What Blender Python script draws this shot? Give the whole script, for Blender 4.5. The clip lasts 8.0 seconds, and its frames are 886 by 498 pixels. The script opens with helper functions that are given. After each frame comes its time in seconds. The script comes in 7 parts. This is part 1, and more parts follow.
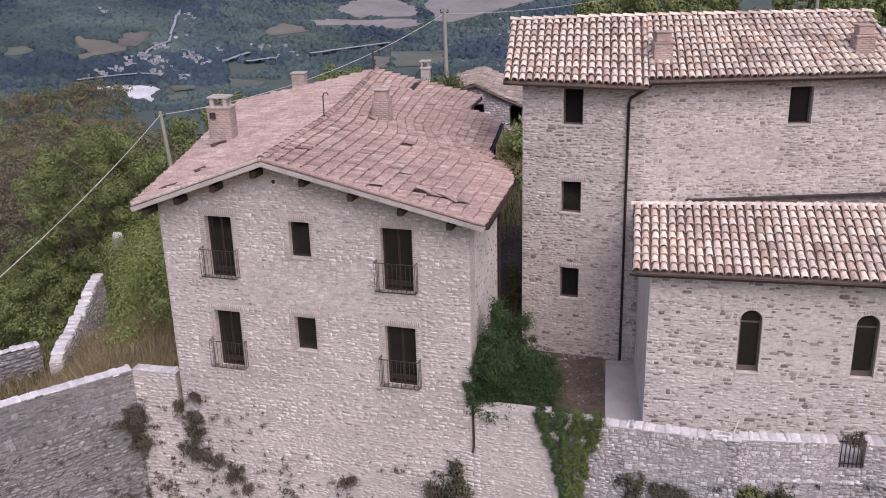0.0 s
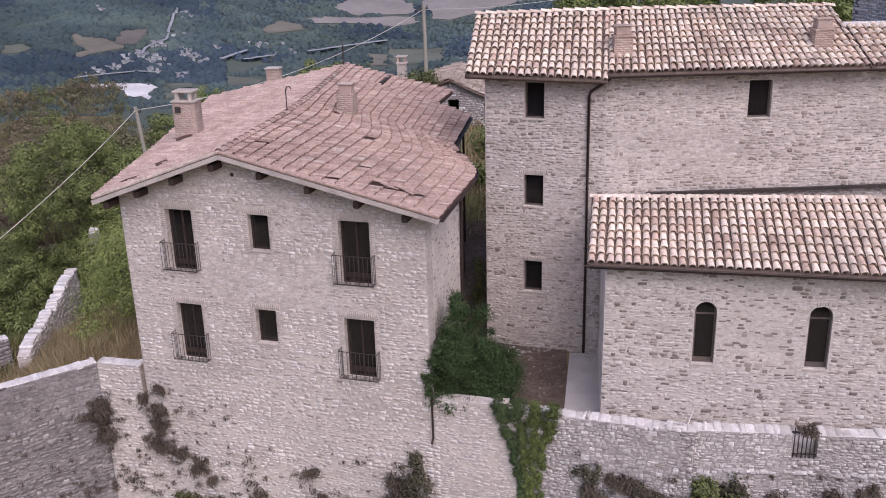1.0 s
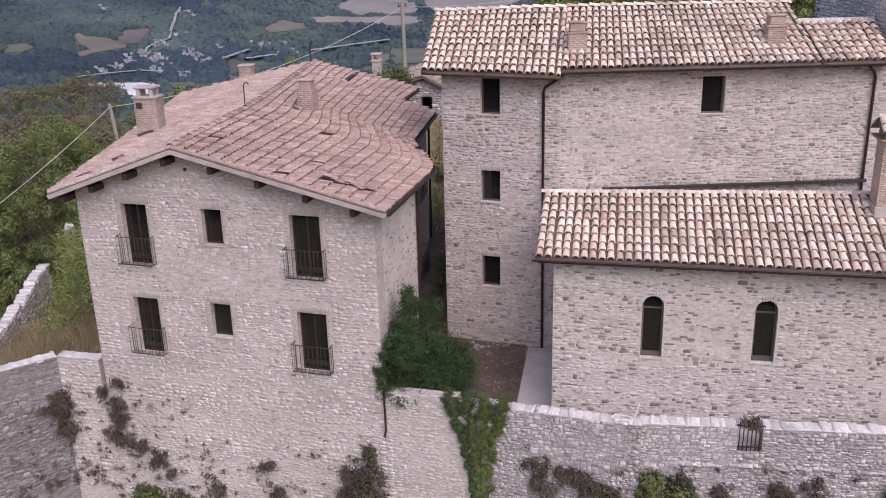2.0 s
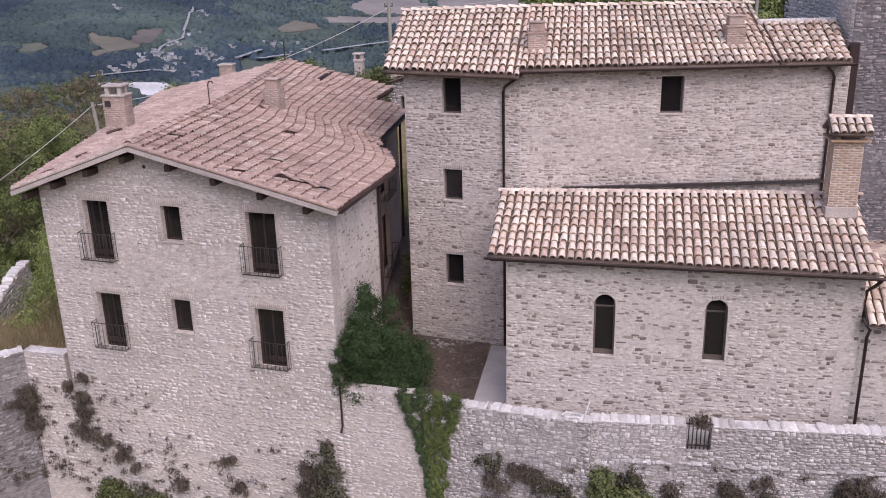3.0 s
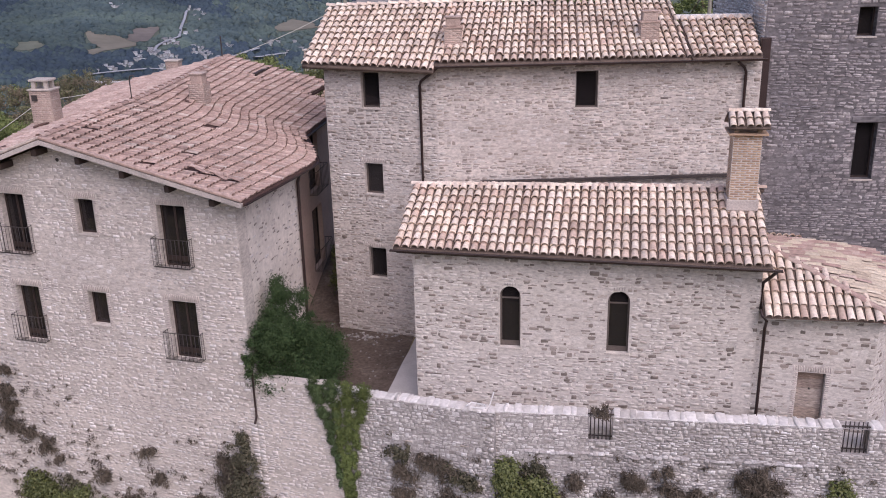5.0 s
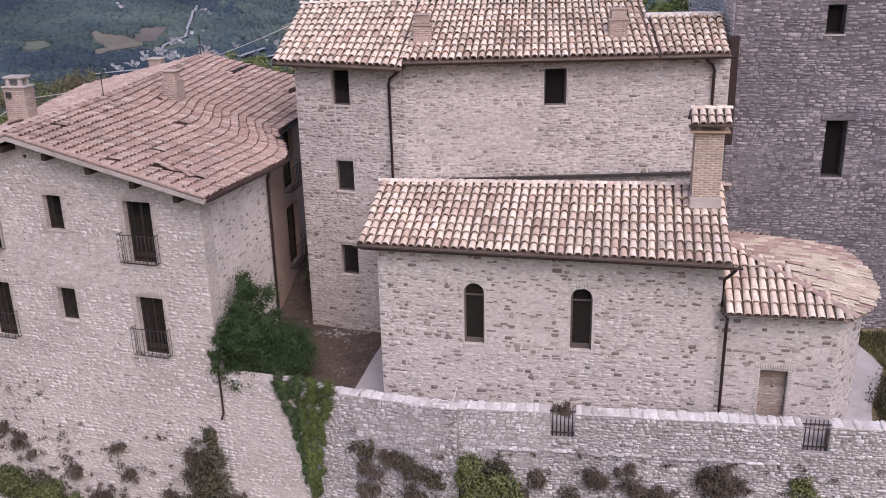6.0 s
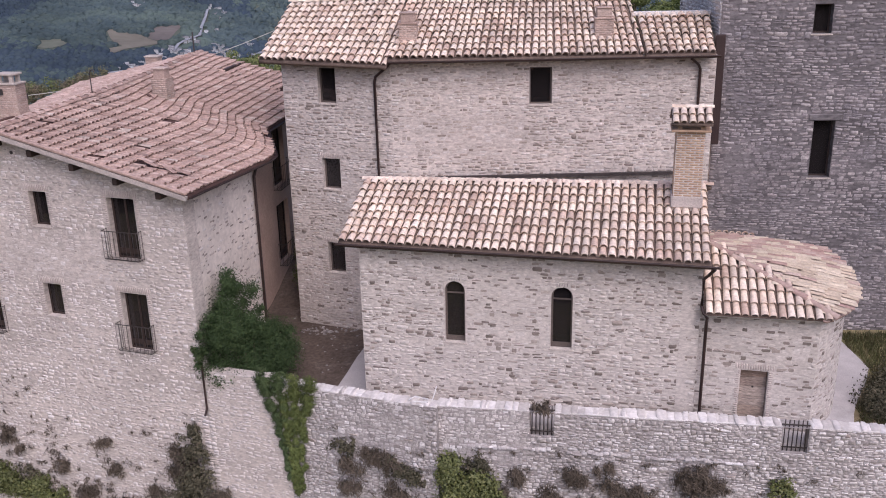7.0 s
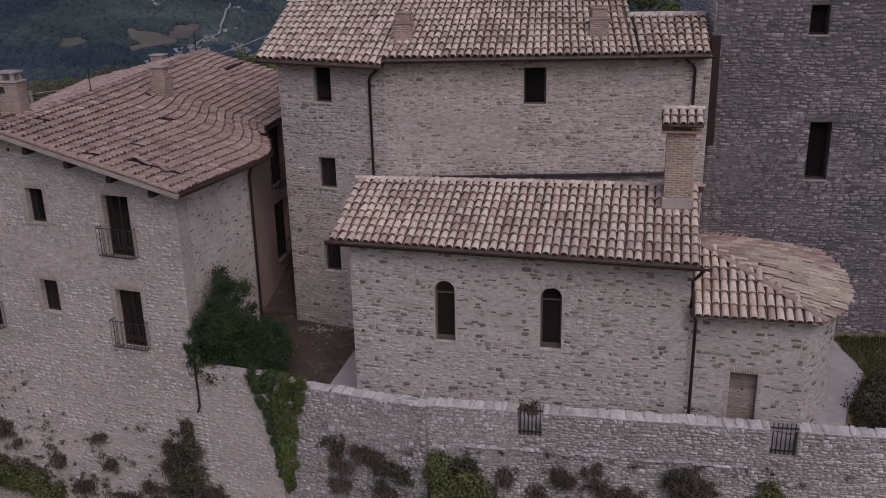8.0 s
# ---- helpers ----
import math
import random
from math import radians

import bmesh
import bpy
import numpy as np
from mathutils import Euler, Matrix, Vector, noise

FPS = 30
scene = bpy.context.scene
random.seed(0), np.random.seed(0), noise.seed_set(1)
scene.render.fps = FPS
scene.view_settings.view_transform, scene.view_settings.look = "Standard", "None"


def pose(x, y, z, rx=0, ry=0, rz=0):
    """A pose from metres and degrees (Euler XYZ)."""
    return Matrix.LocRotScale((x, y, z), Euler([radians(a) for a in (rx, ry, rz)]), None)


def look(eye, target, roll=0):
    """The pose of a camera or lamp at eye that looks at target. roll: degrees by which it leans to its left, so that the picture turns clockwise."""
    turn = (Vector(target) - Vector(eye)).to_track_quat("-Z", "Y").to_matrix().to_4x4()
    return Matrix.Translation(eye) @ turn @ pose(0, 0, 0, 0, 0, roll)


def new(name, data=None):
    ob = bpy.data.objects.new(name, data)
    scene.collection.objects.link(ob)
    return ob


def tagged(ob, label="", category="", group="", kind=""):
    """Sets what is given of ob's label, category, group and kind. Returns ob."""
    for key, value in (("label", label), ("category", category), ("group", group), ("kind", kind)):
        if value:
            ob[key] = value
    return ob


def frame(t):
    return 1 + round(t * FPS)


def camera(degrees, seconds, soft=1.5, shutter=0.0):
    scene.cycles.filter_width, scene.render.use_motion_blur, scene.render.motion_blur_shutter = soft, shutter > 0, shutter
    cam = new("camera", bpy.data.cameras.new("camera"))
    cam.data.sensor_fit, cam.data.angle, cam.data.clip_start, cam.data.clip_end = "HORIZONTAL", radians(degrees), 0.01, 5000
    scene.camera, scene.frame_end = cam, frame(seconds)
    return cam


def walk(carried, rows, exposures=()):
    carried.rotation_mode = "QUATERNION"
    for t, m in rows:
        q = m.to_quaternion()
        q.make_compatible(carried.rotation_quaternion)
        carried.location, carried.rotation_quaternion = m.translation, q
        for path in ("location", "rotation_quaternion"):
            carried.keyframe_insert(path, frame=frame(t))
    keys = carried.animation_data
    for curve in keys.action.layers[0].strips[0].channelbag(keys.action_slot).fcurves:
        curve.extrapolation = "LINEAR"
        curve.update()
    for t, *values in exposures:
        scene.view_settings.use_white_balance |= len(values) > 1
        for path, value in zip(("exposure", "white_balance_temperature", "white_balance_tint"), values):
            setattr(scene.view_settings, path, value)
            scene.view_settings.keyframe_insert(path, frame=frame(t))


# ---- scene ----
# ---------------------------------------------------------------- camera and walk
cam = camera(51.9, 8.0, soft=1.0)
METRES, EYE, TILT, LEAN, TURN = 9.6, 12.0, 0.0, 0.0, 0.0
ROWS = [
    (0.0, 0.0, 0.0, 0.0, -0.49, -19.04, 1.41),
    (0.5, 0.0473, -0.0082, -0.0059, -0.53, -19.11, 1.43),
    (1.0, 0.1179, -0.0201, -0.0128, -0.6, -19.18, 1.43),
    (1.5, 0.1879, -0.0321, -0.0194, -0.67, -19.23, 1.43),
    (3.0, 0.4372, -0.0696, -0.0282, 0.38, -19.16, 1.37),
    (3.5, 0.5053, -0.0778, -0.0305, 0.41, -19.17, 1.36),
    (4.0, 0.5809, -0.0876, -0.0356, 0.34, -19.17, 1.34),
    (4.5, 0.6388, -0.0941, -0.0391, 0.24, -19.23, 1.29),
    (6.0, 0.8223, -0.1067, -0.0543, 0.68, -19.2, 1.26),
    (6.5, 0.8674, -0.1077, -0.0563, 1.1, -19.21, 1.24),
    (7.0, 0.9132, -0.1096, -0.0591, 1.53, -19.22, 1.21),
    (7.5, 0.9536, -0.1105, -0.0599, 2.04, -19.22, 1.18),
    (8.0, 0.9901, -0.111, -0.0586, 2.67, -19.23, 1.14),
]
EXPO, KELVIN, TINT = -0.58, 5780, 25
walk(cam, [(t, pose(0, 0, EYE, TILT, LEAN, TURN) @ pose(METRES * x, METRES * y, METRES * z, 90 + pitch, roll, yaw)) for t, x, y, z, yaw, pitch, roll in ROWS],
     exposures=[(t, EXPO + e, KELVIN, TINT) for t, e in ((0, 0), (7.5, 0), (7.6, -0.2), (7.7, -0.46), (7.8, -0.73), (7.9, -0.98), (8.0, -1.31))])

# ---------------------------------------------------------------- daylight under a pale, hazy sky
SUN_EL, SUN_AZ = 50, 159  # degrees; azimuth clockwise from +y
world = bpy.data.worlds.new("sky")
scene.world = world
world.use_nodes = True
wn = world.node_tree
sky = wn.nodes.new("ShaderNodeTexSky")
sky.sky_type, sky.sun_disc = "NISHITA", False
sky.sun_elevation, sky.sun_rotation = radians(SUN_EL), radians(SUN_AZ)
sky.dust_density, sky.air_density, sky.ozone_density = 6.0, 1.0, 1.0
wn.links.new(sky.outputs[0], wn.nodes["Background"].inputs[0])
wn.nodes["Background"].inputs[1].default_value = 0.23
sun = new("sun", bpy.data.lights.new("sun", "SUN"))
sun.data.energy, sun.data.angle, sun.data.color = 1.26, radians(60), (1.0, 0.96, 0.91)
_d = Vector((math.sin(radians(SUN_AZ)) * math.cos(radians(SUN_EL)), math.cos(radians(SUN_AZ)) * math.cos(radians(SUN_EL)), math.sin(radians(SUN_EL))))
sun.matrix_basis = look(_d * 60, (0, 0, 0))


# ---------------------------------------------------------------- materials
def material(name, stops, rough=0.88, coarse=0.7, amount=0.22, fine=22.0, grain=0.18, bump=0.35, blotch=None, blotch_scale=1.5, blotch_at=0.58, metal=0.0, spec=0.35, bedded=0.0):
    """Colour by a random value per piece (object or island), with large stains, fine grain and relief."""
    m = bpy.data.materials.new(name)
    m.use_nodes = True
    nt = m.node_tree
    b = nt.nodes["Principled BSDF"]
    b.inputs["Roughness"].default_value, b.inputs["Metallic"].default_value = rough, metal
    b.inputs["Specular IOR Level"].default_value = spec

    def node(kind, **kw):
        n = nt.nodes.new(kind)
        for k, v in kw.items():
            if k == "op":
                n.operation = v
        return n
    info, geo = node("ShaderNodeObjectInfo"), node("ShaderNodeNewGeometry")
    add, fr = node("ShaderNodeMath", op="ADD"), node("ShaderNodeMath", op="FRACT")
    nt.links.new(info.outputs["Random"], add.inputs[0])
    nt.links.new(geo.outputs["Random Per Island"], add.inputs[1])
    nt.links.new(add.outputs[0], fr.inputs[0])
    ramp = node("ShaderNodeValToRGB")
    el = ramp.color_ramp.elements
    while len(el) < len(stops):
        el.new(0.5)
    for e, (p, c) in zip(el, stops):
        e.position, e.color = p, (*c, 1)
    nt.links.new(fr.outputs[0], ramp.inputs[0])
    col = ramp.outputs[0]

    def noise_of(scale, detail, rgh=0.6):
        n = node("ShaderNodeTexNoise")
        n.inputs["Scale"].default_value, n.inputs["Detail"].default_value, n.inputs["Roughness"].default_value = scale, detail, rgh
        if bedded:
            flat = node("ShaderNodeVectorMath", op="MULTIPLY")
            flat.inputs[1].default_value = (1, 1, bedded)
            nt.links.new(geo.outputs["Position"], flat.inputs[0])
            nt.links.new(flat.outputs[0], n.inputs["Vector"])
        else:
            nt.links.new(geo.outputs["Position"], n.inputs["Vector"])
        return n.outputs["Fac"]
    if blotch:
        mr = node("ShaderNodeMapRange")
        mr.inputs[1].default_value, mr.inputs[2].default_value = blotch_at, blotch_at + 0.16
        mr.inputs[4].default_value = 0.75
        nt.links.new(noise_of(blotch_scale, 6, 0.7), mr.inputs[0])
        mix = node("ShaderNodeMix")
        mix.data_type = "RGBA"
        nt.links.new(mr.outputs[0], mix.inputs[0])
        nt.links.new(col, mix.inputs[6])
        mix.inputs[7].default_value = (*blotch, 1)
        col = mix.outputs[2]
    for scale, amt, det in ((coarse, amount, 4), (fine, grain, 3)):
        mr = node("ShaderNodeMapRange")
        mr.inputs[1].default_value, mr.inputs[2].default_value = 0.3, 0.7
        mr.inputs[3].default_value, mr.inputs[4].default_value = 1 - amt, 1 + amt
        out = noise_of(scale, det)
        nt.links.new(out, mr.inputs[0])
        sc = node("ShaderNodeVectorMath", op="SCALE")
        nt.links.new(col, sc.inputs[0])
        nt.links.new(mr.outputs[0], sc.inputs[3])
        col = sc.outputs[0]
    nt.links.new(col, b.inputs["Base Color"])
    if bump:
        bp = node("ShaderNodeBump")
        bp.inputs["Strength"].default_value, bp.inputs["Distance"].default_value = bump, 0.02
        nt.links.new(out, bp.inputs["Height"])
        nt.links.new(bp.outputs[0], b.inputs["Normal"])
    return m


def glass_material(name):
    m = bpy.data.materials.new(name)
    m.use_nodes = True
    b = m.node_tree.nodes["Principled BSDF"]
    b.inputs["Base Color"].default_value = (0.07, 0.062, 0.063, 1)
    b.inputs["Roughness"].default_value, b.inputs["Transmission Weight"].default_value = 0.03, 0.8
    b.inputs["IOR"].default_value = 1.42
    return m


STONE = material("pale_limestone", [(0.0, (0.603, 0.551, 0.504)), (.18, (0.545, 0.49, 0.444)), (.34, (0.634, 0.59, 0.552)), (.48, (0.582, 0.522, 0.472)), (.60, (0.517, 0.458, 0.407)), (.70, (0.444, 0.396, 0.358)), (.76, (0.56, 0.507, 0.466)), (.88, (0.684, 0.646, 0.614)), (1.0, (0.647, 0.601, 0.563))], coarse=0.3, amount=.16, fine=11, grain=0.22, bump=0.35, blotch=(0.487, 0.439, 0.407), blotch_scale=1.1, blotch_at=.57, bedded=1.8)
STONE_SMOOTH = material("smooth_pointed_limestone", [(0.0, (0.638, 0.587, 0.55)), (0.3, (0.574, 0.528, 0.495)), (0.6, (0.669, 0.617, 0.577)), (0.8, (0.606, 0.558, 0.522)), (0.93, (0.497, 0.458, 0.429)), (1.0, (0.638, 0.587, 0.55))], coarse=0.4, amount=.10, fine=11, grain=0.2, bump=0.35, blotch=(0.502, 0.453, 0.42), blotch_scale=1.1, blotch_at=.57, bedded=1.8)
STONE_CHAPEL = material("flush_pointed_limestone", [(0.0, (.575, .53, .485)), (.2, (.51, .465, .415)), (.36, (.62, .58, .535)), (.5, (.53, .48, .43)), (.58, (.45, .395, .345)), (.64, (.31, .262, .224)), (.70, (.185, .156, .133)), (.78, (.235, .20, .17)), (.83, (.36, .31, .268)), (.86, (.60, .56, .515)), (1.0, (.555, .51, .465))], coarse=0.4, amount=.10, fine=11, grain=0.2, bump=0.35, blotch=(0.477, 0.427, 0.383), blotch_scale=1.0, blotch_at=0.66, bedded=1.8)
MORTAR_CHAPEL = material("fresh_lime_pointing", [(0.0, (0.519, 0.475, 0.427)), (1.0, (0.519, 0.475, 0.427))], coarse=0.6, amount=.12, fine=7, grain=0.24, bump=0.45, bedded=2.2)
STONE_AND_SHADE = material("dark_stone_and_gap_shade", [(0.0, (.20, .172, .15)), (.5, (.29, .25, .22)), (1.0, (.37, .325, .285))], coarse=1, amount=.2, fine=14, grain=.3, bump=.4)
STONE_CLEAN = material("repointed_limestone", [(0.0, (0.468, 0.424, 0.379)), (.25, (0.402, 0.353, 0.313)), (.42, (0.512, 0.472, 0.432)), (.56, (0.432, 0.379, 0.331)), (.68, (0.371, 0.318, 0.27)), (.76, (0.273, 0.232, 0.194)), (.80, (0.212, 0.177, 0.151)), (.83, (0.353, 0.309, 0.265)), (.88, (0.601, 0.565, 0.53)), (1.0, (0.503, 0.468, 0.424))], coarse=0.4, amount=.12, fine=11, grain=0.24, bump=0.35, blotch=(0.389, 0.34, 0.292), blotch_scale=0.8, blotch_at=.58, bedded=1.8)
STONE_DARK = material("weathered_grey_stone", [(0.0, (0.275, 0.251, 0.246)), (.25, (0.216, 0.194, 0.192)), (.45, (0.324, 0.294, 0.285)), (.65, (0.178, 0.162, 0.162)), (.84, (0.41, 0.38, 0.365)), (.9, (0.254, 0.227, 0.218)), (1.0, (0.356, 0.324, 0.307))], coarse=0.35, amount=.25, fine=13, grain=.36, bump=.6, blotch=(0.162, 0.153, 0.162), blotch_scale=0.45, blotch_at=.50, bedded=1.4)
STONE_ROUGH = material("rough_field_stone", [(0.0, (0.481, 0.454, 0.429)), (.3, (0.381, 0.352, 0.328)), (.55, (0.557, 0.528, 0.503)), (.8, (0.293, 0.264, 0.244)), (.93, (0.657, 0.635, 0.618)), (1.0, (0.544, 0.522, 0.498))], coarse=0.5, amount=.2, fine=13, grain=0.34, bump=0.6, blotch=(0.299, 0.277, 0.255), blotch_scale=0.7, blotch_at=.56, bedded=1.4)
MORTAR = material("lime_mortar", [(0.0, (0.52, 0.468, 0.418)), (1.0, (0.52, 0.468, 0.418))], coarse=0.5, amount=.16, fine=7, grain=0.26, bump=0.45, bedded=2.2)
MORTAR_DARK = material("dark_old_mortar", [(0.0, (.15, .138, .138)), (1.0, (.15, .138, .138))], coarse=0.6, amount=.3, fine=5, grain=0.38, bump=0.6, bedded=2.4)
MORTAR_OLD = material("grimy_mortar", [(0.0, (0.204, 0.189, 0.182)), (1.0, (0.204, 0.189, 0.182))], coarse=0.6, amount=.25, fine=5, grain=0.38, bump=0.6, bedded=2.4)
MORTAR_ROUGH = material("weathered_mortar", [(0.0, (0.33, 0.306, 0.291)), (1.0, (0.33, 0.306, 0.291))], coarse=0.6, amount=.3, fine=7, grain=.3, bump=.5, bedded=1.6)
PLASTER = material("bare_render", [(0.0, (0.505, 0.377, 0.302)), (1.0, (0.505, 0.377, 0.302))], coarse=0.8, amount=.14, fine=12, grain=.1, blotch=(0.436, 0.314, 0.246), blotch_scale=.7, blotch_at=.55)
COPING = material("white_lichened_coping_stone", [(0.0, (.66, .635, .605)), (.3, (.57, .54, .51)), (.6, (.72, .70, .67)), (.85, (.50, .47, .435)), (1.0, (.63, .605, .57))], coarse=1.2, amount=.15, fine=9, grain=.15, bump=.25, blotch=(.42, .40, .375), blotch_scale=5, blotch_at=.62)
BRICK = material("buff_brick", [(0.0, (.45, .325, .215)), (.4, (.39, .275, .18)), (.7, (.49, .37, .255)), (1.0, (.34, .225, .15))], coarse=1.5, amount=.12, fine=40, grain=.15)
MORTAR_ROSE = material("rose_mortar", [(0.0, (0.412, 0.33, 0.275)), (1.0, (0.412, 0.33, 0.275))], coarse=1.5, amount=.2, fine=30, grain=.25)
BRICK_ROSE = material("rose_brick", [(0.0, (0.449, 0.343, 0.286)), (.5, (0.388, 0.289, 0.237)), (1.0, (0.5, 0.403, 0.341))], coarse=1.5, amount=.2, fine=30, grain=.25)
STONE_OLD = material("dirty_weathered_stone", [(0.0, (0.256, 0.236, 0.224)), (.3, (0.208, 0.192, 0.181)), (.55, (0.296, 0.276, 0.262)), (.8, (0.168, 0.155, 0.144)), (.93, (0.368, 0.352, 0.336)), (1.0, (0.304, 0.288, 0.272))], coarse=0.4, amount=.25, fine=13, grain=0.34, bump=0.6, blotch=(0.176, 0.164, 0.152), blotch_scale=0.6, blotch_at=.53, bedded=1.4)
BRICK_PINK = material("old_pinkish_brick", [(0.0, (.49, .43, .385)), (.5, (.455, .395, .35)), (1.0, (.53, .47, .425))], coarse=1.5, amount=.2, fine=40, grain=.2)
# Tile for the left slope; its paleness stands for grazing sky light.
TILE_SKYLIT = material("skylit_clay_tile", [(0.0, (.51, .385, .32)), (.25, (.37, .26, .21)), (.5, (.56, .44, .37)), (.75, (.42, .30, .245)), (1.0, (.52, .40, .335))], coarse=0.5, amount=.16, fine=9, grain=.22, bump=.2, blotch=(.35, .24, .195), blotch_scale=4, blotch_at=.60)
TILE_RED = material("pink_red_clay_tile", [(0.0, (0.42, 0.302, 0.248)), (.3, (0.35, 0.246, 0.2)), (.6, (0.47, 0.355, 0.296)), (.82, (0.36, 0.254, 0.208)), (.92, (0.25, 0.175, 0.145)), (1.0, (0.54, 0.456, 0.389))], coarse=0.5, amount=.16, fine=9, grain=.26, bump=.2, blotch=(.30, .20, .165), blotch_scale=2.5, blotch_at=.58)
TILE_OLD = material("sun_bleached_clay_tile", [(0.0, (0.726, 0.605, 0.479)), (.22, (0.803, 0.699, 0.572)), (.42, (0.638, 0.512, 0.402)), (.62, (0.792, 0.693, 0.578)), (.76, (0.594, 0.451, 0.358)), (.86, (0.462, 0.352, 0.281)), (.93, (0.693, 0.583, 0.479)), (1.0, (0.517, 0.435, 0.358))], coarse=0.7, amount=.16, fine=11, grain=.20, bump=.2, blotch=(0.187, 0.149, 0.116), blotch_scale=8, blotch_at=.62)
TILE_GOLD = material("buff_clay_tile", [(0.0, (0.493, 0.418, 0.317)), (.3, (0.572, 0.497, 0.387)), (.6, (0.44, 0.361, 0.268)), (.85, (0.528, 0.449, 0.343)), (1.0, (0.405, 0.321, 0.242))], coarse=0.8, amount=.14, fine=12, grain=.18, bump=.2, blotch=(0.352, 0.29, 0.22), blotch_scale=6, blotch_at=.62)
TILE_BROWN = material("mossy_brown_clay_tile", [(0.0, (.35, .285, .235)), (.3, (.27, .215, .17)), (.6, (.45, .375, .315)), (.85, (.21, .175, .125)), (1.0, (.40, .33, .275))], coarse=0.8, amount=.2, fine=16, grain=.3, blotch=(.16, .15, .09), blotch_scale=1.2, blotch_at=.55)
TILE_ROSE = material("rose_clay_tile", [(0.0, (0.402, 0.3, 0.252)), (.3, (0.343, 0.234, 0.197)), (.6, (0.439, 0.347, 0.289)), (.85, (0.307, 0.197, 0.165)), (1.0, (0.424, 0.34, 0.285))], coarse=0.6, amount=.14, fine=12, grain=.18, bump=.2)
# Roof decks far darker than the tiles: channel shade put into the colour.
PAN_RED = material("dark_deck_clay", [(0.0, (.10, .058, .048)), (1.0, (.10, .058, .048))], coarse=1, amount=.2, fine=20, grain=.2)
PAN_OLD = material("shaded_deck_clay", [(0.0, (0.145, 0.107, 0.085)), (1.0, (0.145, 0.107, 0.085))], coarse=1, amount=.2, fine=20, grain=.25)
WOOD_DARK = material("dark_brown_timber", [(0.0, (.036, .024, .020)), (1.0, (.050, .034, .027))], rough=.65, coarse=3, amount=.2, fine=60, grain=.25)
WOOD_DOOR = material("weathered_plank", [(0.0, (0.25, 0.176, 0.13)), (.35, (0.362, 0.305, 0.26)), (.7, (0.163, 0.114, 0.0884)), (1.0, (0.3, 0.221, 0.169))], rough=.8, coarse=5, amount=.3, fine=9, grain=.35, bump=.3, bedded=5)
IRON = material("dark_wrought_iron", [(0.0, (.05, .043, .041)), (1.0, (.065, .054, .05))], rough=.6, coarse=4, amount=.2, fine=60, grain=.2, metal=.2)
COPPER = material("brown_painted_gutter", [(0.0, (.036, .022, .020)), (1.0, (.042, .026, .023))], rough=.45, coarse=2, amount=.2, fine=40, grain=.1)
RENDER_WARM = material("warm_lime_render", [(0.0, (0.63, 0.572, 0.508)), (1.0, (0.63, 0.572, 0.508))], coarse=0.6, amount=.12, fine=7, grain=.14, bump=.25)
PALE_SIDE = material("near_white_side_wall", [(0.0, (.74, .71, .68)), (1.0, (.74, .71, .68))], coarse=1.0, amount=.12, fine=14, grain=.12, bump=.3, blotch=(.55, .50, .46), blotch_scale=2.2, blotch_at=.6)
CONCRETE = material("pale_concrete", [(0.0, (0.446, 0.422, 0.406)), (1.0, (0.446, 0.422, 0.406))], coarse=1.2, amount=.12, fine=25, grain=.1, bump=.2, blotch=(0.324, 0.304, 0.288), blotch_scale=.9, blotch_at=.56)
SLATE = material("grey_chimney_slab", [(0.0, (.45, .40, .35)), (1.0, (.50, .45, .40))], coarse=2, amount=.2, fine=30, grain=.2)
VERGE = material("grey_mortar_verge", [(0.0, (.46, .41, .37)), (1.0, (.46, .41, .37))], coarse=1.5, amount=.2, fine=30, grain=.2)
WOOD_MID = material("faded_brown_timber", [(0.0, (.10, .082, .07)), (1.0, (.13, .105, .09))], rough=.65, coarse=3, amount=.2, fine=60, grain=.25)
CLOTH = material("grey_net_curtain", [(0.0, (.15, .145, .14)), (1.0, (.15, .145, .14))], coarse=6, amount=.2)
# Dark plaster gives the rooms behind the panes their gloom by colour.
DARK_ROOM = material("room_gloom_plaster", [(0.0, (.12, .10, .09)), (1.0, (.12, .10, .09))])
GLASS = glass_material("window_glass")
BARK = material("grey_bark", [(0.0, (.13, .10, .075)), (1.0, (.16, .12, .09))], fine=30, grain=.3)
POLE_WOOD = material("grey_concrete_pole", [(0.0, (0.315, 0.3, 0.243)), (1.0, (0.315, 0.3, 0.243))], amount=.12)
CABLE = material("pale_cable", [(0.0, (0.517, 0.495, 0.43)), (1.0, (0.517, 0.495, 0.43))], rough=.5)
LEAF_BRIGHT = material("bright_young_leaves", [(0.0, (.19, .235, .06)), (.4, (.23, .27, .075)), (.7, (.15, .19, .05)), (1.0, (.28, .30, .10))], rough=.6, coarse=.35, amount=.3, fine=6, grain=.2, bump=0)
LEAF = material("green_leaves", [(0.0, (.14, .18, .05)), (.4, (.17, .21, .06)), (.7, (.112, .15, .044)), (1.0, (.21, .24, .078))], rough=.6, coarse=.35, amount=.3, fine=6, grain=.2, bump=0)
LEAF_TREE = material("summer_tree_leaves", [(0.0, (.135, .168, .055)), (.4, (.165, .195, .064)), (.7, (.105, .138, .046)), (1.0, (.205, .225, .078))], rough=.75, coarse=.25, amount=.25, fine=2, grain=.2, bump=0, spec=.2)
LEAF_OLIVE = material("olive_brown_leaves", [(0.0, (.125, .122, .066)), (.4, (.15, .142, .078)), (.7, (.10, .105, .056)), (1.0, (.18, .16, .09))], rough=.8, coarse=.12, amount=.3, fine=1, grain=.2, bump=0, spec=.15)
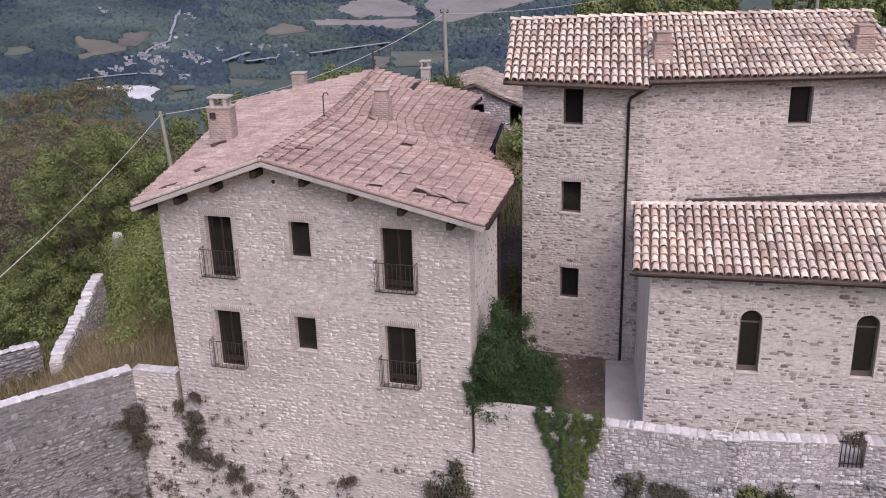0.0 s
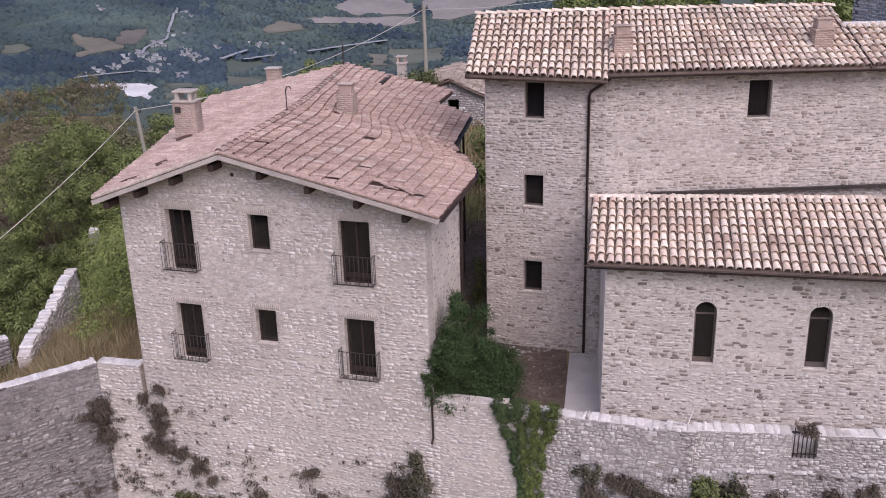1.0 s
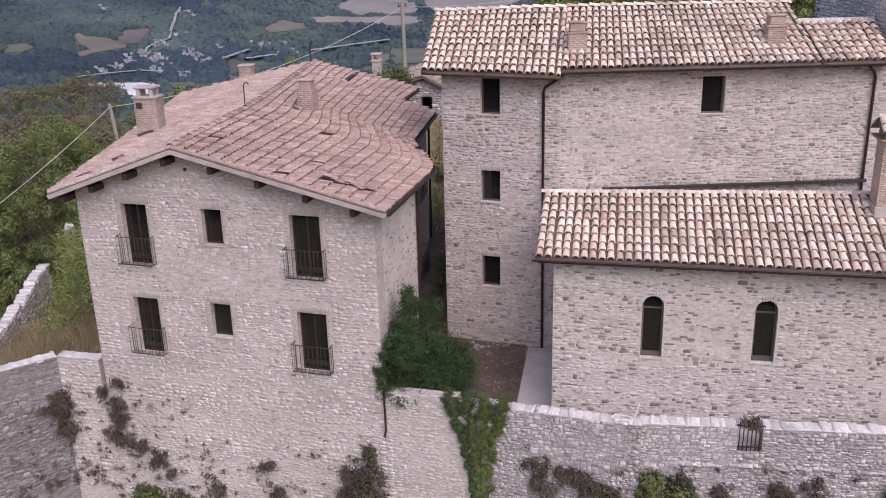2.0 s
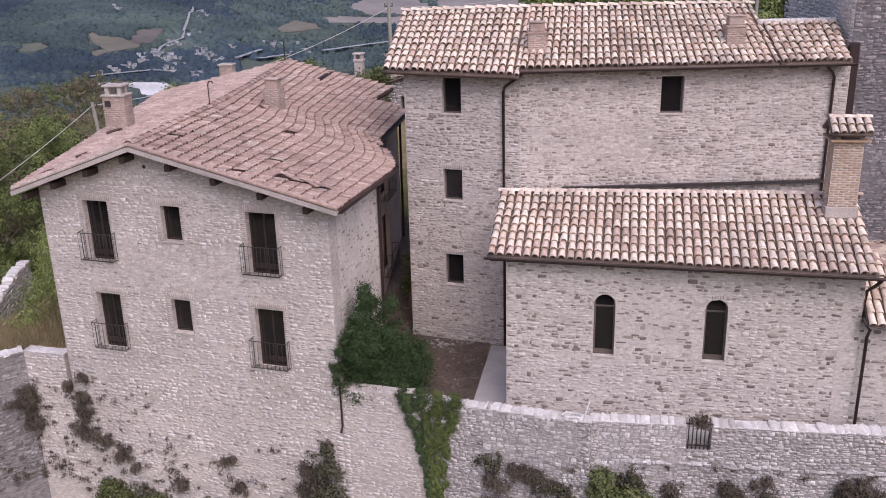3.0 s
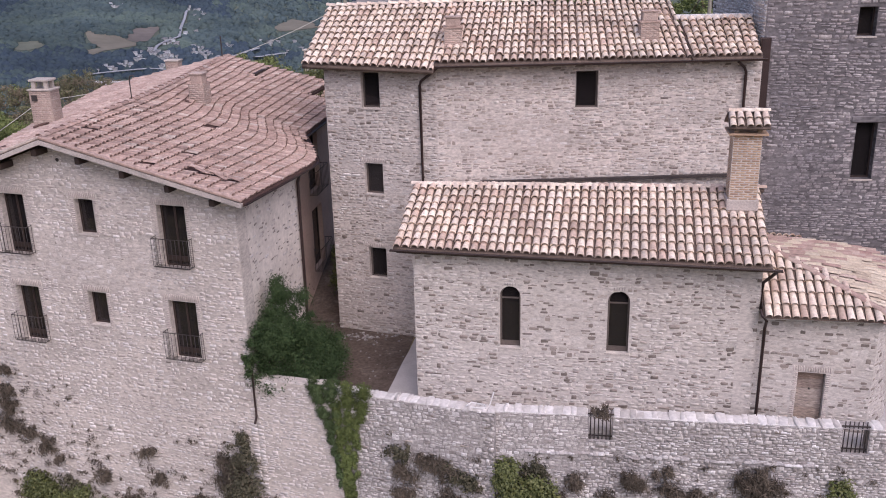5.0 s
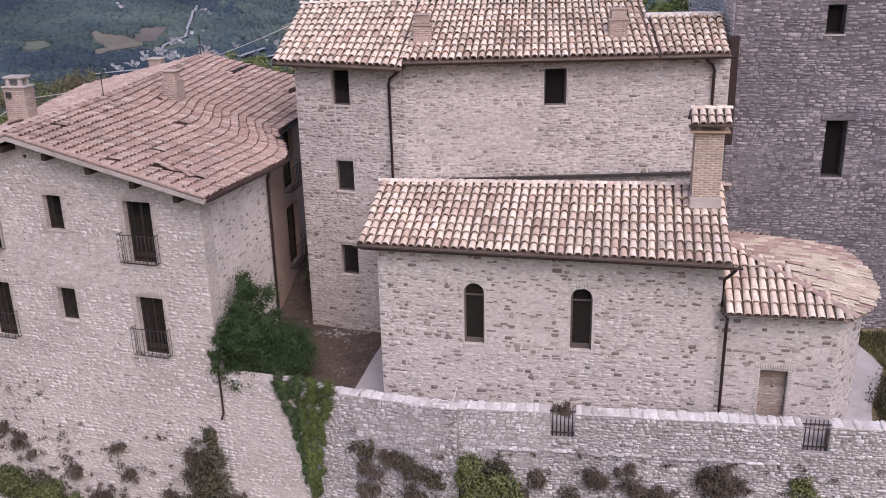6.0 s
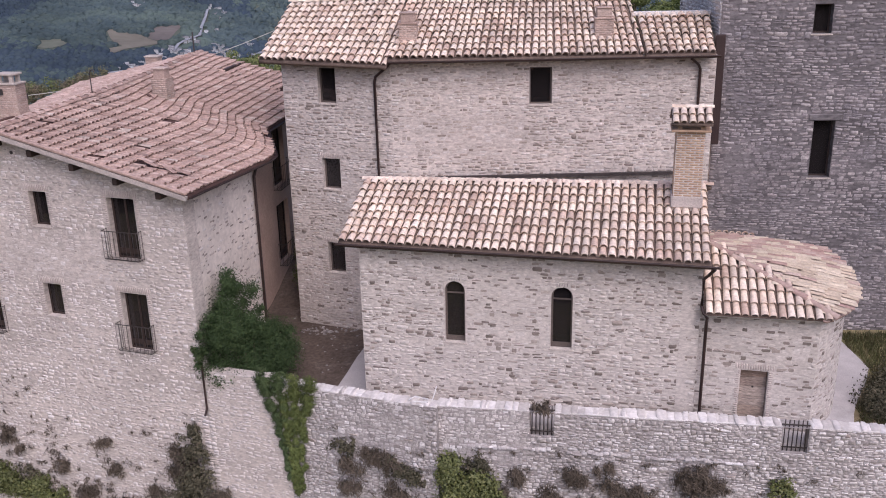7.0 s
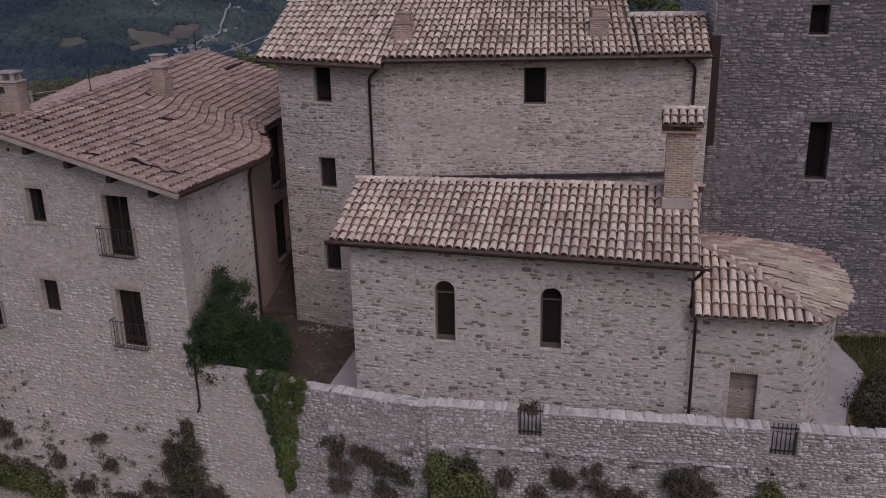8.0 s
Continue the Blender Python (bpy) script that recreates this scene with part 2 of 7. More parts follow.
LEAF_MID = material("wild_scrub_leaves", [(0.0, (0.0857, 0.102, 0.0308)), (.4, (0.111, 0.126, 0.0385)), (.7, (0.0605, 0.0758, 0.0239)), (1.0, (0.151, 0.156, 0.0513))], rough=.6, coarse=.6, amount=.3, fine=6, grain=.2, bump=0)
LEAF_DARK = material("dark_green_leaves", [(0.0, (.036, .062, .024)), (.5, (.050, .080, .030)), (.8, (.026, .046, .020)), (.95, (.075, .105, .042)), (1.0, (.06, .088, .034))], rough=.8, coarse=1.6, amount=.35, fine=6, grain=.2, bump=0, spec=.15)
LEAF_IVY = material("yellow_green_ivy", [(0.0, (.095, .125, .036)), (.4, (.125, .155, .045)), (.7, (.060, .085, .028)), (1.0, (.165, .185, .062))], rough=.7, coarse=1.2, amount=.35, bump=0, spec=.2)
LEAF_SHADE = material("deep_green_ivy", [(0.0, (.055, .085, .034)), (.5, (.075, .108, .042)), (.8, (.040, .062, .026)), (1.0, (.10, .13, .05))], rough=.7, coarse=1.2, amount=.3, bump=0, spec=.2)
LEAF_BROWN = material("autumn_brown_leaves", [(0.0, (.165, .128, .092)), (.4, (.145, .122, .082)), (.7, (.125, .118, .074)), (1.0, (.19, .148, .108))], rough=.8, coarse=.12, amount=.3, fine=1, grain=.2, bump=0, spec=.15)
LEAF_DRY = material("dry_brown_scrub", [(0.0, (.10, .082, .062)), (.5, (.13, .107, .082)), (.8, (.065, .056, .044)), (1.0, (.17, .138, .105))], rough=.85, coarse=1, amount=.3, bump=0, spec=.1)
LEAF_SCRUB = material("dark_olive_scrub", [(0.0, (.072, .068, .044)), (.5, (.095, .088, .058)), (.8, (.048, .050, .032)), (1.0, (.13, .112, .076))], rough=.85, coarse=1, amount=.3, bump=0, spec=.1)
GRASS_DRY = material("dry_straw_grass", [(0.0, (.34, .26, .145)), (.5, (.28, .215, .12)), (.8, (.20, .185, .085)), (1.0, (.42, .335, .20))], rough=.8, coarse=.4, amount=.25, bump=0)
GRASS = material("green_grass_blades", [(0.0, (.075, .092, .028)), (.5, (.10, .108, .036)), (1.0, (.14, .13, .05))], rough=.8, coarse=.4, amount=.3, bump=0)
GRASS_OLIVE = material("olive_rough_grass", [(0.0, (.19, .18, .07)), (.5, (.15, .155, .055)), (.8, (.23, .19, .09)), (1.0, (.26, .22, .11))], rough=.8, coarse=.3, amount=.3, bump=0)
GRASS_DARK = material("damp_green_grass", [(0.0, (.055, .068, .022)), (.5, (.075, .08, .028)), (.8, (.10, .08, .04)), (1.0, (.12, .105, .045))], rough=.8, coarse=.5, amount=.4, bump=0)
# Far woods: the blue of the haze is mixed into the leaf colours.
WOODS_FAR = material("haze_tinted_woods", [(0.0, (0.0649, 0.0919, 0.0984)), (.4, (0.071, 0.0967, 0.0994)), (.7, (0.0603, 0.0866, 0.0947)), (1.0, (0.0788, 0.104, 0.0974))], rough=1.0, coarse=.0035, amount=.26, fine=.012, grain=.16, bump=0, spec=.0, blotch=(0.0875, 0.116, 0.0966), blotch_scale=.006, blotch_at=.48)
# Darker, bluer copy: haze and the shade of hill folds as colour.
WOODS_DEEP = material("haze_blue_woods", [(0.0, (0.0435, 0.0624, 0.0854)), (.5, (0.0484, 0.0682, 0.087)), (1.0, (0.0546, 0.0754, 0.087))], rough=1.0, coarse=.0035, amount=.22, fine=.012, grain=.16, bump=0, spec=.0)
EARTH = material("bare_brown_earth", [(0.0, (.105, .08, .063)), (1.0, (.105, .08, .063))], coarse=.5, amount=.3, fine=9, grain=.35, bump=.6, blotch=(.20, .165, .135), blotch_scale=1.4, blotch_at=.55)
# Far fields dulled towards the woods, with haze put into their colours.
FIELD = material("stubble_field", [(0.0, (0.157, 0.146, 0.113)), (1.0, (0.157, 0.146, 0.113))], coarse=.01, amount=.15, fine=.06, grain=.1, bump=0)
FIELD_GREEN = material("olive_pasture", [(0.0, (0.12, 0.13, 0.0972)), (1.0, (0.12, 0.13, 0.0972))], coarse=.01, amount=.2, fine=.06, grain=.1, bump=0)
FIELD_PALE = material("pale_pink_stubble", [(0.0, (0.243, 0.223, 0.202)), (1.0, (0.243, 0.223, 0.202))], coarse=.01, amount=.15, fine=.06, grain=.1, bump=0)
FIELD_BROWN = material("ploughed_field", [(0.0, (0.132, 0.117, 0.104)), (1.0, (0.132, 0.117, 0.104))], coarse=.01, amount=.2, fine=.06, grain=.1, bump=0)
WHITE_PIPE = material("white_plastic", [(0.0, (.75, .74, .72)), (1.0, (.75, .74, .72))], rough=.5, amount=.08, grain=.05)
# Village walls, roofs and roads blued: haze is part of these colours.
WHITE_WALL = material("hazed_white_wall", [(0.0, (0.449, 0.476, 0.494)), (.5, (0.344, 0.347, 0.347)), (1.0, (0.524, 0.565, 0.598))], bump=0)
HOUSE_ROOF = material("hazed_house_roof", [(0.0, (0.17, 0.157, 0.158)), (.6, (0.23, 0.237, 0.252)), (1.0, (0.145, 0.157, 0.173))], bump=0)
ASPHALT = material("hazed_pale_road", [(0.0, (0.304, 0.321, 0.348)), (1.0, (0.304, 0.321, 0.348))], bump=0)
GRAVEL_BAR = material("white_river_gravel", [(0.0, (0.558, 0.549, 0.54)), (1.0, (0.558, 0.549, 0.54))], coarse=.03, amount=.2, fine=.2, grain=.1, bump=0)


# ---------------------------------------------------------------- builders
WORLD = {}  # world place of the empties


def thing(name, label, category, at=(0, 0, 0), group="", kind=""):
    ob = new(name)
    ob.location = at
    ob.empty_display_size = 0.5
    WORLD[ob.name] = Matrix.Translation(at)
    return tagged(ob, label, category, group, kind)


def adopt(ob, parent, label=""):
    if parent is not None:
        ob.parent = parent
        ob.matrix_parent_inverse = WORLD.get(parent.name, Matrix()).inverted()
    if label:
        ob["label"] = label
    return ob


def quick_mesh(name, verts, loops, sizes, mat, smooth=False):
    me = bpy.data.meshes.new(name)
    verts, loops, sizes = np.asarray(verts, float), np.asarray(loops, np.int32), np.asarray(sizes, np.int32)
    me.vertices.add(len(verts))
    me.vertices.foreach_set("co", verts.ravel())
    me.loops.add(len(loops))
    me.loops.foreach_set("vertex_index", loops)
    me.polygons.add(len(sizes))
    me.polygons.foreach_set("loop_start", np.concatenate(([0], np.cumsum(sizes)[:-1])).astype(np.int32))
    if smooth:
        me.polygons.foreach_set("use_smooth", np.ones(len(sizes), bool))
    me.update(calc_edges=True)
    if smooth:
        me.set_sharp_from_angle(angle=radians(58))
    me.materials.append(mat)
    return me


def pmesh(name, verts, faces, mat, parent=None, label="", smooth=False):
    me = quick_mesh(name, verts, [i for f in faces for i in f], [len(f) for f in faces], mat, smooth)
    return adopt(new(name, me), parent, label)


def part(name, bm, mat, parent=None, label="", smooth=False):
    me = bpy.data.meshes.new(name)
    bm.normal_update()
    bm.to_mesh(me)
    bm.free()
    me.materials.append(mat)
    if smooth:
        for p in me.polygons:
            p.use_smooth = True
    return adopt(new(name, me), parent, label)


def box_into(bm, m, size, bevel=0.0):
    """A box of that size centred at the pose m."""
    r = bmesh.ops.create_cube(bm, size=1.0, matrix=m @ Matrix.Diagonal((*size, 1)))
    if bevel:
        es = list({e for v in r["verts"] for e in v.link_edges})
        bmesh.ops.bevel(bm, geom=es, offset=bevel, segments=1, affect="EDGES", profile=0.5)


def tube(points, radii, sides=6):
    """A tapered tube through the points: verts and faces."""
    pts = [Vector(p) for p in points]
    vs, fs = [], []
    for i, p in enumerate(pts):
        d = (pts[min(i + 1, len(pts) - 1)] - pts[max(i - 1, 0)]).normalized()
        q = d.to_track_quat("Z", "Y")
        r = radii[i] if hasattr(radii, "__len__") else radii
        for k in range(sides):
            a = 2 * math.pi * k / sides
            vs.append(p + q @ Vector((r * math.cos(a), r * math.sin(a), 0)))
    for i in range(len(pts) - 1):
        for k in range(sides):
            a, b = i * sides + k, i * sides + (k + 1) % sides
            fs.append((a, b, b + sides, a + sides))
    fs.append(tuple(range(sides))[::-1])
    fs.append(tuple(range((len(pts) - 1) * sides, len(pts) * sides)))
    return vs, fs


def tube_part(name, points, radii, mat, parent=None, label="", sides=6, smooth=True):
    vs, fs = tube(points, radii, sides)
    return pmesh(name, vs, fs, mat, parent, label, smooth)


def swarm(template, mats):
    """Copies of a template (verts, faces) under N 4x4 matrices, as one soup of verts, loops, sizes."""
    T, F = template
    T = np.asarray(T, float)
    mats = np.asarray(mats, float)
    V = np.einsum("nij,kj->nki", mats[:, :3, :3], T) + mats[:, None, :3, 3]
    flat = np.array([i for f in F for i in f])
    sizes = np.array([len(f) for f in F])
    n, k = len(mats), len(T)
    loops = (flat[None] + (np.arange(n) * k)[:, None]).ravel()
    return V.reshape(-1, 3), loops, np.tile(sizes, n)


def join_soup(soups):
    vs, ls, ss, off = [], [], [], 0
    for v, l, s in soups:
        vs.append(v), ls.append(l + off), ss.append(s)
        off += len(v)
    return np.concatenate(vs), np.concatenate(ls), np.concatenate(ss)


class Path:
    """A line in plan; its outer side lies to the right of the way along it."""
    def __init__(self, *pts):
        self.p = np.array(pts, float)
        d = np.diff(self.p, axis=0)
        self.seg = np.hypot(d[:, 0], d[:, 1])
        self.t = d / self.seg[:, None]
        self.cum = np.concatenate(([0], np.cumsum(self.seg)))
        self.length = self.cum[-1]

    def at(self, u, off=0.0):
        u = np.asarray(u, float)
        i = np.clip(np.searchsorted(self.cum, u, side="right") - 1, 0, len(self.seg) - 1)
        t = self.t[i]
        n = np.stack((t[..., 1], -t[..., 0]), -1)
        return self.p[i] + t * (u - self.cum[i])[..., None] + n * np.asarray(off)[..., None], t, n

    def xyz(self, u, z, off=0.0):
        p, _, _ = self.at(u, off)
        return (float(p[0]), float(p[1]), z)

    def frame_at(self, u, z, off=0.0):
        """Pose with x along the wall, y up, z outward."""
        p, t, n = self.at(u, off)
        return Matrix(((t[0], 0, n[0], p[0]), (t[1], 0, n[1], p[1]), (0, 1, 0, z), (0, 0, 0, 1)))


def stone_templates(count=14):
    """Rough stone faces of unit size: uneven outlines, worn edges, tilted fronts."""
    rng = random.Random(5)
    out = []
    corners = ((-.5, -.5), (.5, -.5), (.5, .5), (-.5, .5))
    for k in range(count):
        ring = []
        for c in range(4):
            cx, cy = corners[c]
            if rng.random() < .7:
                a, b = rng.uniform(.04, .20), rng.uniform(.14, .46)
                p, q = (cx - math.copysign(a, cx), cy - math.copysign(rng.uniform(0, .06), cy)), (cx - math.copysign(rng.uniform(0, .03), cx), cy - math.copysign(b, cy))
                ring += [p, q] if cx * cy < 0 else [q, p]
            else:
                ring.append((cx - math.copysign(rng.uniform(0, .06), cx), cy - math.copysign(rng.uniform(0, .16), cy)))
            if c in (0, 2) and rng.random() < .6:
                ring.append((rng.uniform(-.15, .15), cy * rng.uniform(.72, 1.0)))
        n = len(ring)
        ca, cb = rng.uniform(-.06, .06), rng.uniform(-.1, .1)
        tilt, lift = rng.uniform(-.22, .22), rng.uniform(-.22, .22)
        f = rng.uniform(.90, .97)
        vs = [(x, y, 0) for x, y in ring]
        vs += [(ca + (x - ca) * f, cb + (y - cb) * (f - .05), 1 + tilt * x + lift * y + rng.uniform(-.07, .07)) for x, y in ring]
        vs.append((ca, cb, 1.02))
        fs = [(i, (i + 1) % n, n + (i + 1) % n, n + i) for i in range(n)]
        fs += [(n + i, n + (i + 1) % n, 2 * n) for i in range(n)]
        out.append((vs, fs))
    return out


def wave(u, z):
    """Old courses are never level: their rise and fall along the wall."""
    return .022 * np.sin(1.3 * u + 1.7 * z + .4) + .014 * np.sin(3.7 * u - 1.1 * z) + .006 * np.sin(9.1 * u + 2.3 * z)


STONES = stone_templates()
_shared = {}


def shared_mesh(kind, k, template, mat, smooth=False):
    key = (kind, k, mat.name)
    if key not in _shared:
        vs, fs = template
        _shared[key] = quick_mesh(kind, vs, [i for f in fs for i in f], [len(f) for f in fs], mat, smooth)
    return _shared[key]


def openings_cut(ops, u0, u1, v0, v1, margin=0.0):
    """What is left of u0..u1 between the openings that cross the course v0..v1."""
    spans = [(u0, u1)]
    for a, b, lo, hi, arch in ops:
        if hi <= v0 + .01 or lo >= v1 - .01:
            continue
        a, b = a - margin, b + margin
        if arch:
            a, b, hi = a - .035, b + .035, hi + .035
            r = (b - a) / 2
            dv = (v0 + v1) / 2 - (hi - r)
            if dv > 0:
                w = math.sqrt(max(r * r - dv * dv, 0))
                a, b = (a + b) / 2 - w, (a + b) / 2 + w
        nxt = []
        for s, e in spans:
            if b <= s or a >= e:
                nxt.append((s, e))
            else:
                if a - s > .04:
                    nxt.append((s, a))
                if e - b > .04:
                    nxt.append((b, e))
        spans = nxt
    return spans


def lay_stones(path, base, top, ops, course, length, proud, seed, gap=.010, slack=(.58, .98), jog=0.0):
    """Courses of stones on the wall's face: rows of u, v, length, height, depth."""
    rng = random.Random(seed)
    rows, v = [], base
    us = np.linspace(0, path.length, 60)
    zmax = max(top(u) for u in us)
    while v < zmax - .03:
        h = rng.uniform(*course)
        for s, e in openings_cut(ops, 0, path.length, v, v + h):
            u = s
            while u < e - .02:
                L = rng.triangular(length[0], length[1], length[0] * .65 + length[1] * .35)
                if e - (u + L) < length[0] * .8:
                    L = e - u
                if L > length[1] * 1.4:
                    L = L / 2
                hh = min(h, top(u) - v, top(u + L) - v)
                if hh > .025:
                    if hh > .1 and rng.random() < .12:
                        a = rng.uniform(.4, .6) * hh
                        rows.append((u + L / 2, v + a / 2, L - gap, a - gap, rng.uniform(*proud)))
                        rows.append((u + L / 2, v + a + (hh - a) / 2, L - gap, hh - a - gap, rng.uniform(*proud)))
                    else:
                        sh = rng.uniform(*slack)
                        big = 1 + jog * rng.uniform(-.6, 1.4)
                        rows.append((u + L / 2 + rng.uniform(-jog, jog) * .3 * L, v + hh / 2 + rng.uniform(-.5, .5) * (1 - sh + jog) * hh, L * rng.uniform(.76, 1) - gap * .6, min(hh * sh * big - gap * .6, top(u) - v), rng.uniform(*proud)))
                u += L
        v += h
    return np.array(rows)


def place_stones(path, rows, mat, parent, near=None, name="stone", rest_name="masonry", label="", sink=.012, wavy=True):
    """The stones in the stretch near (u0, u1, v0, v1) as pieces of their own, the rest as one mesh."""
    rng = np.random.default_rng(len(rows))
    kind = rng.integers(0, len(STONES), len(rows))
    pick = np.zeros(len(rows), bool)
    if near:
        inside = (rows[:, 0] > near[0]) & (rows[:, 0] < near[1]) & (rows[:, 1] > near[2]) & (rows[:, 1] < near[3])
        pick[np.flatnonzero(inside)[:300]] = True
    soups = []
    for k in range(len(STONES)):
        sel = rows[(kind == k) & ~pick]
        if not len(sel):
            continue
        T, F = STONES[k]
        T = np.asarray(T)
        u = sel[:, None, 0] + T[None, :, 0] * sel[:, None, 2]
        z = sel[:, None, 1] + T[None, :, 1] * sel[:, None, 3]
        if wavy:
            z = z + wave(u, z)
        o = T[None, :, 2] * (sel[:, None, 4] + sink) - sink
        p, _, _ = path.at(u, o)
        V = np.concatenate((p, z[..., None]), -1).reshape(-1, 3)
        flat, sizes = np.array([i for f in F for i in f]), np.array([len(f) for f in F])
        loops = (flat[None] + (np.arange(len(sel)) * len(T))[:, None]).ravel()
        soups.append((V, loops, np.tile(sizes, len(sel))))
    v, l, s = join_soup(soups)
    rest = adopt(new(rest_name, quick_mesh(rest_name, v, l, s, mat)), parent, label)
    rest["kind"] = "stuff"
    for i in np.flatnonzero(pick):
        u, z, L, h, d = rows[i]
        me = shared_mesh(name, int(kind[i]), STONES[kind[i]], mat)
        ob = new(name, me)
        adopt(ob, parent)
        ob.matrix_basis = path.frame_at(u, z + (float(wave(u, z)) if wavy else 0), -sink) @ Matrix.Diagonal((L, h, d + sink, 1))
    return rest


def wall_slab(name, path, base, top, ops, thick, mat, parent, knots=(), label="", back_top=None):
    """The wall's body with its openings cut through; its top follows top(u)."""
    us = sorted({0.0, path.length, *path.cum.tolist(), *knots, *[o[0] for o in ops], *[o[1] for o in ops]})
    us = [u for i, u in enumerate(us) if i == 0 or u - us[i - 1] > 1e-4]
    zs = sorted({base, *[o[2] for o in ops], *[o[3] for o in ops]})
    vs, fs = [], []

    def quad(*pts):
        n = len(vs)
        for u, z, o in pts:
            vs.append(path.xyz(np.array(u), z, np.array(o)))
        fs.append(tuple(range(n, n + len(pts))))
    e = 1e-5
    for a, b in zip(us, us[1:]):
        ta, tb = top(a + e), top(b - e)
        for i, lo in enumerate(zs):
            hi = zs[i + 1] if i + 1 < len(zs) else None
            mid = (lo + (hi if hi is not None else lo + .01)) / 2
            if any(o[0] < (a + b) / 2 < o[1] and o[2] < mid < o[3] for o in ops):
                continue
            ha, hb = (min(hi, ta), min(hi, tb)) if hi is not None else (ta, tb)
            if max(ha, hb) <= lo:
                continue
            quad((a + e, lo, 0), (b - e, lo, 0), (b - e, hb, 0), (a + e, ha, 0))
            quad((b - e, lo, -thick), (a + e, lo, -thick), (a + e, ha, -thick), (b - e, hb, -thick))
        quad((a + e, ta, 0), (b - e, tb, 0), (b - e, tb, -thick), (a + e, ta, -thick))
        quad((b - e, base, 0), (a + e, base, 0), (a + e, base, -thick), (b - e, base, -thick))
    L = path.length
    quad((0, base, -thick), (0, base, 0), (0, top(e), 0), (0, top(e), -thick))
    quad((L - e, base, 0), (L - e, base, -thick), (L - e, top(L - e), -thick), (L - e, top(L - e), 0))
    for a, b, lo, hi, arch in ops:
        if hi > top((a + b) / 2):
            hi = top((a + b) / 2)
            quad((a, lo, 0), (a, lo, -thick), (a, hi, -thick), (a, hi, 0))
            quad((b, lo, -thick), (b, lo, 0), (b, hi, 0), (b, hi, -thick))
            quad((a, lo, 0), (b, lo, 0), (b, lo, -thick), (a, lo, -thick))
            continue
        r = (b - a) / 2 if arch else 0
        s = hi - r
        quad((a, lo, 0), (a, lo, -thick), (a, s, -thick), (a, s, 0))
        quad((b, lo, -thick), (b, lo, 0), (b, s, 0), (b, s, -thick))
        quad((a, lo, 0), (b, lo, 0), (b, lo, -thick), (a, lo, -thick))
        if not arch:
            quad((a, hi, -thick), (b, hi, -thick), (b, hi, 0), (a, hi, 0))
        else:
            c = (a + b) / 2
            arc = [(c - r * math.cos(math.pi * k / 14), s + r * math.sin(math.pi * k / 14)) for k in range(15)]
            for (x0, y0), (x1, y1) in zip(arc, arc[1:]):
                quad((x0, y0, 0), (x1, y1, 0), (x1, hi, 0), (x0, hi, 0))
                quad((x0, y0, -thick), (x1, y1, -thick), (x1, y1, 0), (x0, y0, 0))
    return pmesh(name, vs, fs, mat, parent, label)


def masonry_wall(parent, path, base, top, ops=(), thick=.5, stone=STONE, mortar=MORTAR, course=(.075, .125), length=(.14, .42), proud=(.004, .018), seed=1,
                 near=None, knots=(), label="", name="wall", surrounds=(), stones_from=-5.6, slack=(.58, .98), jog=.25, chinks=0):
    """A coursed wall: body, bricks round its openings, stones."""
    ops = [(*o, False) if len(o) == 4 else o for o in ops]
    body = wall_slab(name, path, base, top, ops, thick, mortar, parent, knots, label)
    taken = list(ops) + [(*s, False) for s in surrounds]
    rows = lay_stones(path, max(base, stones_from), top, taken, course, length, proud, seed, slack=slack, jog=jog)
    place_stones(path, rows, stone, body, near)
    # Dark chips over the stones: thin ones paint joint shadow, wide ones are stones.
    if chinks:
        rng, dark = random.Random(seed + 900), []
        while len(dark) < chinks:
            u, v = rng.uniform(.05, path.length - .05), rng.uniform(max(base, stones_from), top(path.length / 2))
            if v > top(u) - .1 or any(o[0] - .1 < u < o[1] + .1 and o[2] - .1 < v < o[3] + .1 for o in taken):
                continue
            wide = rng.random() < .12
            dark.append((u, v, rng.uniform(.10, .30) if wide else rng.uniform(.04, .16), rng.uniform(.05, .10) if wide else rng.uniform(.012, .032), proud[1] * .45 + rng.uniform(0, .003)))
        place_stones(path, np.array(dark), STONE_AND_SHADE, body, rest_name="open_joints", label="dark chips painting joint shadow, and dark stones")
    return body


def brick_surround(parent, path, u0, u1, v0, v1, head=.24, jamb=.17, seed=0, mat=BRICK_PINK, sides=True):
    """Soldier bricks over an opening, and brick jambs beside it, as one part."""
    rng = random.Random(seed)
    rows = []
    n = int((u1 - u0 + .3) / .062)
    for i in range(n):
        u = u0 - .15 + (i + .5) * (u1 - u0 + .3) / n
        rows.append((u, v1 + head / 2 + rng.uniform(-.012, .012), .052, head - rng.uniform(0, .03), rng.uniform(.003, .010)))
    if sides:
        v = v0
        while v < v1 - .02:
            for e, s in ((u0, -1), (u1, 1)):
                w = jamb - (.06 if rng.random() < .45 else 0)
                rows.append((e + s * w / 2, v + .03, w - .008, .052, rng.uniform(.002, .009)))
            v += .06
    return place_stones(path, np.array(rows), mat, parent, name="brick", rest_name="brick_surround", label="buff brick surround of the opening", wavy=False)


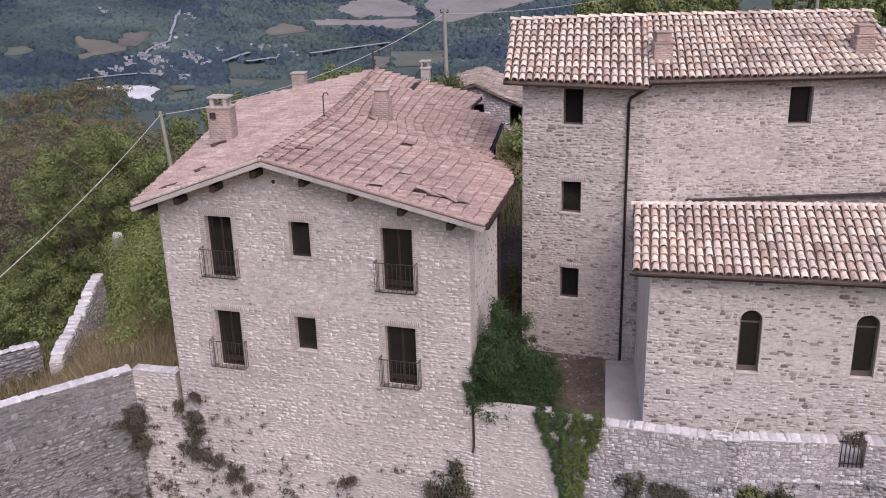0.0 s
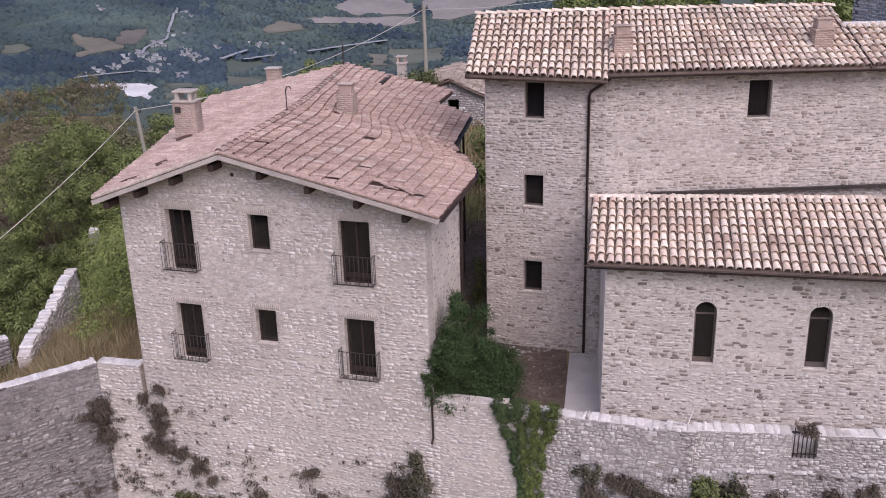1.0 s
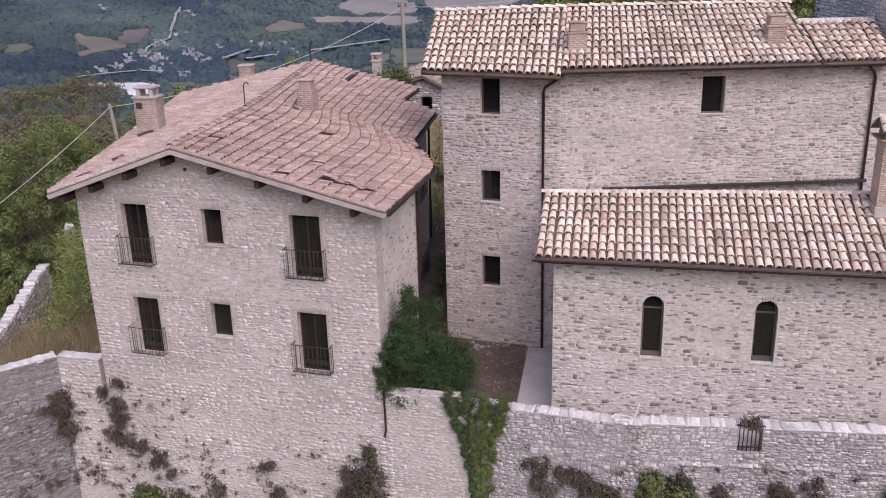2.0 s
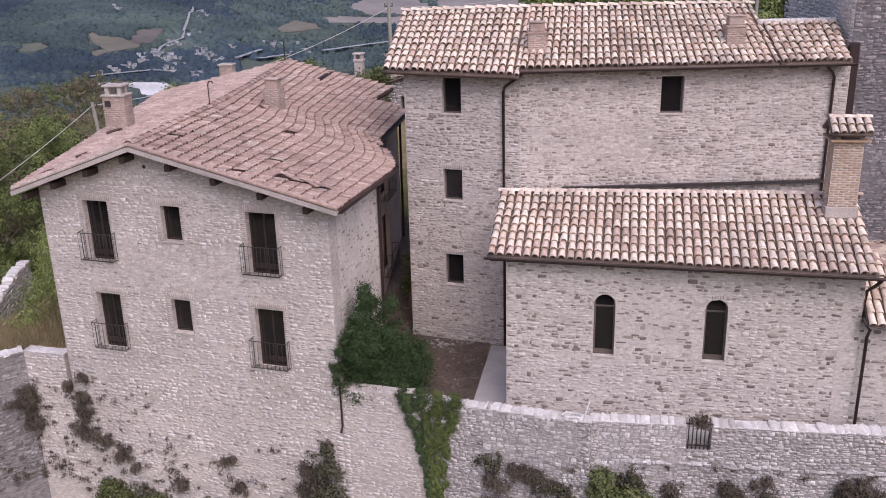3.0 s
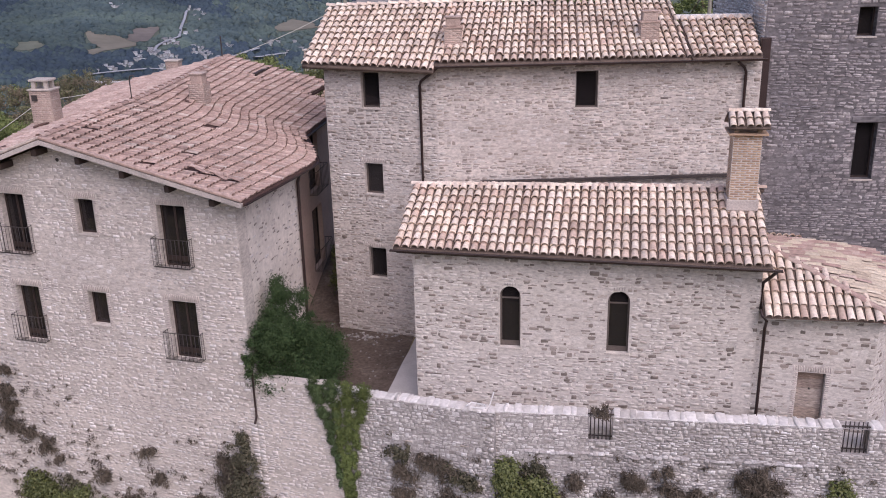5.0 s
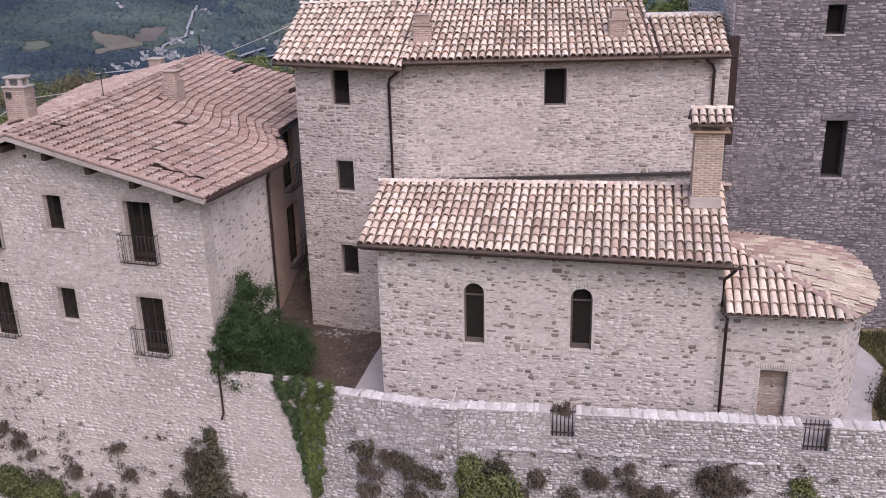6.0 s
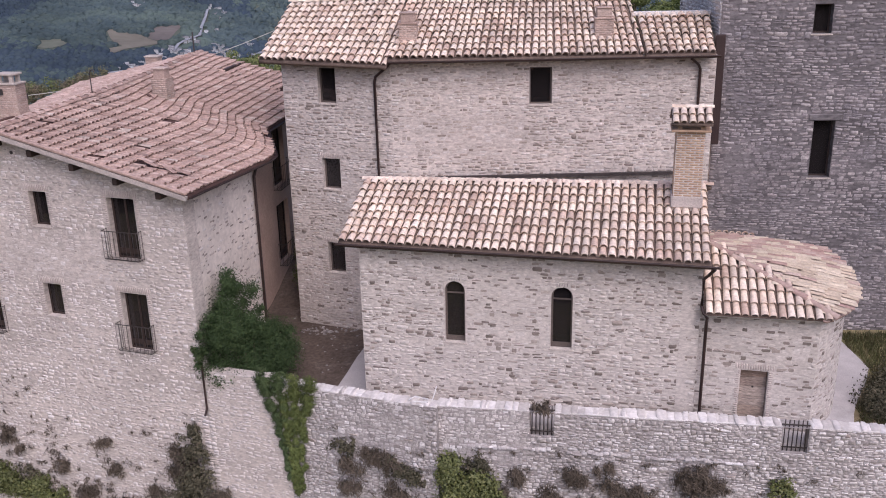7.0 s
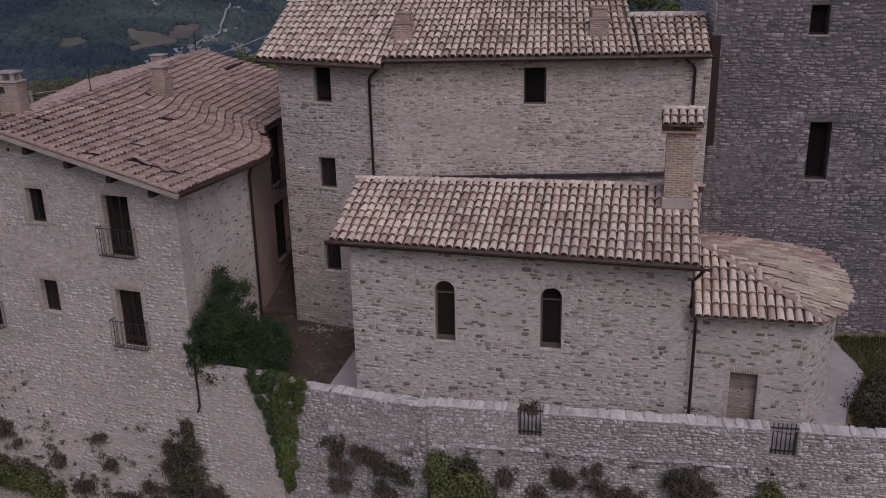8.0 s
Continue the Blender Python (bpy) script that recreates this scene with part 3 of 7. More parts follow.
def tile_template(r0=.088, r1=.072, rise=.075, segs=5, length=1.0, lip=.022, low=.05, under=.06):
    """A barrel tile of unit length: its lower end lifted over the tile below, the end cut back underneath."""
    vs = []
    for r, y, z in ((r0, 0, low), (r1, length, 0), (r0 - lip, under, low - lip)):
        for k in range(segs + 1):
            a = math.pi * k / segs
            vs.append((-r * math.cos(a), y, z + rise * (r / r0) * math.sin(a)))
    n = segs + 1
    fs = [(k, k + 1, n + k + 1, n + k) for k in range(segs)] + [(2 * n + k, 2 * n + k + 1, k + 1, k) for k in range(segs)]
    return vs, fs


TILES = [tile_template(.094, .070, .086, low=.062), tile_template(.097, .068, .092, low=.07), tile_template(.090, .072, .080, low=.056)]
FLAT_TILES = [tile_template(.088, .076, .070, lip=.034, low=.084, under=.12), tile_template(.090, .074, .076, lip=.036, low=.096, under=.12), tile_template(.086, .076, .066, lip=.032, low=.076, under=.12)]


def tile_roof(parent, name, S, cols, n_rows, mat, pan, near=None, seed=0, templates=TILES, overlap=1.25, width=None, jitter=.006, skip=None, keep=None, label="", deck=.11, smooth=True, deck_v=9, missing=0.0):
    """Barrel tiles in columns over a surface S(s, v), v from the eave (0) to the ridge (1), and the slab that carries them."""
    cols = np.asarray(cols, float)
    ds = (cols[-1] - cols[0]) / max(len(cols) - 1, 1)
    # slab
    sg = np.concatenate(([cols[0] - ds / 2], cols + ds / 2))
    vg = np.linspace(0, 1, deck_v)
    G = np.array([[S(s, v) for v in vg] for s in sg])
    ns, nv = len(sg), len(vg)
    top, bot = G.reshape(-1, 3), (G - np.array((0, 0, deck))).reshape(-1, 3)
    fs = []
    N = ns * nv
    for i in range(ns - 1):
        for j in range(nv - 1):
            a, b, c, d = i * nv + j, (i + 1) * nv + j, (i + 1) * nv + j + 1, i * nv + j + 1
            if keep and not keep((sg[i] + sg[i + 1]) / 2, (vg[j] + vg[j + 1]) / 2):
                continue
            fs += [(a, b, c, d), (N + d, N + c, N + b, N + a)]
        a, b, mid = i * nv, (i + 1) * nv, (sg[i] + sg[i + 1]) / 2
        if not keep or keep(mid, (vg[0] + vg[1]) / 2):
            fs.append((a, N + a, N + b, b))
        a, b = a + nv - 1, b + nv - 1
        if not keep or keep(mid, (vg[-1] + vg[-2]) / 2):
            fs.append((a, b, N + b, N + a))
    for j in range(nv - 1):
        mid = (vg[j] + vg[j + 1]) / 2
        if not keep or keep((sg[0] + sg[1]) / 2, mid):
            fs.append((j, j + 1, N + j + 1, N + j))
        a = (ns - 1) * nv + j
        if not keep or keep((sg[-1] + sg[-2]) / 2, mid):
            fs.append((a + 1, a, N + a, N + a + 1))
    body = pmesh(name, np.concatenate((top, bot)), fs, pan, parent, label)
    # tiles
    rng = random.Random(seed)
    soups, singles = {k: [] for k in range(len(templates))}, []
    for s in cols:
        wob = rng.uniform(-.008, .008)
        for j in range(n_rows):
            v0 = j / n_rows
            if keep and not keep(s, v0 + .5 / n_rows):
                continue
            if skip and skip(s, v0):
                continue
            if rng.random() < missing:
                continue
            v1 = v0 + overlap / n_rows
            p0, p1 = np.array(S(s, v0)), np.array(S(s, min(v1, 1.0)))
            if v1 > 1:
                p1 = p0 + (p1 - p0) * (v1 - v0) / max(1 - v0, 1e-6)
            al = p1 - p0
            ac = np.array(S(s + ds * .5, v0)) - np.array(S(s - ds * .5, v0))
            w = np.linalg.norm(ac)
            nm = np.cross(ac, al)
            nm /= np.linalg.norm(nm)
            ac = np.cross(al, nm)
            ac /= np.linalg.norm(ac)
            k = rng.randrange(len(templates))
            sw = (width or 1.0) * w / .213
            tw = rng.uniform(-.035, .035)
            al2 = al + ac * tw * np.linalg.norm(al)
            lift = rng.uniform(0, jitter)
            p = p0 + ac * (wob + rng.uniform(-jitter, jitter)) - al / np.linalg.norm(al) * rng.uniform(0, .03) + nm * (lift + .004)
            M = np.eye(4)
            M[:3, 0], M[:3, 1], M[:3, 2], M[:3, 3] = ac * sw, al2, nm * min(max(sw, .85), 1.25), p
            if near and near(s, v0) and len(singles) < 300:
                singles.append((k, M))
            else:
                soups[k].append(M)
    parts = [swarm(templates[k], m) for k, m in soups.items() if m]
    if parts:
        v, l, sz = join_soup(parts)
        rest = adopt(new("roof_tiles", quick_mesh("roof_tiles", v, l, sz, mat, smooth)), body)
        rest["kind"] = "stuff"
    for k, M in singles:
        ob = new("tile", shared_mesh("tile" if templates is TILES else "flat_tile", k, templates[k], mat, smooth))
        ob.name = "tile"
        adopt(ob, body)
        ob.matrix_basis = Matrix(M.tolist())
    return body


def ridge_tiles(parent, pts, mat, step=.36, r=.115, seed=0, name="ridge_tiles", low=.05):
    """Half-round tiles along a ridge or hip, one mesh."""
    rng = random.Random(seed)
    tmpl = tile_template(r, r * .88, r * .75, 6, lip=.018, low=low, under=.04)
    mats = []
    for a, b in zip(pts, pts[1:]):
        a, b = Vector(a), Vector(b)
        L = (b - a).length
        n = max(1, round(L / step))
        d = (b - a) / n
        up = Vector((0, 0, 1))
        ac = d.cross(up).normalized()
        nm = ac.cross(d).normalized()
        for i in range(n):
            p = a + d * i + nm * rng.uniform(.0, .012)
            q = d * 1.15 + ac * rng.uniform(-.02, .02)
            mats.append(((ac.x, q.x, nm.x, p.x), (ac.y, q.y, nm.y, p.y), (ac.z, q.z, nm.z, p.z), (0, 0, 0, 1)))
    v, l, s = swarm(tmpl, mats)
    ob = adopt(new(name, quick_mesh(name, v, l, s, mat, True)), parent)
    ob["kind"] = "stuff"
    return ob


def lerp_curve(knots):
    """knots: (s, x, y, z) rows; returns the point at s."""
    ks = np.array(knots, float)
    return lambda s: np.array([np.interp(s, ks[:, 0], ks[:, c]) for c in (1, 2, 3)])


def ruled(low, high, sag=0.0):
    return lambda s, v: low(s) * (1 - v) + high(s) * v + np.array((0, 0, sag * 4 * v * (1 - v)))


def window_unit(parent, path, u0, u1, v0, v1, recess=.2, arch=False, bars="one", bw=.05, name="window", label="", sill=True, curtain=False, mat=WOOD_DARK):
    """A window set back in its opening: frame, panes, sill."""
    w, h = u1 - u0, v1 - v0
    M = path.frame_at((u0 + u1) / 2, v0, -recess)
    bm = bmesh.new()
    at = lambda x, y, z=0: M @ pose(x, y, z)
    r = w / 2
    s = h - r if arch else h
    box_into(bm, at(-w / 2 + bw / 2, s / 2), (bw, s, .06))
    box_into(bm, at(w / 2 - bw / 2, s / 2), (bw, s, .06))
    box_into(bm, at(0, bw / 2), (w - 2 * bw, bw, .06))
    if not arch:
        box_into(bm, at(0, h - bw / 2), (w - 2 * bw, bw, .06))
    else:
        box_into(bm, at(0, s - .1), (w - 2 * bw, bw * .8, .05))
        box_into(bm, at(0, bw + .05), (w - 2 * bw, .10, .05))
        for k in range(10):
            a0 = math.pi * (k + .5) / 10
            box_into(bm, at(-(r - bw / 2) * math.cos(a0), s + (r - bw / 2) * math.sin(a0)) @ pose(0, 0, 0, 0, 0, 90 - math.degrees(a0) + 0), (math.pi * r / 9.2, bw, .06))
    if bars == "two":
        box_into(bm, at(0, h / 2), (bw * 1.1, h - 2 * bw, .06))
        for sx in (-1, 1):
            box_into(bm, at(sx * w / 4, .22), (w / 2 - bw * 1.6, .16, .045))
    ob = part(name, bm, mat, parent, label)
    # panes
    bm = bmesh.new()
    if arch:
        ring = [(-r + .02, .02), (r - .02, .02)] + [((r - .02) * math.cos(math.pi * k / 12), s + (r - .02) * math.sin(math.pi * k / 12)) for k in range(13)]
    else:
        ring = [(-w / 2 + .02, .02), (w / 2 - .02, .02), (w / 2 - .02, h - .02), (-w / 2 + .02, h - .02)]
    fr = [bm.verts.new(at(x, y, .004).translation) for x, y in ring]
    bk = [bm.verts.new(at(x, y, -.004).translation) for x, y in ring]
    bm.faces.new(fr)
    bm.faces.new(bk[::-1])
    for i in range(len(fr)):
        j = (i + 1) % len(fr)
        bm.faces.new((fr[j], fr[i], bk[i], bk[j]))
    pane = part("pane", bm, GLASS, ob)
    pane.visible_shadow = False
    if curtain:
        vs, fs = [], []
        for i in range(9):
            x = -.10 + .2 * i / 8
            for y in (.12, h - .1):
                vs.append(at(x * (1.0 if y < 1 else .55), y, -.12 + .02 * math.sin(i * 2.2)).translation)
            if i:
                fs.append((2 * i - 2, 2 * i, 2 * i + 1, 2 * i - 1))
        cu = pmesh("curtain", vs, fs, CLOTH, ob, "limp grey net curtain", True)
        so = cu.modifiers.new("thickness", "SOLIDIFY")
        so.thickness = .006
    if sill:
        bm = bmesh.new()
        box_into(bm, path.frame_at((u0 + u1) / 2, v0 - .028, -.08), (w + .10, .05, .22), .008)
        part("sill", bm, SLATE, ob, "thin grey stone sill")
    return ob


def balcony_rail(parent, path, u0, u1, v0, height=.92, out=.26):
    """A shallow wrought-iron balcony: rails, base grating, balusters."""
    a, b = u0 - .13, u1 + .13
    mid = (a + b) / 2
    at = lambda u, v, o: path.xyz(np.array(u), v, np.array(o))
    hoop = lambda v: [at(a, v, .0), at(a, v, out * .97), at(a + .02, v, out), at(b - .02, v, out), at(b, v, out * .97), at(b, v, .0)]
    ob = tube_part("railing", hoop(v0 + height), .013, IRON, parent, "thin dark wrought-iron balcony railing", 5)
    tube_part("bottom_rail", hoop(v0 + .07), .010, IRON, ob, "", 5)
    for i in range(4):
        bm = bmesh.new()
        box_into(bm, path.frame_at(mid, v0 + .05, .03 + i * .07), (b - a - .03, .010, .012))
        part("grating_bar", bm, IRON, ob)
    spots = [(a + (b - a) * i / 9, out) for i in range(10)] + [(a, out * .5), (b, out * .5), (a, .02), (b, .02)]
    for u, o in spots:
        vs, fs = tube([path.xyz(np.array(u), v0 + .06, np.array(o)), path.xyz(np.array(u), v0 + height, np.array(o))], .0075, 4)
        pmesh("baluster", vs, fs, IRON, ob)
    return ob


def downpipe(parent, pts, r=.055, label="dark brown metal downpipe", name="downpipe"):
    return tube_part(name, pts, r, COPPER, parent, label, 8)


def half_gutter(parent, a, b, r=.075):
    """An open half-round gutter from a to b."""
    a, b = Vector(a), Vector(b)
    d = (b - a).normalized()
    side = d.cross(Vector((0, 0, 1))).normalized()
    vs, fs = [], []
    for p in (a, b):
        for rr in (r, r - .012):
            for k in range(7):
                t = math.pi * k / 6
                vs.append(p + side * rr * math.cos(t) - Vector((0, 0, 1)) * rr * math.sin(t))
    for k in range(6):
        fs += [(k, k + 1, 14 + k + 1, 14 + k), (7 + k + 1, 7 + k, 21 + k, 21 + k + 1), (k + 1, k, 7 + k, 7 + k + 1), (14 + k, 14 + k + 1, 21 + k + 1, 21 + k)]
    fs += [(0, 14, 21, 7), (6, 13, 27, 20)]
    return pmesh("gutter", vs, fs, COPPER, parent, "dark brown half-round gutter", True)


def chimney(parent, at, size, z0, z1, turn, cap="slab", mat=BRICK_ROSE, rows=True, label="", name="chimney"):
    """A brick stack standing in a roof: core, bricks, cap. at: its centre in plan."""
    w, d = size
    M = pose(at[0], at[1], 0, 0, 0, turn)
    c = [M @ Vector((x, y, 0)) for x, y in ((-w / 2, -d / 2), (w / 2, -d / 2), (w / 2, d / 2), (-w / 2, d / 2))]
    pth = Path(*[(p.x, p.y) for p in (*c, c[0])])
    bm = bmesh.new()
    box_into(bm, M @ pose(0, 0, (z0 + z1) / 2), (w, d, z1 - z0))
    core = part(name, bm, MORTAR_ROSE if mat is BRICK_ROSE else MORTAR, parent, label)
    r = []
    rng = random.Random(int(at[0] * 100))
    v, i = z0, 0
    while v < z1 - .03:
        for k in range(4):
            s, e = pth.cum[k], pth.cum[k + 1]
            u = s + (0 if i % 2 else -.12)
            while u < e - .01:
                x0, x1 = max(u, s), min(u + .25, e)
                if x1 - x0 > .03:
                    r.append(((x0 + x1) / 2, v + .033, x1 - x0 - .010, .056, rng.uniform(.001, .005)))
                u += .25
        v += .066
        i += 1
    place_stones(pth, np.array(r), mat, core, name="brick", rest_name="brickwork", wavy=False)
    return core, M, pth


# leaves
def leaf_soup(centres, radii, n, size, seed, shell=.55, droop=.0, broad=.36, fuzz=0.0, turn=.55):
    """n small folded leaves spread through ellipsoid lobes; rows of centres and radii."""
    rng = np.random.default_rng(seed)
    centres, radii = np.asarray(centres, float), np.asarray(radii, float)
    vol = radii.prod(1) ** (2 / 3)
    k = rng.choice(len(centres), n, p=vol / vol.sum())
    d = rng.normal(size=(n, 3))
    d /= np.linalg.norm(d, axis=1)[:, None]
    rad = shell + (1 - shell) * rng.random(n) ** .8
    rad *= 1 + .18 * rng.normal(size=n) * (rng.random(n) < .4)
    p = centres[k] + d * radii[k] * rad[:, None]
    if fuzz:
        p = centres[k] + rng.normal(size=(n, 3)).clip(-2.4, 2.4) * radii[k] * fuzz
    d = p - centres[k]
    d /= np.linalg.norm(d, axis=1)[:, None] + 1e-9
    nrm = d * 1.3 + rng.normal(size=(n, 3)) * turn + np.array((0, 0, .4))
    nrm /= np.linalg.norm(nrm, axis=1)[:, None]
    t = np.cross(nrm, rng.normal(size=(n, 3)))
    t /= np.linalg.norm(t, axis=1)[:, None]
    t[:, 2] -= droop
    b = np.cross(nrm, t)
    s = size * (.6 + .8 * rng.random(n))[:, None]
    a0, a1, a2, a3 = p - t * s * .6, p + b * s * broad - nrm * s * .1, p + t * s * .6, p - b * s * broad - nrm * s * .1
    V = np.stack((a0, a1, a2, a3), 1).reshape(-1, 3)
    i = np.arange(n) * 4
    loops = np.stack((i, i + 1, i + 2, i, i + 2, i + 3), 1).ravel()
    return V, loops, np.full(2 * n, 3)


def foliage(name, soups, mat, parent=None, label=""):
    v, l, s = join_soup(soups) if isinstance(soups, list) else soups
    return adopt(new(name, quick_mesh(name, v, l, s, mat)), parent, label)


def blade_soup(points, height, width, seed, lean=.35):
    """Grass blades standing at the points (n, 3)."""
    rng = np.random.default_rng(seed)
    p = np.asarray(points, float)
    n = len(p)
    a = rng.random(n) * 2 * math.pi
    side = np.stack((np.cos(a), np.sin(a), np.zeros(n)), 1)
    h = height * (.5 + .8 * rng.random(n))[:, None]
    l = np.stack((rng.normal(size=n), rng.normal(size=n), np.zeros(n)), 1) * lean * h
    w = side * width / 2
    up = np.array((0, 0, 1.0))
    V = np.stack((p - w, p + w, p + l * .35 + up * h * .6 + w * .7, p + l * .35 + up * h * .6 - w * .7, p + l + up * h * .95), 1).reshape(-1, 3)
    i = np.arange(n) * 5
    loops = np.stack((i, i + 1, i + 2, i, i + 2, i + 3, i + 3, i + 2, i + 4), 1).ravel()
    return V, loops, np.full(3 * n, 3)


def tree(name, label, at, height, crown_r, seed, leaf=LEAF, leaf_size=.28, n=5000, lobes=26, base_frac=.0, group=""):
    """A broadleaf tree: tapered trunk with limbs, and a domed crown of leafy clumps with shaded gaps between them."""
    rng = random.Random(seed)
    th = thing(name, label, "tree", at, group)
    x, y, z = at
    soup_v, soup_f = tube([(x, y, z - .4), (x + rng.uniform(-.2, .2), y, z + height * .3), (x + rng.uniform(-.4, .4), y + rng.uniform(-.3, .3), z + height * .75)], [height * .028, height * .02, height * .006], 7)
    cs, rs = [], []
    mid, half = z + height * (.55 + base_frac * .3), height * (.42 - base_frac * .25)
    for k in range(lobes):
        up = 1 - 1.75 * (k + .5) / lobes + rng.uniform(-.08, .08)
        up = min(max(up, -.9), .98)
        a = 2.39996 * k + rng.uniform(-.35, .35)
        flat = math.sqrt(max(1 - up * up, 0)) * (1.0 if up > 0 else .9)
        q = rng.uniform(.74, 1.0)
        c = (x + math.cos(a) * crown_r * flat * q, y + math.sin(a) * crown_r * flat * q, mid + half * up * q)
        r = crown_r * rng.uniform(.24, .36)
        for e in range(5):
            b, f = rng.uniform(0, 6.28), rng.uniform(.2, .75)
            cs.append((c[0] + math.cos(b) * r * f, c[1] + math.sin(b) * r * f, c[2] + r * rng.uniform(-.35, .55)))
            w = r * rng.uniform(.38, .66)
            rs.append((w, w, w * rng.uniform(.6, .9)))
        v, f = tube([(x, y, z + height * rng.uniform(.2, .45)), ((x + c[0]) / 2, (y + c[1]) / 2, c[2] - r * .5), (x + (c[0] - x) * .8, y + (c[1] - y) * .8, z + (c[2] - z) * .85)], [height * .010, height * .006, height * .002], 5)
        o = len(soup_v)
        soup_v += v
        soup_f += [tuple(i + o for i in g) for g in f]
    cs.append((x, y, mid)), rs.append((crown_r * .72, crown_r * .72, half * .75))
    pmesh("trunk", soup_v, soup_f, BARK, th, "", True)
    foliage("crown", leaf_soup(cs, rs, int(n * 1.7), leaf_size * .66, seed, shell=.66, broad=.34, turn=.34), leaf, th)
    return th


def beam(bm, a, b, w, h, bevel=0.0):
    """A straight bar from a to b, w wide and h high."""
    a, b = Vector(a), Vector(b)
    d = b - a
    m = Matrix.Translation((a + b) / 2) @ d.to_track_quat("X", "Z").to_matrix().to_4x4()
    box_into(bm, m, (d.length, w, h), bevel)


def plain_wall(parent, path, base, top, mat, thick=.45, ops=(), label="", name="wall", knots=()):
    return wall_slab(name, path, base, top, [(*o, False) if len(o) == 4 else o for o in ops], thick, mat, parent, knots, label)


def flat_slab(parent, ring, z0, z1, mat, name="floor_slab", label=""):
    n = len(ring)
    vs = [(x, y, z0) for x, y in ring] + [(x, y, z1) for x, y in ring]
    fs = [tuple(range(n))[::-1], tuple(range(n, 2 * n))] + [(i, (i + 1) % n, n + (i + 1) % n, n + i) for i in range(n)]
    return pmesh(name, vs, fs, mat, parent, label)


def coping(parent, path, z, thick, seed, spans=None, h=(.03, .095), length=(.08, .28), mat=COPING, over=.01):
    """Uneven flat stones along the top of a wall, each a piece of its own."""
    rng = random.Random(seed)
    for s, e in spans or [(0, path.length)]:
        u = s
        if not callable(z):
            cu = [c for c in path.cum if s < c < e]
            wall_slab("mortar_bed", Path(*[path.xyz(np.array(c), 0)[:2] for c in (s, *cu, e)]), z - .03, lambda q: z + .022, [], thick, mat, parent)
        while u < e - .08:
            L = min(rng.uniform(*length), e - u)
            hh = rng.uniform(*h)
            p, t, n = path.at(np.array(u + L / 2), np.array(-thick / 2))
            k = rng.randrange(len(STONES))
            ob = new("coping_stone", shared_mesh("coping_stone", k, STONES[k], mat))
            adopt(ob, parent)
            w = thick + over + rng.uniform(-.02, .06)
            zz = (z(u + L / 2) if callable(z) else z) + rng.uniform(-.012, .008)
            q = L * 1.05
            ob.matrix_basis = Matrix(((t[0] * q, -n[0] * w, 0, p[0]), (t[1] * q, -n[1] * w, 0, p[1]), (0, 0, hh, zz), (0, 0, 0, 1))) @ pose(0, 0, 0, rng.uniform(-2, 2), rng.uniform(-2, 2), rng.uniform(-5, 5))
            u += L


# ================================================================ farmhouse with the red roof
farm = thing("farmhouse", "pale stone farmhouse with a pink-red tiled gable roof", "house", (-4, 30, -1.6))
AF = Path((-8.35, 25.79), (0.71, 23.08))
AS = Path((0.735, 23.18), (1.72, 27.2))
AR = Path((1.72, 27.2), (1.02, 27.42))
AW = Path((1.02, 27.42), (2.0, 34.6))
AB = Path((2.0, 34.6), (0.9, 34.9), (1.3, 36.8), (-8.3, 39.3), (-8.35, 25.79))


def a_top(u):
    return (4.62 + (u + .49) * .359 if u < 3.72 else 6.14 - (u - 3.72) * .232) - .02


A_FRENCH = [(1.49, 2.35, 2.56, 4.47), (1.47, 2.33, -.36, 1.51), (6.92, 7.84, 2.56, 4.45), (6.92, 7.84, -.37, 1.52)]
A_SMALL = [(4.16, 4.80, 3.38, 4.46), (4.12, 4.78, .46, 1.54)]
A_OPS = A_FRENCH + A_SMALL
grown = [(a - .17, b + .17, lo, hi + .001) for a, b, lo, hi in A_OPS] + [(a - .16, b + .16, hi, hi + .25) for a, b, lo, hi in A_OPS]
front = masonry_wall(farm, AF, -10, a_top, A_OPS, .55, STONE, MORTAR, (.05, .145), (.10, .38), (-.003, .007), 11, slack=(.8, 1.0), jog=.3, near=(2.6, 6.6, 1.7, 4.4), knots=(3.72,), surrounds=grown, stones_from=-7.0, label="coursed pale limestone gable wall", chinks=380, name="front_wall")
for i, o in enumerate(A_OPS):
    brick_surround(front, AF, *o, seed=i)
for a, b, lo, hi in A_FRENCH:
    window_unit(farm, AF, a, b, lo, hi, .24, bars="two", name="french_window", label="dark brown double glazed door behind a balcony rail", curtain=True, sill=False)
    balcony_rail(farm, AF, a, b, lo + .03)
for a, b, lo, hi in A_SMALL:
    window_unit(farm, AF, a, b, lo, hi, .22, label="small dark wooden window")
side = plain_wall(farm, AS, -2.2, lambda u: 4.72 - .05 * u, RENDER_WARM, .5, label="flush pointed side wall, recesses painted dark, sparse stones", name="side_wall")
_r = random.Random(12)
# Dark stones paint the shade inside the side wall's small recesses.
place_stones(AS, np.array([(.12 + 4.0 * _r.random(), -1.4 + 5.9 * _r.random(), _r.uniform(.05, .22), _r.uniform(.03, .085), _r.uniform(-.004, .006)) for _ in range(330)]), STONE_AND_SHADE, side)
place_stones(AS, np.array([(.2 + 3.8 * _r.random(), -1.4 + 5.9 * _r.random(), _r.uniform(.12, .34), _r.uniform(.06, .12), _r.uniform(-.009, .003)) for _ in range(420)]), STONE, side)
plain_wall(farm, AR, -2.2, lambda u: 4.6, PLASTER, name="return_wall")
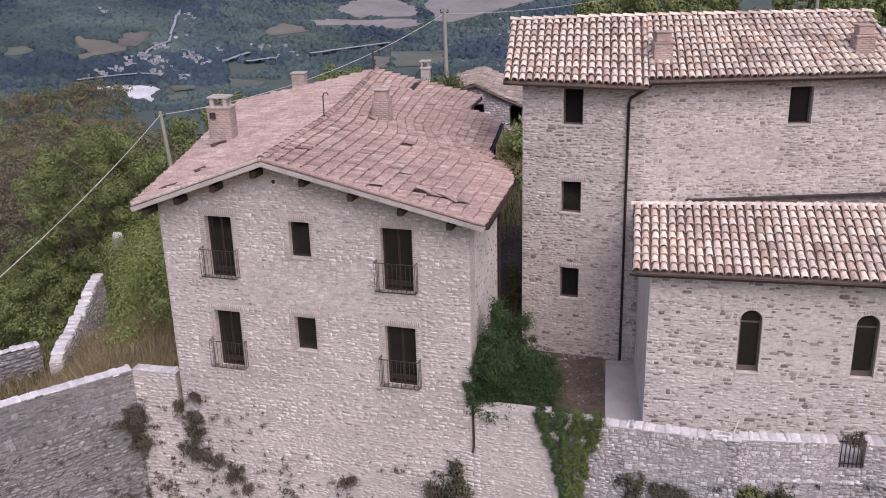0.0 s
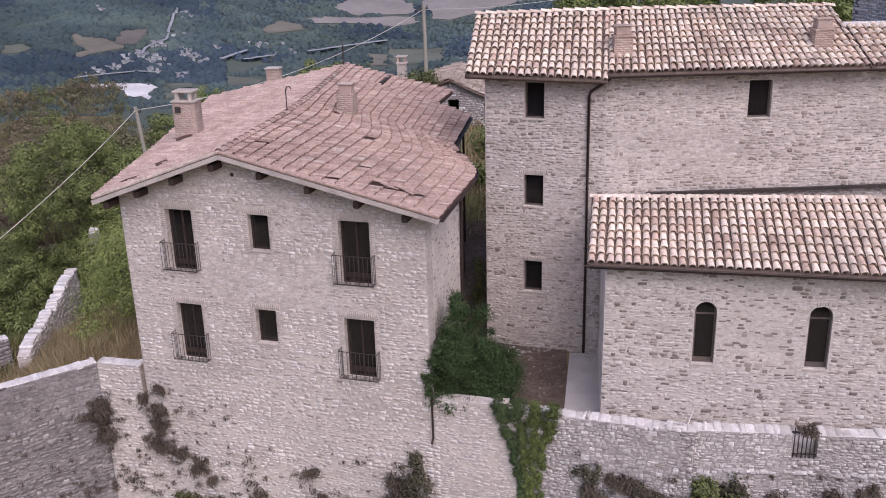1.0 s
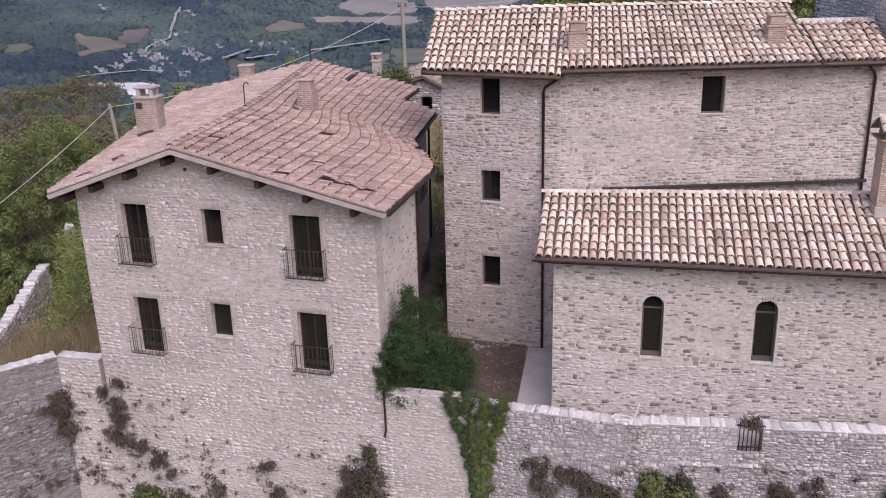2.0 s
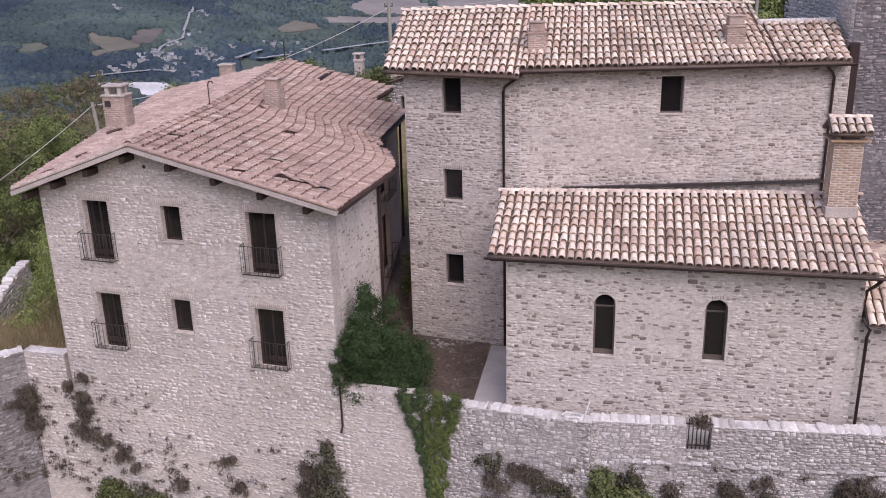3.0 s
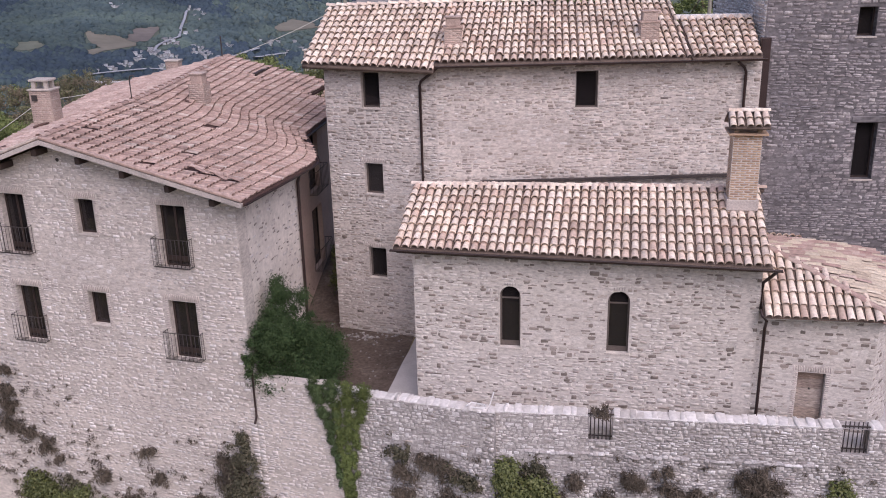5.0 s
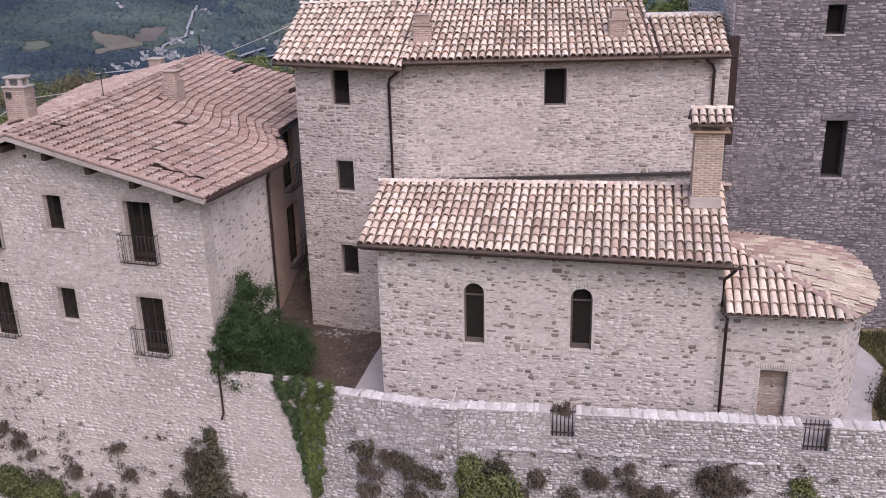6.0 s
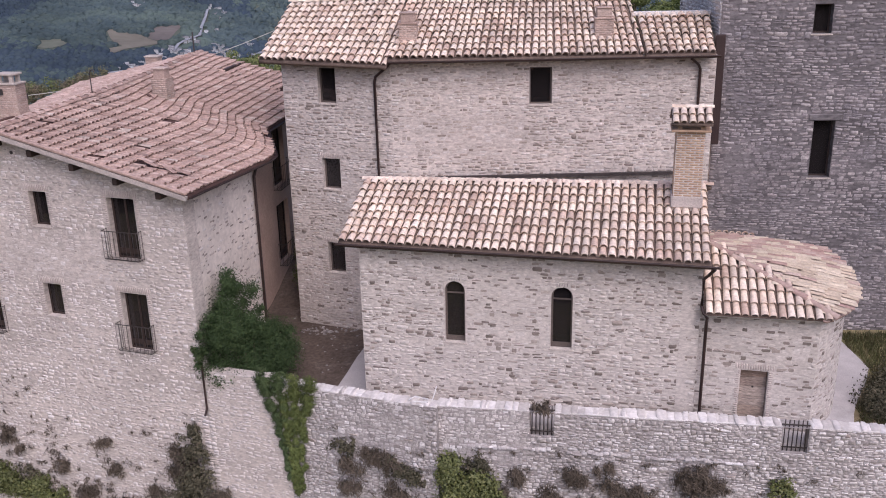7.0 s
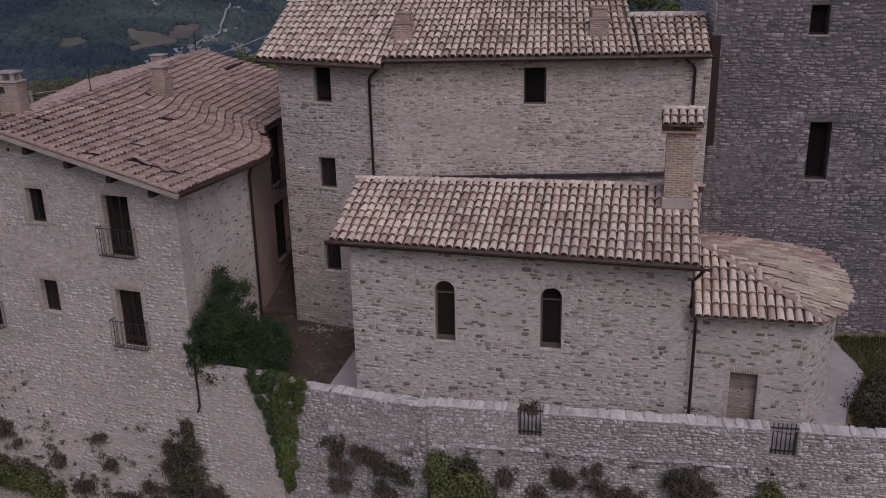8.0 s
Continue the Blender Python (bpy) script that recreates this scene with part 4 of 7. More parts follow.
A_WING = [(3.75, 5.05, 2.6, 4.8), (3.75, 5.05, -.35, 1.95)]
plain_wall(farm, AW, -2.2, lambda u: 4.95 if u > 2 else 4.7, PLASTER, ops=A_WING, name="wing_wall", label="smooth rendered wall of the rear wing", knots=(2.0,))
for a, b, lo, hi in A_WING:
    window_unit(farm, AW, a, b, lo, hi, .2, bars="two", name="french_window", label="dark brown double glazed door", sill=False)
    balcony_rail(farm, AW, a, b, lo - .06, out=.3)
plain_wall(farm, AB, -3.5, lambda u: 4.9, PLASTER, name="rear_wall", label="plain rendered rear walls")
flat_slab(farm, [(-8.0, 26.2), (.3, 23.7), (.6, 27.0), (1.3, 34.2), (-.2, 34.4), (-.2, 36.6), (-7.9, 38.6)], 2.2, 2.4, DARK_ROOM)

A_RIDGE = lerp_curve([(0, -4.88, 24.20, 6.30), (4.9, -3.63, 28.55, 6.55), (5.6, -3.50, 29.2, 6.57), (8.0, -3.22, 31.4, 6.63), (13.2, -2.72, 35.5, 6.78), (15.4, -2.5, 37.4, 6.85)])
A_EAVE_R = lerp_curve([(0, 1.10, 22.39, 4.84), (5.4, 2.22, 27.45, 4.60), (6.1, 2.26, 28.1, 4.62), (6.8, 2.10, 28.9, 4.74), (7.5, 1.78, 29.6, 4.92), (8.1, 1.62, 30.1, 5.02), (13.2, 2.40, 34.9, 5.14)])
A_EAVE_FAR = lerp_curve([(13.2, 1.05, 34.75, 5.58), (15.4, 1.75, 36.9, 5.74)])
A_EAVE_L = lerp_curve([(0, -8.97, 25.41, 4.77), (5.0, -8.62, 30.4, 5.08), (15.4, -8.67, 39.7, 5.32)])
SR = ruled(A_EAVE_R, A_RIDGE, .03)
slipped = {(1.3, 2), (1.3, 3), (1.1, 4), (1.3, 5), (1.1, 5), (5.1, 9)}
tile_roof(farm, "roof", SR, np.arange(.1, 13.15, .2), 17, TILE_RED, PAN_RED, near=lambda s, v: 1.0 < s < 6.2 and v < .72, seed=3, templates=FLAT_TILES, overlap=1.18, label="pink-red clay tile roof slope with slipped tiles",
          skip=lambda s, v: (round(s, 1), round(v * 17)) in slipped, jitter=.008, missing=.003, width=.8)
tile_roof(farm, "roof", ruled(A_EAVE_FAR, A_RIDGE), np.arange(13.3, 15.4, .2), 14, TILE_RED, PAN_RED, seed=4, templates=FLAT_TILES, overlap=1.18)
tile_roof(farm, "roof", lambda s, v: A_EAVE_L(-s) * (1 - v) + A_RIDGE(-s) * v, np.arange(-15.3, 0, .2), 12, TILE_SKYLIT, PAN_RED, seed=5, templates=FLAT_TILES, overlap=1.18, label="pink-red clay tile roof slope", jitter=.016, width=.8)
ridge_tiles(farm, [tuple(A_RIDGE(s) + np.array((0, 0, .05))) for s in (0, 4.9, 8, 13.2, 15.4)], TILE_RED, seed=6, r=.12, low=.03)
# verge of the gable, timber purlin ends
for a, b in (((-8.97, 25.41, 4.77), (-4.88, 24.2, 6.30)), ((-4.88, 24.2, 6.30), (1.10, 22.39, 4.84))):
    bm = bmesh.new()
    beam(bm, Vector(a) + Vector((0, -.03, .075)), Vector(b) + Vector((0, -.03, .075)), .13, .09, .02)
    part("verge_tiles", bm, TILE_RED, farm, "pink-red verge tiles along the gable edge")
bm = bmesh.new()
for a, b in (((-8.97, 25.41, 4.77), (-4.88, 24.2, 6.30)), ((-4.88, 24.2, 6.30), (1.10, 22.39, 4.84))):
    beam(bm, Vector(a) + Vector((-.01, -.04, -.06)), Vector(b) + Vector((-.01, -.04, -.06)), .09, .13)
part("verge_board", bm, VERGE, farm, "grey mortared verge of the gable")
for u in (-.12, .95, 2.15, 3.45, 4.9, 6.3, 7.7, 9.05):
    z = a_top(u) - .12 if u > 0 else a_top(0) - .16
    bm = bmesh.new()
    box_into(bm, AF.frame_at(np.array(u), z, .14), (.17, .2, .75), .02)
    part("purlin_end", bm, WOOD_DARK, farm, "dark projecting purlin end")
half_gutter(farm, (1.17, 22.45, 4.80), (2.28, 27.5, 4.56), .06)
half_gutter(farm, (2.28, 27.5, 4.56), (2.34, 28.2, 4.57), .06)
half_gutter(farm, (2.34, 28.2, 4.57), (1.70, 30.15, 4.97), .06)
half_gutter(farm, (1.70, 30.15, 4.97), (2.47, 34.9, 5.08), .06)
downpipe(farm, [(2.2, 27.6, 4.52), (1.86, 27.2, 4.4), (1.79, 27.12, 4.15), (1.77, 27.12, -1.6)], .05)
downpipe(farm, [(2.35, 34.75, 5.05), (2.12, 34.62, 4.8), (2.10, 34.60, 4.6), (2.08, 34.60, -.6)], .05)
downpipe(farm, [(.74, 22.99, -.5), (.75, 22.98, -1.95), (.70, 22.88, -2.14)], .036, "short rusty drain pipe")
# chimneys
ch, M, _ = chimney(farm, (-7.3, 30.4), (.78, .58), 5.0, 6.74, -8, label="square brick chimney with a slab cap")
bm = bmesh.new()
box_into(bm, M @ pose(0, 0, 6.77), (.86, .66, .06), .01)
for sx in (-.3, .3):
    for sy in (-.2, .2):
        box_into(bm, M @ pose(sx * .75, sy * .9, 6.92), (.13, .1, .26))
box_into(bm, M @ pose(0, 0, 7.09), (.72, .56, .07), .012)
part("cap", bm, SLATE, ch, "weathered stone chimney cap")
bm = bmesh.new()
box_into(bm, M @ pose(-.20, -.30, 6.50), (.20, .06, .20))
part("flue_grille", bm, IRON, ch, "small dark vent grille")
ch, M, _ = chimney(farm, (-1.9, 30.35), (.56, .50), 5.9, 6.86, -14, label="small brick chimney")
bm = bmesh.new()
box_into(bm, M @ pose(0, 0, 7.02), (.42, .38, .32), .02)
box_into(bm, M @ pose(0, 0, 7.20), (.50, .46, .05), .01)
part("cap", bm, BRICK_ROSE, ch, "narrower brick chimney cap")
outhouse = thing("outhouse", "low rendered outhouse with a slim plastered chimney", "outbuilding", (-.8, 48.4, 1.5))
flat_slab(outhouse, [(-2.6, 46.9), (.6, 46.5), (1.0, 49.4), (-2.2, 49.8)], .5, 3.7, PLASTER, name="wall", label="plain rendered walls and flat top")
bm = bmesh.new()
box_into(bm, pose(-.65, 47.4, 4.5, 0, 0, -8), (.46, .46, 2.0), .02)
box_into(bm, pose(-.65, 47.4, 5.56, 0, 0, -8), (.54, .54, .12), .02)
chp = part("chimney", bm, VERGE, outhouse, "slim pale plastered chimney")
for sx in (-.17, .17):
    bm = bmesh.new()
    box_into(bm, pose(-.65 + sx, 47.4, 5.74, 0, 0, -8), (.10, .42, .24), .01)
    part("cap_brick", bm, BRICK_ROSE, chp)
bm = bmesh.new()
box_into(bm, pose(-.65, 47.4, 5.9, 0, 0, -8), (.56, .52, .07), .01)
part("cap_slab", bm, SLATE, chp)
flat_slab(farm, [(-8.2, 39.2), (-4.2, 38.2), (-3.6, 44.0), (-7.8, 44.6)], -4, 4.3, PLASTER, name="rear_annex", label="low rendered annex behind the house")
ch, M, _ = chimney(farm, (-6.55, 43.2), (.62, .5), 4.2, 6.0, -8, label="low brick chimney on the rear annex")
bm = bmesh.new()
box_into(bm, M @ pose(0, 0, 6.04), (.72, .6, .08), .02)
part("cap", bm, SLATE, ch)
# bent vent pipe by the ridge; dark bar painting the shaded gap at a roof step
tube_part("vent_pipe", [(-3.63, 28.5, 6.5), (-3.63, 28.5, 7.32), (-3.59, 28.5, 7.42), (-3.50, 28.5, 7.43), (-3.46, 28.5, 7.36)], .022, IRON, farm, "thin hooked metal vent pipe")
tube_part("aerial_post", [tuple(A_RIDGE(14.6)), tuple(A_RIDGE(14.6) + np.array((0, 0, .95)))], .03, IRON, farm, "thin dark metal post on the ridge")
bm = bmesh.new()
beam(bm, (-1.05, 35.4, 6.33), (-.72, 37.3, 6.4), .16, .2)
part("roof_step", bm, WOOD_DARK, farm, "dark bar standing for the shaded gap at a roof step")
# Solid dark disc on the gable, in place of a hole's inner shade.
vs, fs = tube([AF.xyz(np.array(3.82), 5.6, np.array(-.05)), AF.xyz(np.array(3.82), 5.6, np.array(.018))], [.055, .055], 10)
pmesh("vent_hole", vs, fs, IRON, farm, "dark disc standing for a small shaded hole under the ridge")
for ds, v, tl, rr in ((1.3, .13, 8, -12), (1.1, .18, -6, -30), (1.3, .22, 10, -5), (1.05, .27, -8, -22), (1.2, .31, 6, -8)):
    x, y, z = SR(ds, v)
    bm = bmesh.new()
    box_into(bm, pose(x, y, z + .16, tl, 18, rr), (.42, .15, .03), .01)
    part("slipped_tile", bm, TILE_RED, farm, "slipped loose roof tile")
bm = bmesh.new()
box_into(bm, pose(-2.42, 30.0, 6.36, 6, 16, 30), (.42, .14, .05), .015)
box_into(bm, pose(-2.18, 29.86, 6.30, -8, 20, -24), (.3, .1, .05), .015)
part("chimney_flashing", bm, PAN_RED, farm, "torn dark flashing at the chimney foot")
bm = bmesh.new()
box_into(bm, pose(-7.42, 30.05, 5.60, 6, -14, 24), (.56, .16, .05), .015)
part("chimney_flashing", bm, PAN_RED, farm, "torn dark flashing at the chimney foot")
# stray broken tiles
for x, y, z, r in ((-7.15, 26.4, 5.60, 30), (-8.15, 25.75, 5.20, 40), (-7.8, 25.68, 5.33, 10)):
    bm = bmesh.new()
    box_into(bm, pose(x, y, z, 10, -14, r), (.36, .14, .04), .01)
    part("broken_tile", bm, PAN_RED, farm, "slipped broken roof tile")

# ================================================================ long three-storey building
longb = thing("long_building", "tall pale stone building with a bleached clay tile roof", "building", (9, 31, -1.6))
BL, BR = Path((2.64, 28.62), (6.28, 27.41)), Path((6.28, 27.41), (16.3, 27.33))
# Unseen rear stretch swung back, a shape chosen to let light into the alley.
BS = Path((7.0, 34.2), (3.25, 31.7), (2.64, 28.62))
BB = Path((16.3, 27.33), (16.4, 34.2), (7.0, 34.2))
B_WL = [(1.28, 1.91, 6.28, 7.42), (1.26, 1.91, 3.41, 4.46), (1.27, 1.90, .44, 1.53)]
B_WR = [(4.32, 5.02, 6.27, 7.43)]
b_top = lambda u: 7.62
grown = [(a - .04, b + .04, hi, hi + .22) for a, b, lo, hi in B_WL]
lw = masonry_wall(longb, BL, -2.2, b_top, B_WL, .5, STONE_CLEAN, MORTAR, (.05, .125), (.10, .40), (-.003, .008), 21, slack=(.8, 1.0), chinks=110, near=(1.95, 3.8, 1.0, 6.2), surrounds=grown, label="pale coursed limestone wall", name="front_wall")
for i, o in enumerate(B_WL):
    brick_surround(lw, BL, *o, head=.2, seed=20 + i, sides=False)
masonry_wall(longb, BR, -2.2, lambda u: 7.72, B_WR, .5, STONE_CLEAN, MORTAR, (.05, .125), (.10, .40), (-.003, .008), 22, slack=(.8, 1.0), chinks=150, near=(.3, 4.2, 4.6, 7.0), label="pale coursed limestone wall", name="front_wall")
masonry_wall(longb, BS, -2.2, lambda u: 7.6 + 1.2 * u / 4.5 if u < 4.5 else 8.8 - 1.2 * (u - 4.5) / 3.15, (), .5, STONE_CLEAN, MORTAR, (.08, .14), (.15, .5), (.003, .014), 23, name="side_wall", knots=(4.5,))
plain_wall(longb, BB, -2.2, lambda u: 7.6, PLASTER, name="rear_wall")
for z in (2.2, 5.2):
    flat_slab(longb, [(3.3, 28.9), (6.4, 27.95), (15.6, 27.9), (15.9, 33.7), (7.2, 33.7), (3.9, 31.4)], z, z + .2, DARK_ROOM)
for a, b, lo, hi in B_WL:
    window_unit(longb, BL, a, b, lo, hi, .2, label="narrow dark casement window", mat=WOOD_MID)
for a, b, lo, hi in B_WR:
    window_unit(longb, BR, a, b, lo, hi, .2, label="narrow dark casement window", mat=WOOD_MID)
B_EL = lerp_curve([(0, 2.0, 28.3, 7.67), (4.35, 6.2, 26.90, 7.60)])
B_RL = lerp_curve([(0, 2.52, 31.64, 9.15), (4.35, 6.85, 30.55, 9.27)])
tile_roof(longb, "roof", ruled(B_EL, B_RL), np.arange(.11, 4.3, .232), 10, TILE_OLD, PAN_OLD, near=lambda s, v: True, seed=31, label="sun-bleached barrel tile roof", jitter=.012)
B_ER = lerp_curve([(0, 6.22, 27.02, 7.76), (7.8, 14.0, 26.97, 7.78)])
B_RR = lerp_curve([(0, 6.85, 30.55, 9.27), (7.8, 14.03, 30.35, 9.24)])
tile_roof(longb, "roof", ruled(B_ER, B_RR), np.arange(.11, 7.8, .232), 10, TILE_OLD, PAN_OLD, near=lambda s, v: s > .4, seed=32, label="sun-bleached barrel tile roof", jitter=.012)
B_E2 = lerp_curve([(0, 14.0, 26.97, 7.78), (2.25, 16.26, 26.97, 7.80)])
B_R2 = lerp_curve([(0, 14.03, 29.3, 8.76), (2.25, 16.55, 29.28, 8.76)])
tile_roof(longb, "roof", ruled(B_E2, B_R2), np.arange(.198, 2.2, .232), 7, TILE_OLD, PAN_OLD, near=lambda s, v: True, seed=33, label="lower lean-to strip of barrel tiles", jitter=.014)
bm = bmesh.new()
beam(bm, (14.05, 29.42, 8.80), (16.5, 29.4, 8.80), .3, .12)
part("ridge_capping", bm, COPING, longb, "pale mortar capping")
tile_roof(longb, "roof", ruled(lerp_curve([(0, 14.2, 34.4, 7.7), (11.4, 6.6, 34.4, 7.7)]), lerp_curve([(0, 14.12, 30.36, 9.22), (7.3, 6.85, 30.56, 9.25), (11.4, 2.52, 31.65, 9.13)])), np.arange(.11, 11.4, .232), 11, TILE_OLD, PAN_OLD, seed=34)
ridge_tiles(longb, [(2.5, 31.64, 9.2), (6.85, 30.56, 9.32), (14.12, 30.35, 9.29)], TILE_OLD, seed=35)
half_gutter(longb, (6.25, 26.93, 7.72), (16.3, 26.88, 7.75), .07)
downpipe(longb, [(6.3, 26.98, 7.66), (6.2, 27.05, 7.55), (5.80, 27.46, 7.2), (5.76, 27.50, 7.05), (5.80, 27.49, -1.62)], .047)
downpipe(longb, [(15.45, 26.95, 7.66), (15.72, 27.2, 7.45), (15.8, 27.25, 7.3), (15.8, 27.25, 3.4)], .045)
bm = bmesh.new()
beam(bm, (16.40, 27.5, 8.3), (16.42, 27.5, 4.9), .2, .3, .02)
part("boxed_pipe", bm, COPPER, longb, "dark brown boxed downpipe in the corner by the tower")
for (cx, cy), tp in (((6.84, 28.15), 9.0), ((12.93, 28.12), 9.05)):
    ch, M, _ = chimney(longb, (cx, cy), (.56, .5), 7.9, tp - .28, -1, label="small plastered brick chimney")
    bm = bmesh.new()
    box_into(bm, M @ pose(0, 0, tp - .24), (.62, .56, .06), .01)
    box_into(bm, M @ pose(0, 0, tp - .08), (.46, .4, .26), .02)
    box_into(bm, M @ pose(0, 0, tp + .07), (.52, .46, .04), .01)
    part("cap", bm, BRICK_ROSE, ch, "rose brick chimney cap with a slab")
tube_part("vent_pipe", [(8.45, 30.3, 9.2), (8.45, 30.3, 9.85), (8.3, 30.3, 9.9)], .02, IRON, longb, "thin hooked metal vent pipe")

# ================================================================ chapel
chapel = thing("chapel", "pale stone chapel with arched windows and a barrel tile roof", "chapel", (10.3, 23.8, -1.6))
CF = Path((5.58, 22.955), (14.8, 21.37))
CL, CR = Path((6.25, 27.3), (5.58, 22.955)), Path((14.8, 21.37), (15.45, 25.6))
C_OPS = [(2.43, 3.01, .42, 2.27, True), (5.40, 5.99, .42, 2.26, True)]
c_gable = lambda w: 3.26 + .40 * min(w, 2.55) - max(w - 2.55, 0) * .45
masonry_wall(chapel, CF, -2.2, lambda u: 3.22, C_OPS, .5, STONE_CHAPEL, MORTAR_CHAPEL, (.045, .14), (.10, .40), (-.003, .006), 41, slack=(.78, 1.0), jog=.3, chinks=560, near=(3.05, 5.38, .2, 2.9), label="pale repointed limestone wall", name="front_wall",
             surrounds=[(2.38, 3.06, .34, .419), (5.35, 6.04, .34, .419)])
plain_wall(chapel, CL, -2.2, lambda u: c_gable(CL.length - u), PALE_SIDE, .5, label="near-white side wall beside the yard", name="side_wall", knots=(CL.length - 2.55,))
masonry_wall(chapel, CR, -2.2, c_gable, (), .5, STONE_CHAPEL, MORTAR_CHAPEL, (.06, .125), (.14, .48), (-.006, .008), 43, name="side_wall", knots=(2.55,))
for k, (a, b, lo, hi, _) in enumerate(C_OPS):
    window_unit(chapel, CF, a, b, lo, hi, .16, arch=True, name="arched_window", label="tall dark round-arched window", bw=.05, mat=WOOD_MID)
    r, rows = (b - a) / 2, []
    # thin soldier bricks over the arch
    for i in range(5):
        rows.append(((a + b) / 2 + (i - 2) * .07, hi + .06, .018, .10, .008))
    place_stones(CF, np.array(rows), STONE_DARK, chapel, name="brick", rest_name="arch_bricks", label="thin bricks over the arch", wavy=False)
C_E = lerp_curve([(0, 5.04, 22.77, 3.36), (10.14, 14.99, 20.81, 3.27)])
C_R = lerp_curve([(0, 5.57, 25.38, 4.46), (10.14, 15.52, 23.88, 4.55)])
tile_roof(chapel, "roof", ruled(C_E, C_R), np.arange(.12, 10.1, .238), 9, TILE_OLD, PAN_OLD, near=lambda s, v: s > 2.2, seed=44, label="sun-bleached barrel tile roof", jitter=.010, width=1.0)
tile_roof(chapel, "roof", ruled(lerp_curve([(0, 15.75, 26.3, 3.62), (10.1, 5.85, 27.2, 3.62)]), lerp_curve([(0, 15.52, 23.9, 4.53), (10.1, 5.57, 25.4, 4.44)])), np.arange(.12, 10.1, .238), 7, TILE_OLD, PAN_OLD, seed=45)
ridge_tiles(chapel, [(5.5, 25.4, 4.47), (15.5, 23.9, 4.56)], TILE_OLD, seed=46, r=.095, step=.46, low=.014)
half_gutter(chapel, (4.95, 22.70, 3.34), (15.08, 20.73, 3.25), .055)
bm = bmesh.new()
beam(bm, (5.15, 22.97, 3.23), (14.95, 21.10, 3.14), .24, .08)
part("eave_board", bm, WOOD_DARK, chapel, "dark timber eave board")
bm = bmesh.new()
beam(bm, (7.6, 27.25, 3.98), (15.9, 27.22, 4.06), .12, .09)
part("flashing", bm, IRON, chapel, "dark lead flashing against the taller wall")
downpipe(chapel, [(14.95, 20.85, 3.16), (14.85, 21.0, 2.95), (14.78, 21.22, 2.75), (14.78, 21.24, 2.0), (14.80, 21.05, 1.86), (14.88, 20.98, 1.75), (14.93, 21.20, 1.45), (14.93, 21.22, -1.65)], .046)
ch, M, cp = chimney(chapel, (14.66, 23.25), (.74, .66), 3.9, 6.28, -9, mat=BRICK, label="tall buff brick chimney with a tiled cap")
bm = bmesh.new()
box_into(bm, M @ pose(0, 0, 4.35), (.84, .76, .3), .01)
part("shoulder", bm, VERGE, ch, "grey cement collar round the chimney foot")
bm = bmesh.new()
box_into(bm, M @ pose(0, 0, 6.32), (1.02, .92, .06), .01)
for sx in (-1, 1):
    for sy in (-1, 1):
        box_into(bm, M @ pose(sx * .30, sy * .26, 6.43), (.12, .12, .2))
part("cap", bm, BRICK, ch, "chimney head carrying a tiled hood")
for sgn in (1, -1):
    low = lambda s, g=sgn: np.array(M @ Vector((g * (s - .5) * 1.06, -g * .52, 6.52)))
    high = lambda s, g=sgn: np.array(M @ Vector((g * (s - .5) * 1.06, 0, 6.84)))
    tile_roof(ch, "hood", ruled(low, high), np.linspace(.1, .9, 5), 2, TILE_OLD, PAN_OLD, near=lambda s, v: True, seed=47 + sgn, deck=.05, deck_v=2)
ridge_tiles(ch, [tuple(M @ Vector((-.52, 0, 6.88))), tuple(M @ Vector((.52, 0, 6.88)))], TILE_OLD, seed=49, r=.09, low=.014)

# ================================================================ apse
apse = thing("apse", "low rounded stone apse with a domed tile roof", "building", (16.4, 22.8, -1.6))
AC, AR_W, AR_E = (15.9, 23.6), 3.36, 3.68
arc = [(AC[0] + AR_W * math.cos(radians(a)), AC[1] + AR_W * math.sin(radians(a))) for a in range(-56, 72, 8)]
DP = Path((14.72, 21.47), *arc)
D_DOOR = (1.26, 1.97, -2.2, .14)
dw = masonry_wall(apse, DP, -2.2, lambda u: 1.76, [D_DOOR], .45, STONE_CHAPEL, MORTAR_CHAPEL, (.045, .14), (.10, .38), (-.003, .006), 51, slack=(.78, 1.0), jog=.3, chinks=200, near=(.1, 3.0, -1.0, 1.7), surrounds=[(1.11, 2.12, .14, .37), (1.12, 2.10, -2.2, .14)], label="pale repointed limestone wall, rounded at its end", name="apse_wall")
brick_surround(dw, DP, *D_DOOR, head=.22, jamb=.13, seed=52)
door = thing("door_1", "weathered brown plank door in the apse wall", "door", DP.xyz(np.array(1.6), -1.6, np.array(-.2)), kind="structure")
bm = bmesh.new()
box_into(bm, DP.frame_at(np.array(1.615), -.75, -.24), (.71, 1.78, .03))
part("door_back", bm, WOOD_DARK, door)
for k in range(6):
    bm = bmesh.new()
    box_into(bm, DP.frame_at(np.array(1.615), -1.45 + k * .295, -.2), (.69, .285, .04), .008)
    part("plank", bm, WOOD_DOOR, door)
bm = bmesh.new()
box_into(bm, DP.frame_at(np.array(1.615), -.42, -.17), (.05, .05, .04), .01)
part("door_handle", bm, IRON, door, "small iron handle")
d_t = np.array((.985, -.158, 0.0))
d_n = np.array((.158, .985, 0.0))
d0 = np.array((14.80, 20.97, 1.85))

D_V1 = .77
d_hip = lambda s: D_V1 * (1 - (s - .15) / 3.2)
d_plane = lambda v: 1.62 * v + .12 * v * (1 - v)
SD = lambda s, v: d0 + d_t * s + d_n * 2.72 * v + np.array((0, 0, d_plane(v)))
